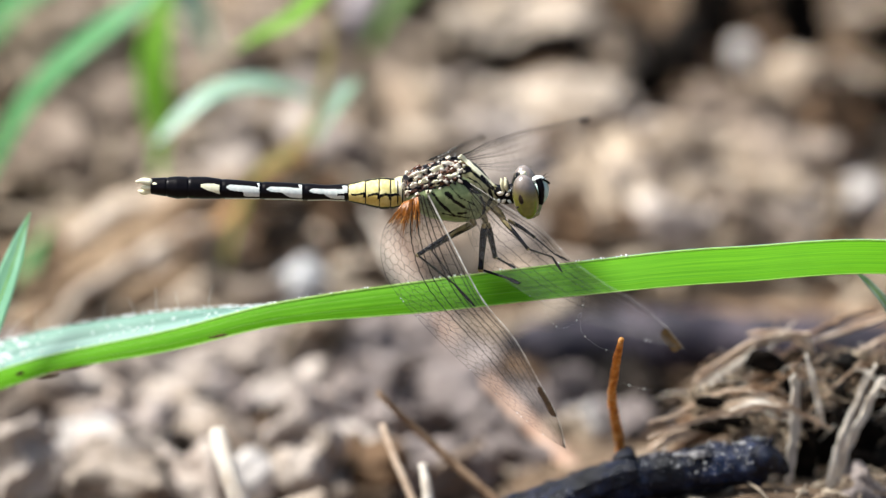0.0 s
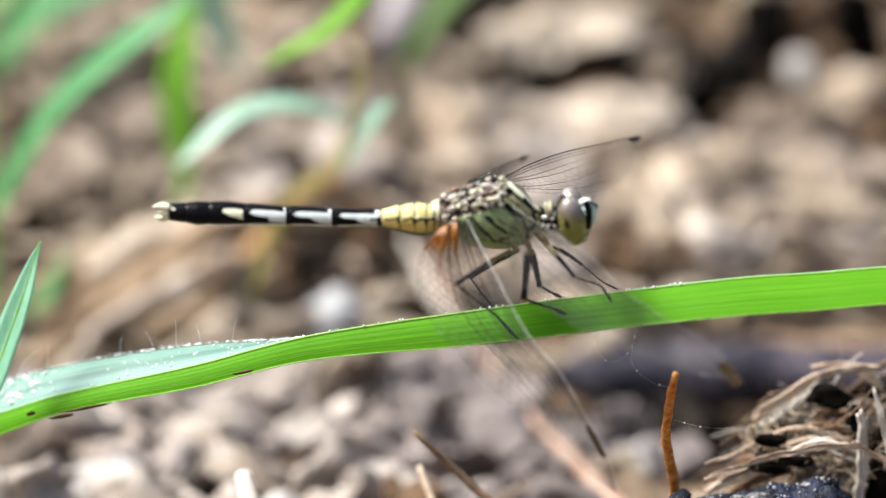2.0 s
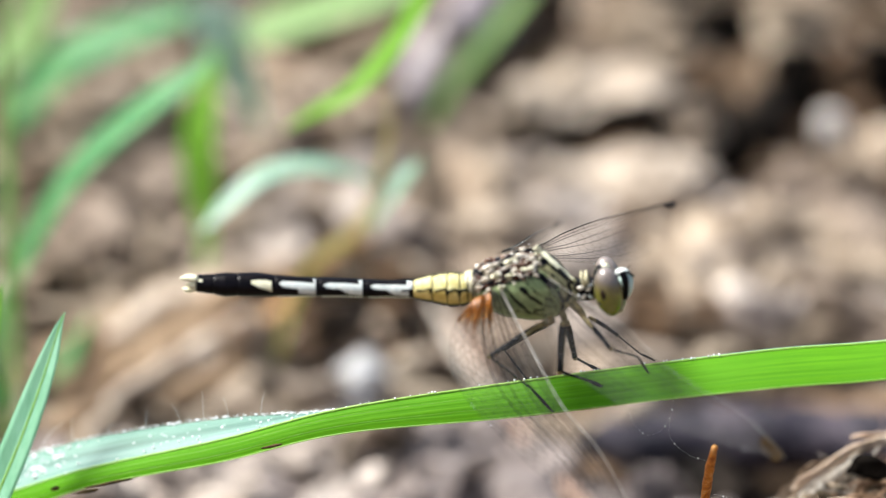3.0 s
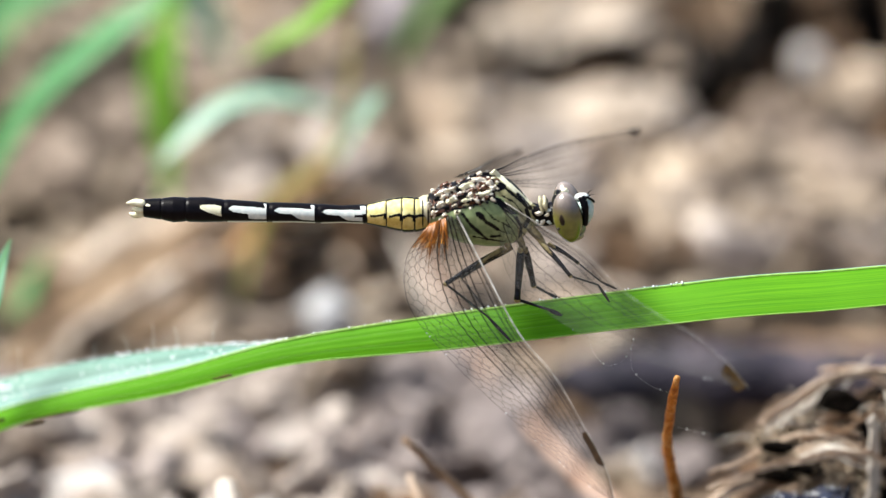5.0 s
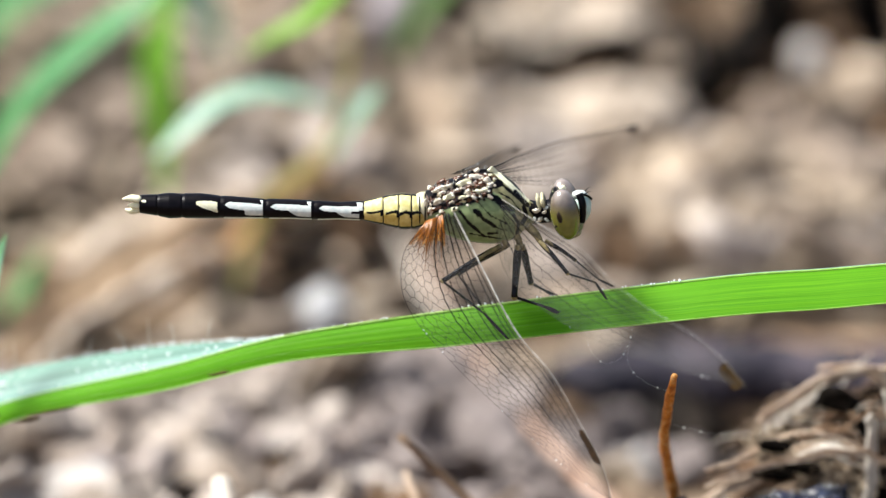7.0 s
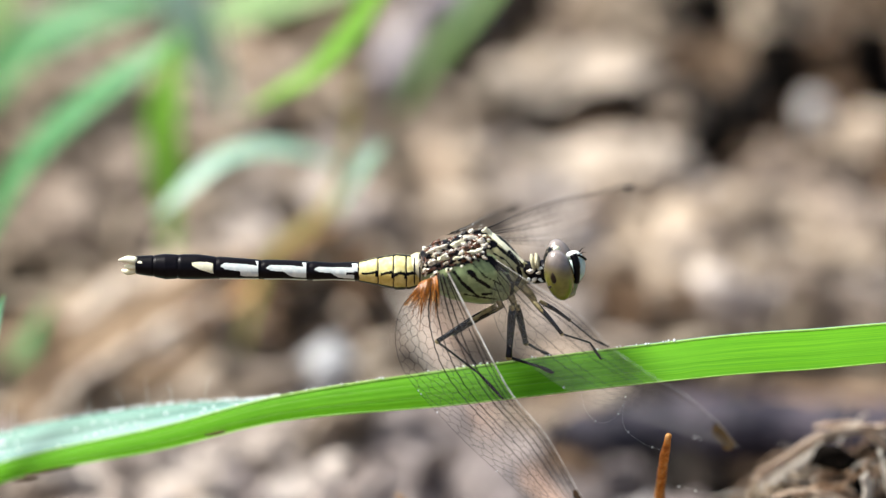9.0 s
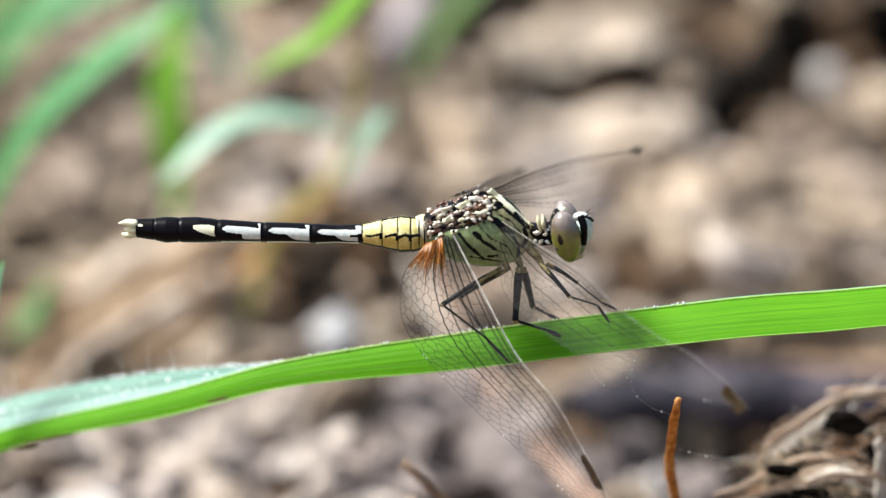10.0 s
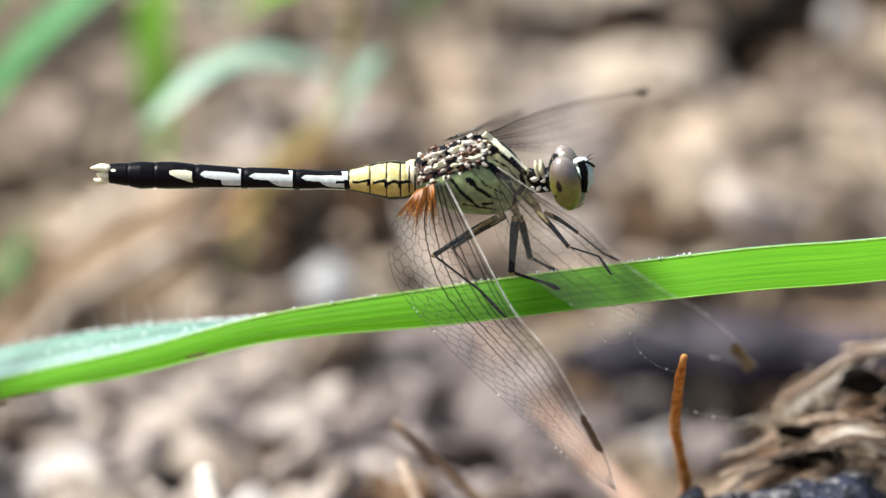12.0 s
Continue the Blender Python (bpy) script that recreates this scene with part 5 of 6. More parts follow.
grass_blade([(-9.70, 58.50, -2.80), (-9.90, 58.00, -2.20), (-12.30, 56.00, -0.80), (-15.50, 55.00, -0.25), (-18.60, 54.00, -0.95), (-21.30, 53.00, -3.00), (-23.50, 52.00, -5.00)],
            [0.4, 0.55, 0.75, 0.85, 0.85, 0.65, 0.05], GRASSPALE, "arched silvery green grass blade with its tip down", (0.0, -0.6, 0.9))
grass_blade([(-18.60, 68.00, -22.00), (-15.18, 64.00, -11.07), (-11.95, 62.00, -7.96), (-10.04, 60.00, -4.88), (-9.24, 58.00, -1.61), (-8.57, 58.00, 1.62), (-8.26, 58.00, 5.75)], [0.5, 0.6, 0.65, 0.6, 0.45, 0.3, 0.05], GRASSDRY, "thin yellowing grass stem")
grass_blade([(-10.00, 59.50, -6.40), (-8.58, 57.00, -3.45), (-7.25, 56.00, -1.37), (-5.93, 55.00, 0.24)], [0.35, 0.6, 0.75, 0.05], GRASSPALE, "short pale grass blade beside a stem")
grass_blade([(-16.62, 54.00, 2.95), (-14.16, 53.00, 4.61), (-11.42, 52.00, 6.30), (-8.43, 52.00, 9.55), (-6.03, 52.00, 13.63), (-4.07, 52.00, 18.91)], [0.1, 0.5, 0.8, 0.9, 0.9, 0.8], GRASSGREEN,
            "bright green grass blade hanging into view")
grass_blade([(-5.07, 93.00, -5.41), (-2.60, 93.00, -1.37), (-0.14, 93.00, 1.64), (3.77, 93.00, 6.64)], [0.27, 0.73, 0.82, 0.73], GRASSFAR, "green grass blade far behind")
grass_blade([(-23.70, 91.20, 1.07), (-19.76, 91.30, 3.04), (-14.86, 91.40, 4.75), (-8.98, 91.50, 6.71), (-3.12, 91.50, 8.93)], [0.75, 1.69, 1.88, 1.79, 1.41], GRASSFAR, "broad green grass blade far behind")
grass_blade([(-19.35, 90.50, -5.82), (-21.26, 90.60, -1.31), (-22.93, 90.70, 2.67), (-24.10, 90.80, 6.13)], [0.10, 1.44, 2.11, 1.44], GRASSPALE, "pale bluish grass leaf far behind")
grass_blade([(-39.24, 60.00, -25.11), (-38.74, 59.00, -16.26), (-38.70, 58.00, -7.58), (-38.66, 58.00, 1.18), (-38.70, 58.00, 9.83), (-38.87, 58.00, 17.02)], [0.5, 0.6, 0.62, 0.55, 0.4, 0.2], GRASSFAR, "upright yellow-green grass stem")
grass_blade([(-42.02, 97.00, -6.21), (-36.90, 97.00, -0.61), (-31.38, 97.00, 1.91), (-25.89, 97.10, 3.90)], [1.08, 1.83, 1.67, 0.83], GRASSTEAL, "pale broad grass blade far behind")
grass_blade([(-44.42, 92.50, -0.16), (-40.94, 92.50, 1.34), (-38.89, 92.50, 4.84), (-37.82, 92.50, 8.81)], [1.38, 1.84, 1.84, 1.38], GRASSFAR, "green grass blade far behind")
grass_blade([(-38.23, 67.00, -25.31), (-36.76, 67.00, -22.40), (-34.98, 66.00, -19.21), (-33.05, 66.00, -15.37)], [0.5, 0.9, 0.9, 0.1], GRASSTEAL, "short dark green grass blade")
grass_blade([(-37.34, 6.00, -16.92), (-35.34, 6.50, -12.24), (-33.47, 7.50, -7.94), (-31.92, 8.50, -3.84), (-31.06, 9.00, -1.19), (-30.48, 9.00, 0.48)], [0.9, 1.15, 1.1, 0.85, 0.42, 0.02], GRASSTIP,
            "pointed bluish green grass blade standing up", (-0.35, -0.9, 0.55), 0.3)
grass_blade([(-38.98, 17.00, -18.63), (-38.42, 17.50, -13.75), (-37.55, 18.00, -9.30), (-36.53, 18.00, -4.73), (-35.95, 18.00, -1.84), (-35.67, 18.00, 0.01)], [0.8, 0.85, 0.8, 0.65, 0.35, 0.02], GRASSGREEN,
            "pointed bright green grass blade standing up", (-0.4, -0.9, 0.5), 0.35)
grass_blade([(-38.01, 42.00, -16.00), (-38.92, 41.00, -12.11), (-39.91, 40.00, -8.26), (-41.64, 40.00, -3.84)], [0.7, 0.9, 0.8, 0.1], GRASSTEAL, "dark bluish green grass blade")
grass_blade([(36.55, 6.00, -15.10), (34.88, 5.00, -8.63), (33.16, 4.00, -5.21), (31.53, 4.00, -3.23), (30.37, 4.00, -2.24)], [0.4, 0.42, 0.36, 0.25, 0.04], GRASSPALE, "small curved green grass tip", (0.0, -1.0, 0.2), 0.3)


# ---- the bent blade on which the insect sits ----
FOLD = [(-82, 17, -25.0), (-60, 15, -15.6), (-40.26, 12.50, -14.45), (-28.91, 8.20, -10.33), (-19.88, 5.60, -7.56), (-11.79, 3.60, -4.84), (-0.82, 2.00, -2.64), (11.01, 1.30, -0.88), (21.09, 1.10, 0.20), (36.19, 1.00, 0.49), (60, 1, -5), (84, 1, -26)]
LOWER = [(-82, 16, -25.6), (-60, 14, -17.0), (-40.20, 11.70, -15.99), (-28.86, 7.40, -11.40), (-19.85, 4.80, -8.87), (-11.77, 2.80, -6.32), (-0.83, 0.70, -4.63), (10.92, -0.90, -2.76), (20.92, -1.30, -1.72), (35.92, -1.40, -1.23), (60, -1.2, -6.0), (84, -1.0, -26.2)]
FAR = [(-82, 18.5, -24.6), (-60, 17, -14.8), (-40.61, 15.20, -13.11), (-29.18, 10.90, -9.11), (-20.06, 8.10, -6.85), (-11.89, 5.50, -5.53), (-0.83, 3.30, -3.64), (11.06, 2.40, -1.99), (21.19, 2.20, -0.90), (36.36, 2.00, -0.58), (60, 2.2, -5.4), (84, 2, -26.2)]


def half_blade(edge_a, edge_b, n, cols, bulge, ribs, thick=0.14):
    """One half of the blade between two edges, ribbed lengthwise, with two faces."""
    a, b = [V(*map(float, p)) for p in spline(edge_a, n)], [V(*map(float, p)) for p in spline(edge_b, n)]
    bm = bmesh.new()
    tops, lows = [], []
    for i in range(n):
        d = (a[min(i + 1, n - 1)] - a[max(i - 1, 0)]).normalized()
        up = (b[i] - a[i]).cross(d).normalized()
        if up.y > 0 and abs(up.y) > abs(up.z):
            up = -up
        elif up.z < 0 and abs(up.z) >= abs(up.y):
            up = -up
        ra, rb = [], []
        for j in range(cols):
            s = j / (cols - 1)
            edge = 0.06 * noise.noise(V(i * 0.35, s * 3, 1.0)) * s
            q = a[i].lerp(b[i], s * (1 + edge * 0.5)) + up * (bulge * math.sin(math.pi * s) + 0.008 * math.cos(ribs * 2 * math.pi * s))
            ra.append(bm.verts.new(q))
            rb.append(bm.verts.new(q - up * thick * (1 - 0.6 * s)))
        tops.append(ra), lows.append(rb)
    for i in range(n - 1):
        for j in range(cols - 1):
            bm.faces.new((tops[i][j], tops[i][j + 1], tops[i + 1][j + 1], tops[i + 1][j]))
            bm.faces.new((lows[i][j], lows[i + 1][j], lows[i + 1][j + 1], lows[i][j + 1]))
        bm.faces.new((tops[i][0], tops[i + 1][0], lows[i + 1][0], lows[i][0]))
        bm.faces.new((tops[i][-1], lows[i][-1], lows[i + 1][-1], tops[i + 1][-1]))
    uv = bm.loops.layers.uv.new("UVMap")
    where = {v: (i / n, j / (cols - 1)) for rows in (tops, lows) for i, row in enumerate(rows) for j, v in enumerate(row)}
    for fa in bm.faces:
        for lp in fa.loops:
            lp[uv].uv = where[lp.vert]
    return bm


def perch():
    ob = thing("perch_blade", FOLD[0], "long bent bright green grass blade carrying a dragonfly", "grass blade")
    part("near_half", half_blade(FOLD, LOWER, 220, 31, 0.12, 5), GRASS, ob)
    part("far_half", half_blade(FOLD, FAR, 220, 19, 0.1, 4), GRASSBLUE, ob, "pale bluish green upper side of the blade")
    fold = spline(FOLD, 220)
    part("midrib", tube(bmesh.new(), fold, 0.09, 6), GRASSRIB, ob, "pale ridge along the fold")
    low = spline(LOWER, 400)
    for q in (0.3, 0.66):
        way = [V(*map(float, a * (1 - q) + b * q)) + V(0, -0.12 * math.sin(math.pi * q) - 0.02, 0.02) for a, b in zip(fold, spline(LOWER, 220))]
        part("leaf_vein", tube(bmesh.new(), way[:150], [0.022 * (1 - i / 160) for i in range(150)], 5), GRASSRIB, ob, "fine pale vein along the blade")
    part("blade_edge", tube(bmesh.new(), low, 0.05, 5), GRASSRIB, ob, "thin pale rim of the blade")
    for c, r in ((V((-31.24, 6.90, -11.37)), (0.3, 0.1, 0.14)), (V((-27.36, 6.10, -10.72)), (1.6, 0.08, 0.1)), (V((-29.05, 6.50, -11.45)), (0.7, 0.08, 0.12))):
        part("leaf_scar", ball(bmesh.new(), c, r, 3, 0.5, 1.5, (0, -0.2, 0), seed=r[0] * 7), SCAR, ob, "dark dead spot on the edge")
    c = V((-16.34, 3.40, -7.35))
    part("leaf_scar", ball(bmesh.new(), c, (0.7, 0.09, 0.1), 3, 0.4, 1.5, (0, -0.2, 0), seed=2.0), SCAR, ob, "brown scar on the edge")
    return ob


perch()


def silk(way, label, seed):
    """A sagging spider thread with beads of dew."""
    dice = random.Random(seed)
    run = [V(*map(float, q)) for q in spline(way, 40)]
    bm = tube(bmesh.new(), run, 0.003, 4)
    for i in range(7):
        ball(bm, dice.choice(run) + V(0, 0, dice.uniform(-0.02, 0.02)), dice.choice((0.015, 0.02, 0.03, 0.06)), 2)
    solo("silk_thread", bm, HAIR, way[0], label, "silk thread", "silk threads")


silk([(13.22, 1.80, -10.31), (15.40, 2.40, -11.00), (17.58, 3.00, -11.27)], "thin spider silk thread tied to a rusty stalk", 1)
silk([(10.40, 1.10, -3.00), (10.34, 0.50, -3.60), (10.15, 0.50, -5.84), (11.37, 0.40, -7.08), (12.74, 0.10, -7.50)], "beaded spider silk thread hanging from a grass blade", 3)
silk([(7.40, 0.90, -3.70), (7.70, 0.50, -4.90), (8.60, 0.30, -5.70), (9.60, 0.40, -5.40), (10.10, 0.50, -4.60)], "beaded spider silk loop under a grass blade", 5)


def dew():
    fold, far = spline(FOLD, 600), spline(FAR, 600)
    bm = bmesh.new()
    for i in range(300):
        k = int(600 * rnd.uniform(0.17, 0.49))
        s = rnd.choice((1.0, 1.0, rnd.random()))
        p = V(*map(float, fold[k] * (1 - s) + far[k] * s)) + V(0, 0, 0.1)
        r = rnd.uniform(0.04, 0.11) * (1.3 if rnd.random() < 0.12 else 1)
        ball(bm, p, (r, r, r * 0.85), 2)
    for i in range(40):
        k = int(600 * rnd.uniform(0.46, 0.66))
        p = V(*map(float, fold[k])) + V(0, rnd.uniform(-0.1, 0.15), 0.12)
        ball(bm, p, rnd.uniform(0.035, 0.08), 2)
    for i in range(44):
        k, s = int(600 * rnd.gauss(0.238, 0.014)), rnd.uniform(0.2, 0.9)
        p = V(*map(float, fold[k] * (1 - s) + far[k] * s)) + V(0, 0, 0.12)
        r = rnd.uniform(0.07, 0.24)
        ball(bm, p, (r, r, r * 0.7), 2)
    solo("dew_drops", bm, DEW, fold[300], "tiny whitish dew drops along the grass blade", "dew", kind="stuff")
    bm = bmesh.new()
    for px in (0.24, 0.262, 0.285, 0.31, 0.335, 0.352, 0.37, 0.395):
        k = int(600 * px)
        p = V(*map(float, far[k]))
        h = rnd.uniform(0.7, 2.3)
        lean = rnd.uniform(-0.9, 0.9)
        tube(bm, spline([p, p + V(lean * 0.4 * h, 0, h * 0.6), p + V(lean * h, 0.1, h)], 6), [0.022, 0.02, 0.018, 0.015, 0.012, 0.008], 4)
    for i in range(420):
        k = int(600 * rnd.uniform(0.17, 0.5))
        p = V(*map(float, far[k]))
        h = rnd.uniform(0.1, 0.35)
        tube(bm, [p, p + V(rnd.uniform(-0.4, 0.4) * h, rnd.uniform(-0.3, 0.3) * h, h)], [0.012, 0.006], 3)
    solo("leaf_hairs", bm, HAIR, far[200], "fine whitish hairs along the blade's far edge", "leaf hairs", kind="stuff")


dew()

# ---- the dragonfly ----
FLY = thing("dragonfly", (2.5, 0.5, -0.9), "small yellow-green and black dragonfly resting on a grass blade", "dragonfly")
BODY = [(-21.06, 4.87, 0.6), (-19.93, 4.80, 0.72), (-19.16, 4.76, 0.85), (-18.35, 4.76, 0.8), (-17.15, 4.75, 0.82), (-15.91, 4.68, 0.74),
        (-13.04, 4.57, 0.65), (-11.46, 4.55, 0.64), (-9.96, 4.48, 0.64), (-8.45, 4.45, 0.57), (-6.91, 4.45, 0.65), (-5.64, 4.46, 0.96),
        (-4.44, 4.42, 1.2), (-3.60, 4.4, 1.15), (-2.80, 4.42, 0.9)]
JOINTS = [-21.06, -19.93, -18.35, -15.91, -13.04, -9.96, -6.91, -5.64, -4.64, -3.84, -2.80]


def along_body(x):
    xs = [b[0] for b in BODY]
    return float(np.interp(x, xs, [b[1] for b in BODY])), float(np.interp(x, xs, [b[2] for b in BODY]))


def abdomen_mark(k, u, h):
    """Material slot on segment k (0 at the tail) at u along it and height h (-1 to 1): 0 black, 1 white, 2 cream, 3 yellow."""
    if k <= 1:
        return 2 if k == 0 and (u - 0.25) ** 2 / 0.02 + (h - 0.3) ** 2 / 0.02 < 1 else 0
    if h > 0.962 and u > (0.35 if k == 2 else 0.08):
        return 2
    wob = 0.05 * noise.noise(V(u * 4.0, h * 2.0, k * 3.0))
    if k == 2:
        w = (u - 0.36) / 0.57
        return 2 if 0.02 < w < 1 + wob and 0.1 - 0.62 * abs(w) ** 0.7 < h + wob < 0.28 + 0.3 * math.sin(min(w, 1) * 2.2) - 0.2 * w else 0
    if k <= 5:
        if h < -0.9 and 0.06 < u < 0.94:
            return 1
        if u > 0.93 and (k < 5 or h < 0):
            return 0
        if 0.87 + wob < u and h > 0.3:
            return 1 if h < 0.85 else 0
        top = 0.5 - 0.1 * u if u > 0.24 else 0.476 - (0.24 - u) ** 2 * 16
        low = -0.1 - 0.1 * u - 0.55 / (1.0 + math.exp(-(u + wob * 2 - 0.52) * 34)) + (max(0.2 - u, 0) * 2.2)
        if k == 5 and u > 0.76 and abs(h + 0.25 - 0.3 * (u - 0.8)) < 0.12:
            return 0
        return 1 if u > 0.09 and low < h + wob < top else 0
    wob = 0.04 * noise.noise(V(u * 3.0, h * 2.5, k * 2.0))
    if h > 0.9 + wob or u < 0.075 + wob or h < -0.86:
        return 0
    mid = -0.14 - 0.07 * math.sin(u * 5 + k)
    if abs(h - mid + wob) < 0.075 + 0.05 * abs(u - 0.5) and (u > 0.2 or k in (8, 9)):
        return 0
    if k < 9 and u > 0.88 and -0.4 < h < mid:
        return 0
    return 3 if h > mid else 4


def abdomen():
    for k in range(10):
        a, b = JOINTS[k], JOINTS[k + 1]
        bm = bmesh.new()
        n, seg = max(24, int((b - a) * 40)), 128
        rings = []
        for i in range(n + 1):
            u = i / n
            x = a + (b - a) * u
            zc, r = along_body(x)
            pinch = 1 - 0.06 * math.exp(-(u / 0.05) ** 2) - 0.05 * math.exp(-((1 - u) / 0.04) ** 2) + (0.03 * (1 - u) if 1 < k < 6 else 0)
            ring = []
            for j in range(seg):
                phi = 2 * math.pi * j / seg
                rr = r * pinch * (1 - 0.05 * abs(math.sin(phi * 1.5)))
                ring.append(bm.verts.new((x, -math.cos(phi) * rr * 0.94, zc + math.sin(phi) * rr)))
            rings.append(ring)
        for i in range(n):
            for j in range(seg):
                fa = bm.faces.new((rings[i][j], rings[i + 1][j], rings[i + 1][(j + 1) % seg], rings[i][(j + 1) % seg]))
                phi = 2 * math.pi * (j + 0.5) / seg
                if math.cos(phi) < 0:
                    phi = math.pi - phi
                h = math.sin(phi - radians(15))
                fa.material_index = abdomen_mark(k, (i + 0.5) / n, h)
        bm.faces.new(rings[0][::-1])
        bm.faces.new(rings[-1])
        part("abdomen_segment", bm, [BLACK, WHITE, CREAM, YELLOW, GOLD], FLY,
             "black segment with a pale side patch" if 2 <= k <= 5 else ("yellow segment with black rings" if k > 5 else "plain black tail segment"))
    for dz, dy, ln in ((0.38, -0.2, 1.15), (0.3, 0.2, 1.0), (-0.05, -0.15, 0.8), (-0.42, 0.0, 1.0)):
        p = V(-21.0, dy, 4.87 + dz * 0.8)
        bm = tube(bmesh.new(), spline([p, p + V(-ln * 0.6, dy * 0.4, dz * 0.3), p + V(-ln, dy * 0.3, dz * 0.1 + 0.05)], 7), [0.24, 0.23, 0.22, 0.2, 0.16, 0.11, 0.04], 8, 0.2)
        part("tail_appendage", bm, CREAM, FLY, "cream white tail appendage")


TH = [(-2.93, 5.70, 3.97, 0.9), (-2.1, 6.3, 3.27, 1.4), (-1.09, 6.6, 2.76, 1.75), (-0.09, 6.95, 2.55, 1.95), (0.91, 7.15, 2.41, 1.95),
      (1.92, 6.85, 2.45, 1.75), (2.76, 6.2, 2.75, 1.4), (3.42, 5.4, 3.35, 0.95), (3.95, 4.95, 3.7, 0.5)]


def near_line(x, z, a, b, w):
    a, b, p = V(*a, 0), V(*b, 0), V(x, z, 0)
    t = max(0.0, min(1.0, (p - a).dot(b - a) / (b - a).length_squared))
    return (p - a.lerp(b, t)).length < w


def thorax_mark(x, z):
    """Slot on the thorax side: 0 green, 1 olive, 2 black, 3 brown, 4 cream, 5 light green."""
    wob = 0.05 * noise.noise(V(x * 2.2, z * 2.2, 0.3))
    for way, w in (
        (((-0.78, 4.41), (-0.28, 3.72), (0.49, 3.02), (0.76, 2.78)), 0.1), (((0.22, 4.4), (0.45, 4.2)), 0.2), (((0.22, 4.4), (0.72, 3.89), (1.43, 3.44)), 0.11),
        (((1.02, 2.95), (1.6, 2.99)), 0.09), (((0.95, 5.5), (1.56, 5.23), (2.06, 4.68)), 0.22), (((2.0, 4.7), (2.56, 4.47)), 0.1),
        (((2.66, 4.13), (2.96, 3.54), (2.9, 2.85), (2.4, 2.26)), 0.11), (((0.43, 4.96), (1.16, 4.13), (2.2, 3.6)), 0.035), (((1.9, 6.98), (3.63, 5.33)), 0.09),
        (((1.43, 6.6), (3.3, 4.92)), 0.09), (((2.73, 5.71), (3.56, 4.81)), 0.13), (((1.4, 6.1), (1.75, 6.25)), 0.24), (((-1.5, 4.66), (-0.78, 4.77), (0.23, 5.07), (0.95, 5.5)), 0.08),
        (((1.75, 5.6), (2.5, 5.2), (3.1, 4.4)), 0.04), (((3.3, 4.7), (3.45, 4.1), (3.2, 3.6)), 0.13), (((-0.1, 2.95), (0.76, 2.78), (1.9, 2.62)), 0.05), (((1.43, 3.44), (1.9, 3.2)), 0.04)):
        for a, b in zip(way, way[1:]):
            if near_line(x, z, a, b, w + wob):
                return 2
    edge = 4.75 + 0.36 * (x + 1.0)
    if z > edge and x < 1.3:
        return 3 if noise.noise(V(x * 2.6, z * 2.6, 5.0)) > 0.08 else 2
    if near_line(x, z, (1.5, 7.02), (3.5, 5.16), 0.17):
        return 4
    if z > 5.6 - 0.5 * (x - 1.5) and x > 1.15 or x > 2.75 or (x > 1.9 and z > 4.75):
        return 1
    return 5 if noise.noise(V(x * 0.9, z * 0.9, 8.0)) > 0.0 or z < 3.1 else 0


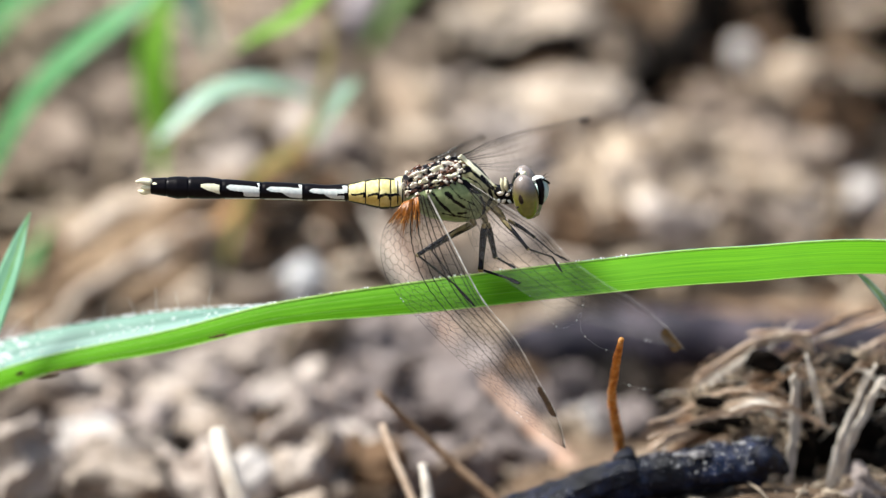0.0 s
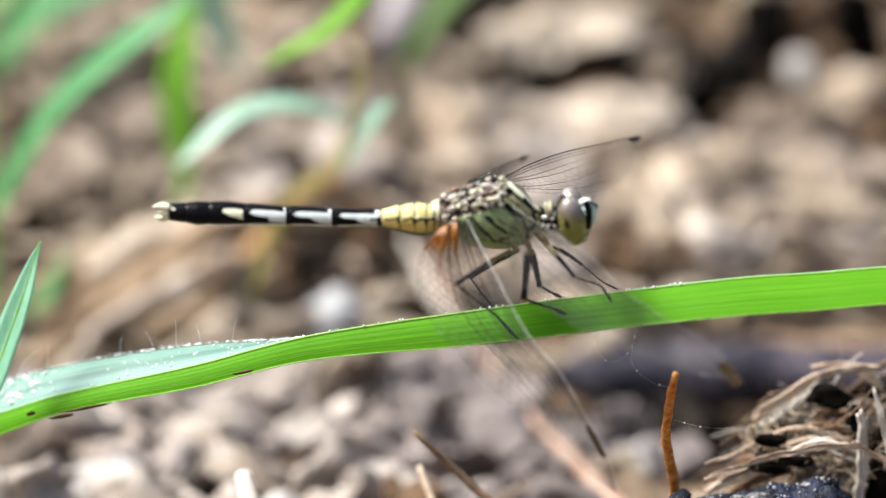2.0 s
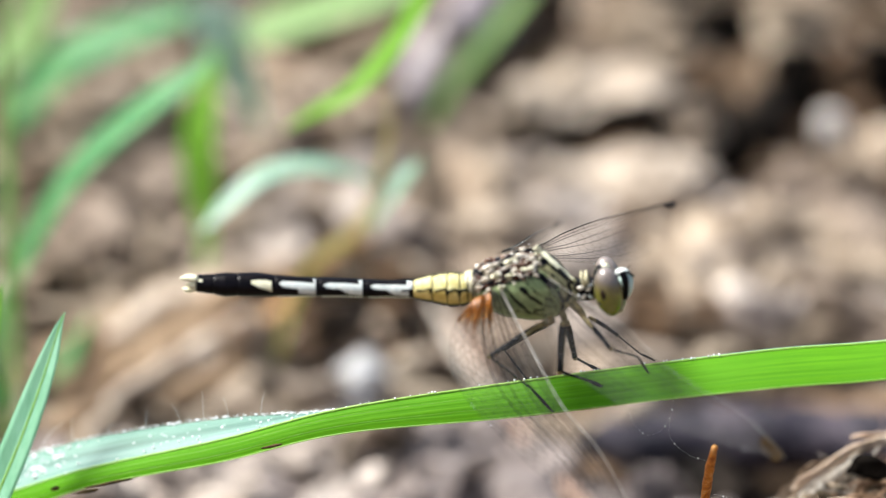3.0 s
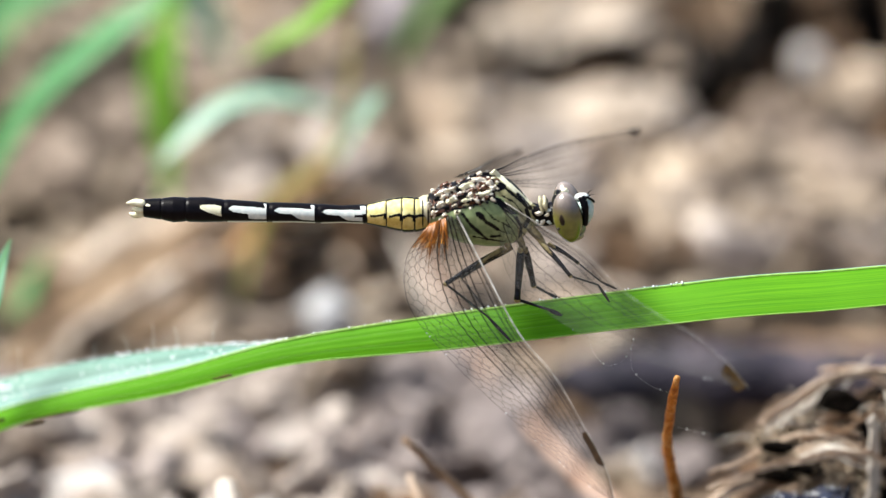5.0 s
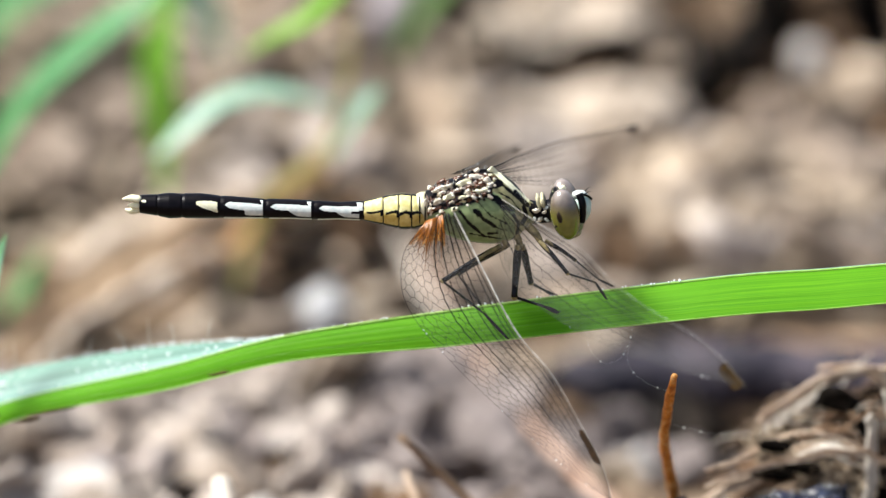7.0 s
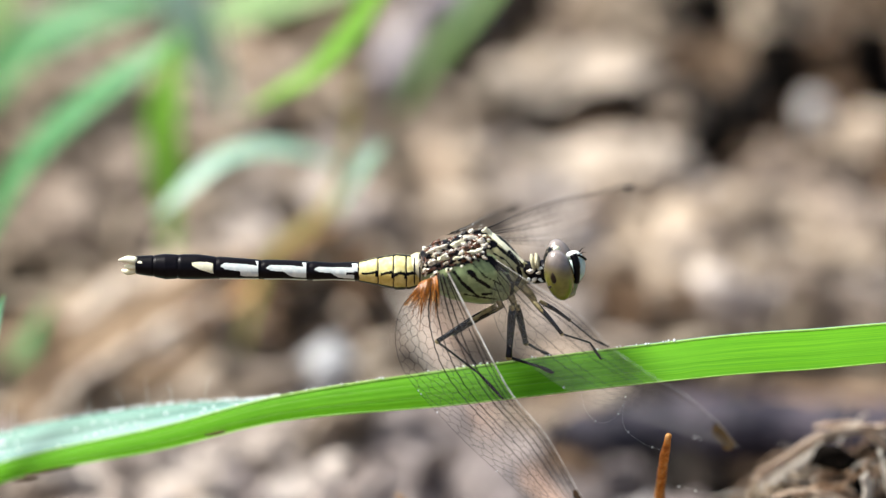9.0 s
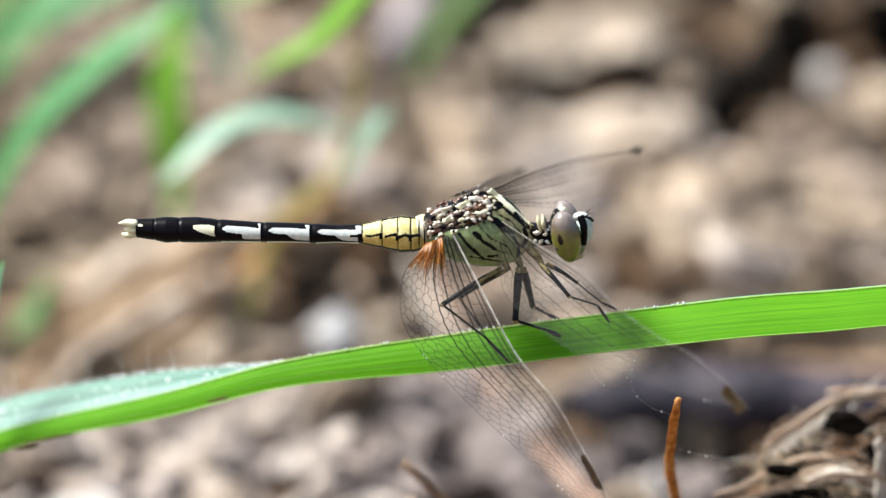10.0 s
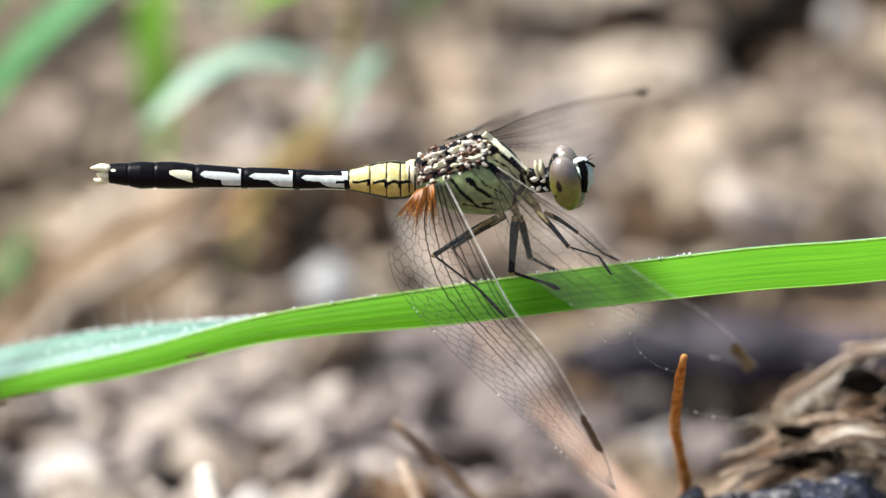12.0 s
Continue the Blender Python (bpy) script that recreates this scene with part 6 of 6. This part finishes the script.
def thorax():
    n, seg = 170, 170
    secs = spline(TH, n)
    bm = bmesh.new()
    rings = []
    for x, top, bot, w in secs:
        zc, hh = (top + bot) / 2, (top - bot) / 2
        ring = []
        for j in range(seg):
            phi = 2 * math.pi * j / seg
            c, s = math.cos(phi), math.sin(phi)
            e = 0.82
            ring.append(bm.verts.new((x + 0.03 * noise.noise(V(x, c, s) * 3), -math.copysign(abs(c) ** e, c) * w * (1 - 0.28 * max(s, 0)), zc + math.copysign(abs(s) ** 0.9, s) * hh)))
        rings.append(ring)
    for i in range(n - 1):
        for j in range(seg):
            fa = bm.faces.new((rings[i][j], rings[i + 1][j], rings[i + 1][(j + 1) % seg], rings[i][(j + 1) % seg]))
            p = fa.calc_center_median()
            fa.material_index = thorax_mark(p.x, p.z - 0.27 * abs(p.y))
    bm.faces.new(rings[0][::-1])
    bm.faces.new(rings[-1])
    part("thorax", bm, [GREEN, OLIVE, BLACK, BROWN, CREAM, GREENLIGHT], FLY, "pale green thorax side with black lines")
    white_plates = ((-1.67, 5.85, 0.67, 0.3), (0.23, 6.57, 0.47, 0.27), (0.9, 6.4, 0.27, 0.2), (-2.11, 5.03, 0.28, 0.25), (-2.52, 4.41, 0.23, 0.27), (0.33, 7.1, 0.17, 0.13), (-2.61, 5.9, 0.2, 0.17), (-1.88, 4.34, 0.17, 0.13), (-0.27, 5.68, 0.18, 0.13), (-2.85, 4.9, 0.2, 0.3), (-0.95, 5.75, 0.14, 0.12), (0.55, 6.2, 0.13, 0.1), (-0.2, 5.35, 0.14, 0.1), (0.6, 5.75, 0.12, 0.1), (-1.0, 6.35, 0.2, 0.09), (-0.3, 6.75, 0.18, 0.08), (-1.75, 5.3, 0.1, 0.12), (1.1, 6.1, 0.16, 0.14))
    cream_plates = ((-0.5, 6.19, 0.44, 0.27), (-0.58, 5.16, 0.3, 0.23), (-1.44, 5.3, 0.28, 0.25), (1.3, 6.95, 0.25, 0.38), (0.33, 5.64, 0.28, 0.16), (0.83, 5.78, 0.2, 0.17), (-1.11, 4.54, 0.2, 0.12), (1.16, 6.7, 0.13, 0.17))
    brown_plates = ((-1.94, 6.35, 0.3, 0.1), (-0.9, 6.6, 0.3, 0.1), (-1.0, 5.6, 0.22, 0.14), (0.0, 5.3, 0.34, 0.13), (0.5, 6.05, 0.24, 0.16), (-0.15, 6.0, 0.2, 0.14), (0.75, 5.5, 0.2, 0.12))
    black_plates = ((-2.38, 5.4, 0.17, 0.17), (-1.78, 4.82, 0.16, 0.12), (-0.1, 6.95, 0.2, 0.14), (0.7, 7.0, 0.26, 0.16), (-2.45, 4.75, 0.14, 0.12), (-1.0, 6.02, 0.1, 0.2), (-2.2, 6.1, 0.16, 0.1))
    plates = [(*q, mat) for group, mat in ((white_plates, BONE), (cream_plates, CREAM), (brown_plates, BROWN), (black_plates, BLACK)) for q in group]
    for i, (x, z, a, b, mat) in enumerate(plates):
        top, bot, w = (float(np.interp(x, [q[0] for q in TH], [q[k] for q in TH])) for k in (1, 2, 3))
        rel = max(-1, min(1, (z + 0.2 - (top + bot) / 2) / ((top - bot) / 2)))
        y = -w * math.sqrt(max(1 - rel * rel, 0.02)) * (1 - 0.2 * max(rel, 0))
        bm = bmesh.new()
        verts, faces = ico(3)
        turn = Euler((0.45, -0.3 + 0.3 * math.sin(i * 2.1), 0)).to_matrix()
        got = []
        for co in verts:
            k = 0.95 + 0.65 * noise.noise(co * 1.6 + V(i * 5.3, 0, 0)) + 0.3 * noise.noise(co * 4.0 + V(0, i * 3.1, 0))
            q = V(*(math.copysign(abs(c) ** 0.85, c) * k for c in co))
            got.append(bm.verts.new(turn @ V(q.x * a * 1.12, q.y * 0.13, q.z * b * 1.12) + V(x, y, z + 0.27 * abs(y))))
        for tri in faces:
            bm.faces.new([got[k] for k in tri])
        part("wing_hinge_plate", bm, mat, FLY, {BONE: "bone white hinge plate", CREAM: "cream hinge plate", BROWN: "brown hinge plate", BLACK: "black hinge plate"}[mat])
    dice = random.Random(5)
    for mat, text in ((BONE, "tiny white specks between the hinge plates"), (BROWN, "tiny brown specks between the hinge plates"), (BLACK, "tiny black specks between the hinge plates")):
        bm = bmesh.new()
        for i in range(26):
            x = dice.uniform(-2.7, 1.5)
            top, bot, w = (float(np.interp(x, [q[0] for q in TH], [q[k] for q in TH])) for k in (1, 2, 3))
            z = dice.uniform(max(4.5 + 0.36 * (x + 1.0), bot + 0.4), top - 0.3)
            rel = max(-1, min(1, (z + 0.2 - (top + bot) / 2) / ((top - bot) / 2)))
            y = -w * math.sqrt(max(1 - rel * rel, 0.02)) * (1 - 0.2 * max(rel, 0)) - 0.1
            r = dice.uniform(0.05, 0.13)
            ball(bm, (x, y, z + 0.27 * abs(y)), (r * dice.uniform(0.8, 2.0), 0.07, r), 2, 0.6, 2.0, (0.45, dice.uniform(-0.8, 0.8), 0), seed=i * 2.7)
        part("hinge_specks", bm, mat, FLY, text)
    bm = bmesh.new()
    for i in range(70):
        x = rnd.uniform(-2.6, 3.6)
        top = float(np.interp(x, [q[0] for q in TH], [q[1] for q in TH]))
        p = V(x, rnd.uniform(-0.9, 0.6), top - 0.25)
        d = V(rnd.uniform(-0.5, 0.7), rnd.uniform(-0.5, 0.2), 1).normalized()
        tube(bm, [p, p + d * rnd.uniform(0.3, 0.5)], [0.008, 0.004], 3)
    part("thorax_hairs", bm, HAIR, FLY, "fine pale hairs on the back")


def head():
    for y in (-1.15, 1.15):
        c = V(5.9, -1.15, 4.62) if y < 0 else V(6.0, 1.05, 4.72)
        eye = part("eye", ball(bmesh.new(), c - V(0, 0, 0.1), (0.93, 1.0, 1.7), 4, 0.0, 1.0, (0.1 if y < 0 else -0.1, -0.2, 0)), EYE, FLY, "grey-brown compound eye, green below")
        if y < 0:
            part("pupil_spot", ball(bmesh.new(), c + V(-0.28, -0.86, -0.02), (0.29, 0.12, 0.42), 3, 0.1), PUPIL, eye, "dark spot in the eye")
            part("pupil_spot", ball(bmesh.new(), c + V(-0.6, -0.62, -0.72), (0.09, 0.08, 0.1), 2), PUPIL, eye, "dark spot in the eye")
    part("head_back", ball(bmesh.new(), (5.35, 0.0, 4.9), (0.42, 1.5, 1.1), 4, 0.15, 2.0), BLACK, FLY, "black back of the head")
    for x, y, z, r in ((5.25, -0.75, 5.2, 0.2), (5.3, -0.3, 5.75, 0.16), (5.75, -0.1, 5.95, 0.22), (5.2, -0.9, 4.6, 0.13)):
        part("head_spot", ball(bmesh.new(), (x, y, z), (r, r * 0.7, r), 3, 0.3, 2.0), CREAM, FLY, "cream spot on the back of the head")
    part("head_rim", tube(bmesh.new(), spline([(5.3, -1.0, 5.6), (5.2, -1.25, 4.9), (5.35, -1.2, 4.0), (5.6, -1.0, 3.2)], 14), 0.13, 8), BONE, FLY, "pale rim behind the eye")
    part("frons", ball(bmesh.new(), (7.02, 0.0, 4.75), (0.58, 0.85, 0.95), 4, 0.08, 2.0), FACE, FLY, "pale bluish white face")
    part("frons_top", ball(bmesh.new(), (6.85, 0.0, 5.55), (0.46, 0.55, 0.27), 3, 0.1, 2.0), WHITE, FLY, "white bump on the forehead")
    part("face_band", tube(bmesh.new(), spline([(6.8, -0.7, 5.75), (6.98, -0.9, 5.25), (7.05, -0.95, 4.6), (7.0, -0.85, 3.95)], 14), [0.24] * 7 + [0.2] * 7, 8), BLACK, FLY, "black line between eye and face")
    part("face_band", tube(bmesh.new(), spline([(6.9, -0.7, 5.75), (7.35, -0.4, 5.55), (7.62, 0.0, 5.25)], 10), 0.08, 6), BLACK, FLY, "black line over the face")
    part("mouth", ball(bmesh.new(), (6.6, 0.0, 3.55), (0.52, 0.66, 0.5), 4, 0.1, 2.0), GREEN, FLY, "pale green mouth parts")
    part("jaw", ball(bmesh.new(), (6.3, 0.0, 3.1), (0.7, 0.75, 0.4), 3, 0.1, 2.0), OLIVE, FLY, "olive jaw")
    for y in (-0.35, 0.35):
        part("antenna", tube(bmesh.new(), spline([(7.2, y, 5.65), (7.4, y * 1.4, 5.85), (7.62, y * 1.8, 5.88)], 8), [0.05, 0.04, 0.03, 0.025, 0.02, 0.015, 0.012, 0.01], 5), BLACK, FLY, "short black feeler")
    part("neck", tube(bmesh.new(), spline([(3.6, 0, 4.35), (4.3, 0, 4.35), (5.3, 0, 4.5)], 10), [0.75, 0.7, 0.62, 0.58, 0.56, 0.58, 0.6, 0.66, 0.72, 0.8], 16, 0.5), BLACK, FLY, "black neck")
    for i, (x, y, z, r) in enumerate(((4.1, -0.66, 4.65, 0.3), (4.5, -0.62, 4.35, 0.2), (4.75, -0.58, 4.8, 0.26), (4.3, -0.62, 4.05, 0.28), (4.9, -0.66, 4.3, 0.15), (4.0, -0.72, 4.15, 0.16), (4.62, -0.66, 4.55, 0.22), (4.45, -0.66, 4.75, 0.1), (4.75, -0.64, 4.05, 0.22))):
        part("neck_plate", ball(bmesh.new(), (x, y, z), (r * 0.7, r * 0.3, r * 0.4), 3, 0.8, 2.0, (0, 0.8 * math.sin(i * 1.7), 0), seed=i * 3.3), (BONE, BLACK, WHITE)[i % 3], FLY)
    for x, y, h in ((4.25, -0.3, 0.55), (4.55, 0.1, 0.5), (4.5, -0.45, 0.38)):
        part("collar_lobe", ball(bmesh.new(), (x, y, 5.15), (0.16, 0.32, h), 3, 0.25, 2.0, (0, -0.25, 0)), OLIVECREAM, FLY, "cream lobe behind the head")


def leg(points, radii, pale_to):
    """Hip, knee, ankle and toe; the thigh is pale near the body."""
    hip, knee, ankle, toe = (V(p) for p in points)
    ob = part("leg", tube(bmesh.new(), spline([hip, hip.lerp(knee, 0.5) + V(0, 0, 0.08), knee], 14), [radii * k for k in (0.9, 1.1, 1.2, 1.25, 1.25, 1.2, 1.15, 1.1, 1.05, 1.0, 0.95, 0.9, 0.9, 1.0)], 10), LEG, FLY, "thin black leg, yellowish near the body")
    d = knee - hip
    side = V(0, -0.55, 0.6).normalized() * radii * 0.62
    part("thigh_stripe", tube(bmesh.new(), [hip + side, hip + d * (pale_to * 0.5) + side, hip + d * pale_to + side * 0.8], [radii * 1.0, radii * 0.92, radii * 0.4], 8), LEGPALE, ob, "yellowish stripe on the thigh")
    part("knee", ball(bmesh.new(), knee, radii * 0.98, 2), LEGPALE, ob, "pale knee")
    part("shin", tube(bmesh.new(), spline([knee, knee.lerp(ankle, 0.5), ankle], 10), radii * 0.42, 8), LEG, ob)
    part("foot", tube(bmesh.new(), spline([ankle, ankle.lerp(toe, 0.6), toe], 8), [radii * k for k in (0.45, 0.6, 0.7, 0.75, 0.72, 0.66, 0.55, 0.35)], 6), LEG, ob)
    bm = bmesh.new()
    tube(bm, [toe, toe + V(0.12, -0.05, 0.12)], [radii * 0.3, 0.02], 4)
    for i in range(6):
        p = knee.lerp(ankle, 0.15 + 0.14 * i)
        q = (ankle - knee).normalized().cross(V(0, 1, 0)) * (0.28 if i % 2 else -0.28)
        tube(bm, [p, p + q + (ankle - knee).normalized() * 0.15], [0.018, 0.008], 3)
    part("spines", bm, LEG, ob)


def legs():
    leg(((1.89, -1.00, 2.42), (-1.84, -1.90, 0.35), (0.88, -0.20, -2.30), (2.39, 0.10, -4.04)), 0.17, 0.72)
    leg(((2.96, -0.90, 2.39), (2.72, -1.40, -0.83), (4.75, 0.10, -1.90), (5.59, 0.20, -2.32)), 0.22, 0.14)
    leg(((4.29, -0.80, 2.67), (6.09, -1.50, 0.75), (7.92, -0.40, -0.14), (8.68, 0.10, -1.41)), 0.14, 0.6)
    leg(((3.24, 0.70, 1.97), (3.85, 1.40, -0.65), (4.77, 2.00, -1.34), (5.45, 2.00, -1.69)), 0.2, 0.2)
    leg(((4.75, 0.70, 2.28), (6.68, 1.20, 0.90), (8.18, 1.80, -0.52), (9.17, 1.80, -1.01)), 0.12, 0.4)
    leg(((2.40, 0.90, 1.96), (-0.81, 2.60, -0.45), (0.88, 2.20, -2.63), (1.90, 2.00, -2.82)), 0.13, 0.5)
    for p, q in (((1.49, -0.70, 3.48), (2.23, -1.00, 2.38)), ((2.56, -0.60, 3.45), (3.13, -0.90, 2.22)), ((3.56, -0.50, 3.66), (4.39, -0.80, 2.60))):
        part("hip", tube(bmesh.new(), spline([p, V(p).lerp(V(q), 0.5) + V(0.08, 0, 0), q], 10), [0.3, 0.29, 0.27, 0.25, 0.24, 0.22, 0.21, 0.2, 0.18, 0.15], 12, 0.3), LEGPALE, FLY, "yellowish hip")


def wing(lead, trail, stigma, rows, cell, label, amber=False, dark=False, thick=0.026, spot=0.36, front_width=2.0):
    """A wing between its front and hind edge: skin, front veins, netted veins, a dark cell near the tip."""
    n = 61
    L, T = [V(*map(float, p)) for p in spline(lead, n)], [V(*map(float, p)) for p in spline(trail, n)]
    up = (L[20] - L[0]).cross(T[30] - L[20]).normalized()

    def at(s, c):
        k = min(int(s * (n - 1)), n - 2)
        u = s * (n - 1) - k
        a, b = L[k].lerp(L[k + 1], u), T[k].lerp(T[k + 1], u)
        return a.lerp(b, c) + up * (0.12 * math.sin(c * 14) * (1 - c) * (1 - s) + 0.25 * math.sin(math.pi * c) * math.sin(math.pi * s))

    bm = bmesh.new()
    cols = 25
    grid = [[bm.verts.new(at(i / (n - 1), j / (cols - 1))) for j in range(cols)] for i in range(n)]
    for i in range(n - 1):
        for j in range(cols - 1):
            fa = bm.faces.new((grid[i][j], grid[i][j + 1], grid[i + 1][j + 1], grid[i + 1][j]))
            s, c = (i + 0.5) / (n - 1), (j + 0.5) / (cols - 1)
            if amber and s < 0.09 + 0.09 * noise.noise(V(c * 9, 1.0, 0.0)) and c > 0.42:
                fa.material_index = 1
    ob = part("wing", bm, [SKIN, SKINAMBER], FLY, label)
    front = bmesh.new()
    tube(front, [at(i / 80, 0.0) for i in range(81)], [thick * max(0.7 if front_width < 4.5 else 2.8, front_width * (1 - i / 60)) for i in range(81)], 6)
    part("front_vein", front, VEIN if front_width > 4.5 else COSTA, ob, "dark front vein" if front_width > 4.5 else "pale glossy front vein")
    bm = bmesh.new()
    cs = [0.055, 0.11] + [0.11 + 0.89 * ((k + 1) / rows) ** 0.88 for k in range(rows)]
    length = sum((a - b).length for a, b in zip(L, L[1:]))
    m = int(length / cell) * 2
    dice = random.Random(rows * 31 + m)
    net = []
    for k, c in enumerate(cs):
        row = []
        for i in range(m + 1):
            s = i / m
            if k < 2 or k == len(cs) - 1:
                row.append(at(s, c))
                continue
            kick = 0.2 * (1 if (i + k) % 2 == 0 else -1) * min(1.0, max(0.0, (c - 0.15) * 2.2)) * (0.25 if k in (2, 3, 5, 7) and s < 0.7 else 1.0)
            flow = 0.5 * noise.noise(V(s * 3.0, k * 0.9, rows))
            row.append(at(min(1.0, max(0.0, s + (dice.uniform(-0.3, 0.3)) / m)), c + (kick + flow * min(1, s * 5) + dice.uniform(-0.13, 0.13) * (0.3 if k in (2, 3, 5, 7) else 1.0)) / rows))
        net.append(row)
    for k, row in enumerate(net):
        w = thick * (1.6 if k < 2 else 2.0 if k in (2, 3, 5, 7) else 0.75)
        tube(bm, row, [w * (1.2 - 0.85 * i / m if k in (0, 1, 4, 6) or k > 7 else max(0.25, 1.3 - 1.3 * i / m)) for i in range(m + 1)], 4)
    for i in range(1, m, 3):
        tube(bm, [at(i / m, 0.0), net[0][i]], thick * 0.62, 3)
        tube(bm, [net[0][i], net[1][i]], thick * 0.62, 3)
    for k in range(1, len(cs) - 1):
        for i in range(1, m):
            if (i + k) % 2 == 0 and i / m < 0.97:
                tube(bm, [net[k][i], net[k + 1][i]], thick * (0.66 - 0.36 * i / m), 3)
    part("venation", bm, VEIN, ob, "net of thin dark veins")
    a, b = stigma
    bm = bmesh.new()
    across = (at(0.7, 0.5) - at(0.7, 0.0)).normalized()
    for lift in (0.05, -0.05):
        g = [[bm.verts.new(at(a + (b - a) * i / 8, 0.0) + across * (j * spot * (1 if 0 < i < 8 else 0.6)) + up * lift) for j in range(3)] for i in range(9)]
        for i in range(8):
            for j in range(2):
                bm.faces.new((g[i][j], g[i][j + 1], g[i + 1][j + 1], g[i + 1][j]))
    part("wing_spot", bm, STIGDARK if dark else STIGMA, ob, "brown cell near the wing tip")
    bm = bmesh.new()
    for i in range(14 if amber else 4):
        ball(bm, at(rnd.uniform(0.25, 0.9), 1.0 if i % 4 else 0.0) + up * 0.04, rnd.uniform(0.03, 0.055), 2)
    part("wing_dew", bm, DEW, ob, "tiny dew drops on the wing edge")
    if amber:
        for i in range(30):
            c = 0.4 + 0.59 * i / 29
            far = rnd.uniform(0.06, 0.2) * (1.0 - 0.35 * abs(c - 0.7) / 0.3)
            part("amber_streak", tube(bmesh.new(), [at(0.0, c), at(far * 0.4, c), at(far, c)], [0.06, 0.045, 0.008], 5), AMBER, ob, "orange-brown streak at the wing base")
    return ob


def wings():
    wing([(-1.19, -1.70, 4.90), (0.73, -3.20, 1.39), (2.79, -4.90, -2.13), (5.02, -6.10, -4.60), (6.85, -7.20, -7.60), (8.12, -8.10, -9.82), (8.75, -8.70, -12.00)],
         [(-2.86, -1.50, 4.17), (-4.36, -2.00, 2.00), (-4.09, -3.00, -1.00), (-1.19, -3.90, -4.50), (2.15, -5.60, -7.34), (4.40, -6.70, -9.20), (6.80, -7.80, -11.00), (8.75, -8.70, -12.00)],
         (0.68, 0.83), 12, 0.62, "clear hind wing with an orange base, hanging down", True, True, 0.024, 0.23, 2.9)
    wing([(1.89, -1.50, 5.60), (4.36, -3.20, 4.35), (6.88, -4.40, 3.00), (8.95, -6.00, 1.22), (11.55, -7.80, -0.21), (13.45, -9.00, -1.03), (15.38, -10.30, -2.36), (16.76, -11.50, -3.77)],
         [(1.39, -1.50, 4.44), (2.22, -2.60, 0.95), (5.35, -4.60, -1.42), (9.25, -6.80, -2.85), (13.22, -9.40, -3.46), (16.76, -11.50, -3.77)],
         (0.87, 0.985), 9, 0.7, "clear fore wing with a brown tip cell, spread forward", thick=0.015, spot=0.42, front_width=1.6)
    wing([(0.73, 1.00, 6.84), (1.91, 3.00, 6.77), (3.28, 6.00, 6.69), (5.55, 9.50, 6.64), (8.41, 13.00, 6.46), (11.43, 17.00, 6.15)],
         [(1.57, 1.40, 6.05), (3.60, 4.00, 5.21), (6.03, 7.00, 4.33), (8.70, 10.50, 3.83), (10.56, 14.00, 4.31), (11.43, 17.00, 6.15)],
         (0.94, 0.985), 8, 0.8, "clear far fore wing raised away from the body", False, True, 0.014, 0.22, 4.6)
    wing([(-0.39, 1.20, 6.86), (0.47, 5.00, 6.28), (1.35, 9.00, 5.85), (2.37, 13.00, 5.35), (3.77, 19.00, 4.33)],
         [(-1.32, 1.20, 6.56), (-0.28, 5.00, 5.70), (1.16, 9.00, 5.18), (2.45, 13.00, 4.71), (3.77, 19.00, 4.33)],
         (0.88, 0.96), 9, 0.8, "clear far hind wing held away from the body", False, True, 0.014, 0.2)


def waist():
    """The short pale first segment between abdomen and thorax."""
    part("waist_ring", tube(bmesh.new(), [(-3.35, 0, 4.5), (-3.1, 0, 4.6), (-2.8, 0, 4.75), (-2.5, 0, 4.9)], [0.92, 0.97, 0.98, 0.88], 40, 0.08), OLIVECREAM, FLY, "greyish white waist ring")
    for x, z in ((-3.3, 4.52), (-2.95, 4.68), (-2.68, 4.8)):
        part("waist_line", tube(bmesh.new(), [V(x, -math.cos(a) * 1.0, z + math.sin(a) * 1.02) for a in (q * 0.16 - 1.3 for q in range(17))], 0.05, 6), BLACK, FLY, "thin black line round the waist")


waist()
abdomen()
thorax()
head()
legs()
wings()


def motions():
    """Nothing in this place moves but the camera, whose focus drifts back and forth once."""
    walk(focus_mark, [(t, pose(0.002, y * MM, 0.003)) for t, y in
                      ((0.0, 0.0), (1.5, 0.0), (1.8, 3.0), (2.1, 7.5), (2.5, 12.5), (2.8, 7.0), (3.1, 4.5), (3.5, 3.5), (4.0, 2.0), (4.8, 0.3), (12.0, 0.0))])


motions()
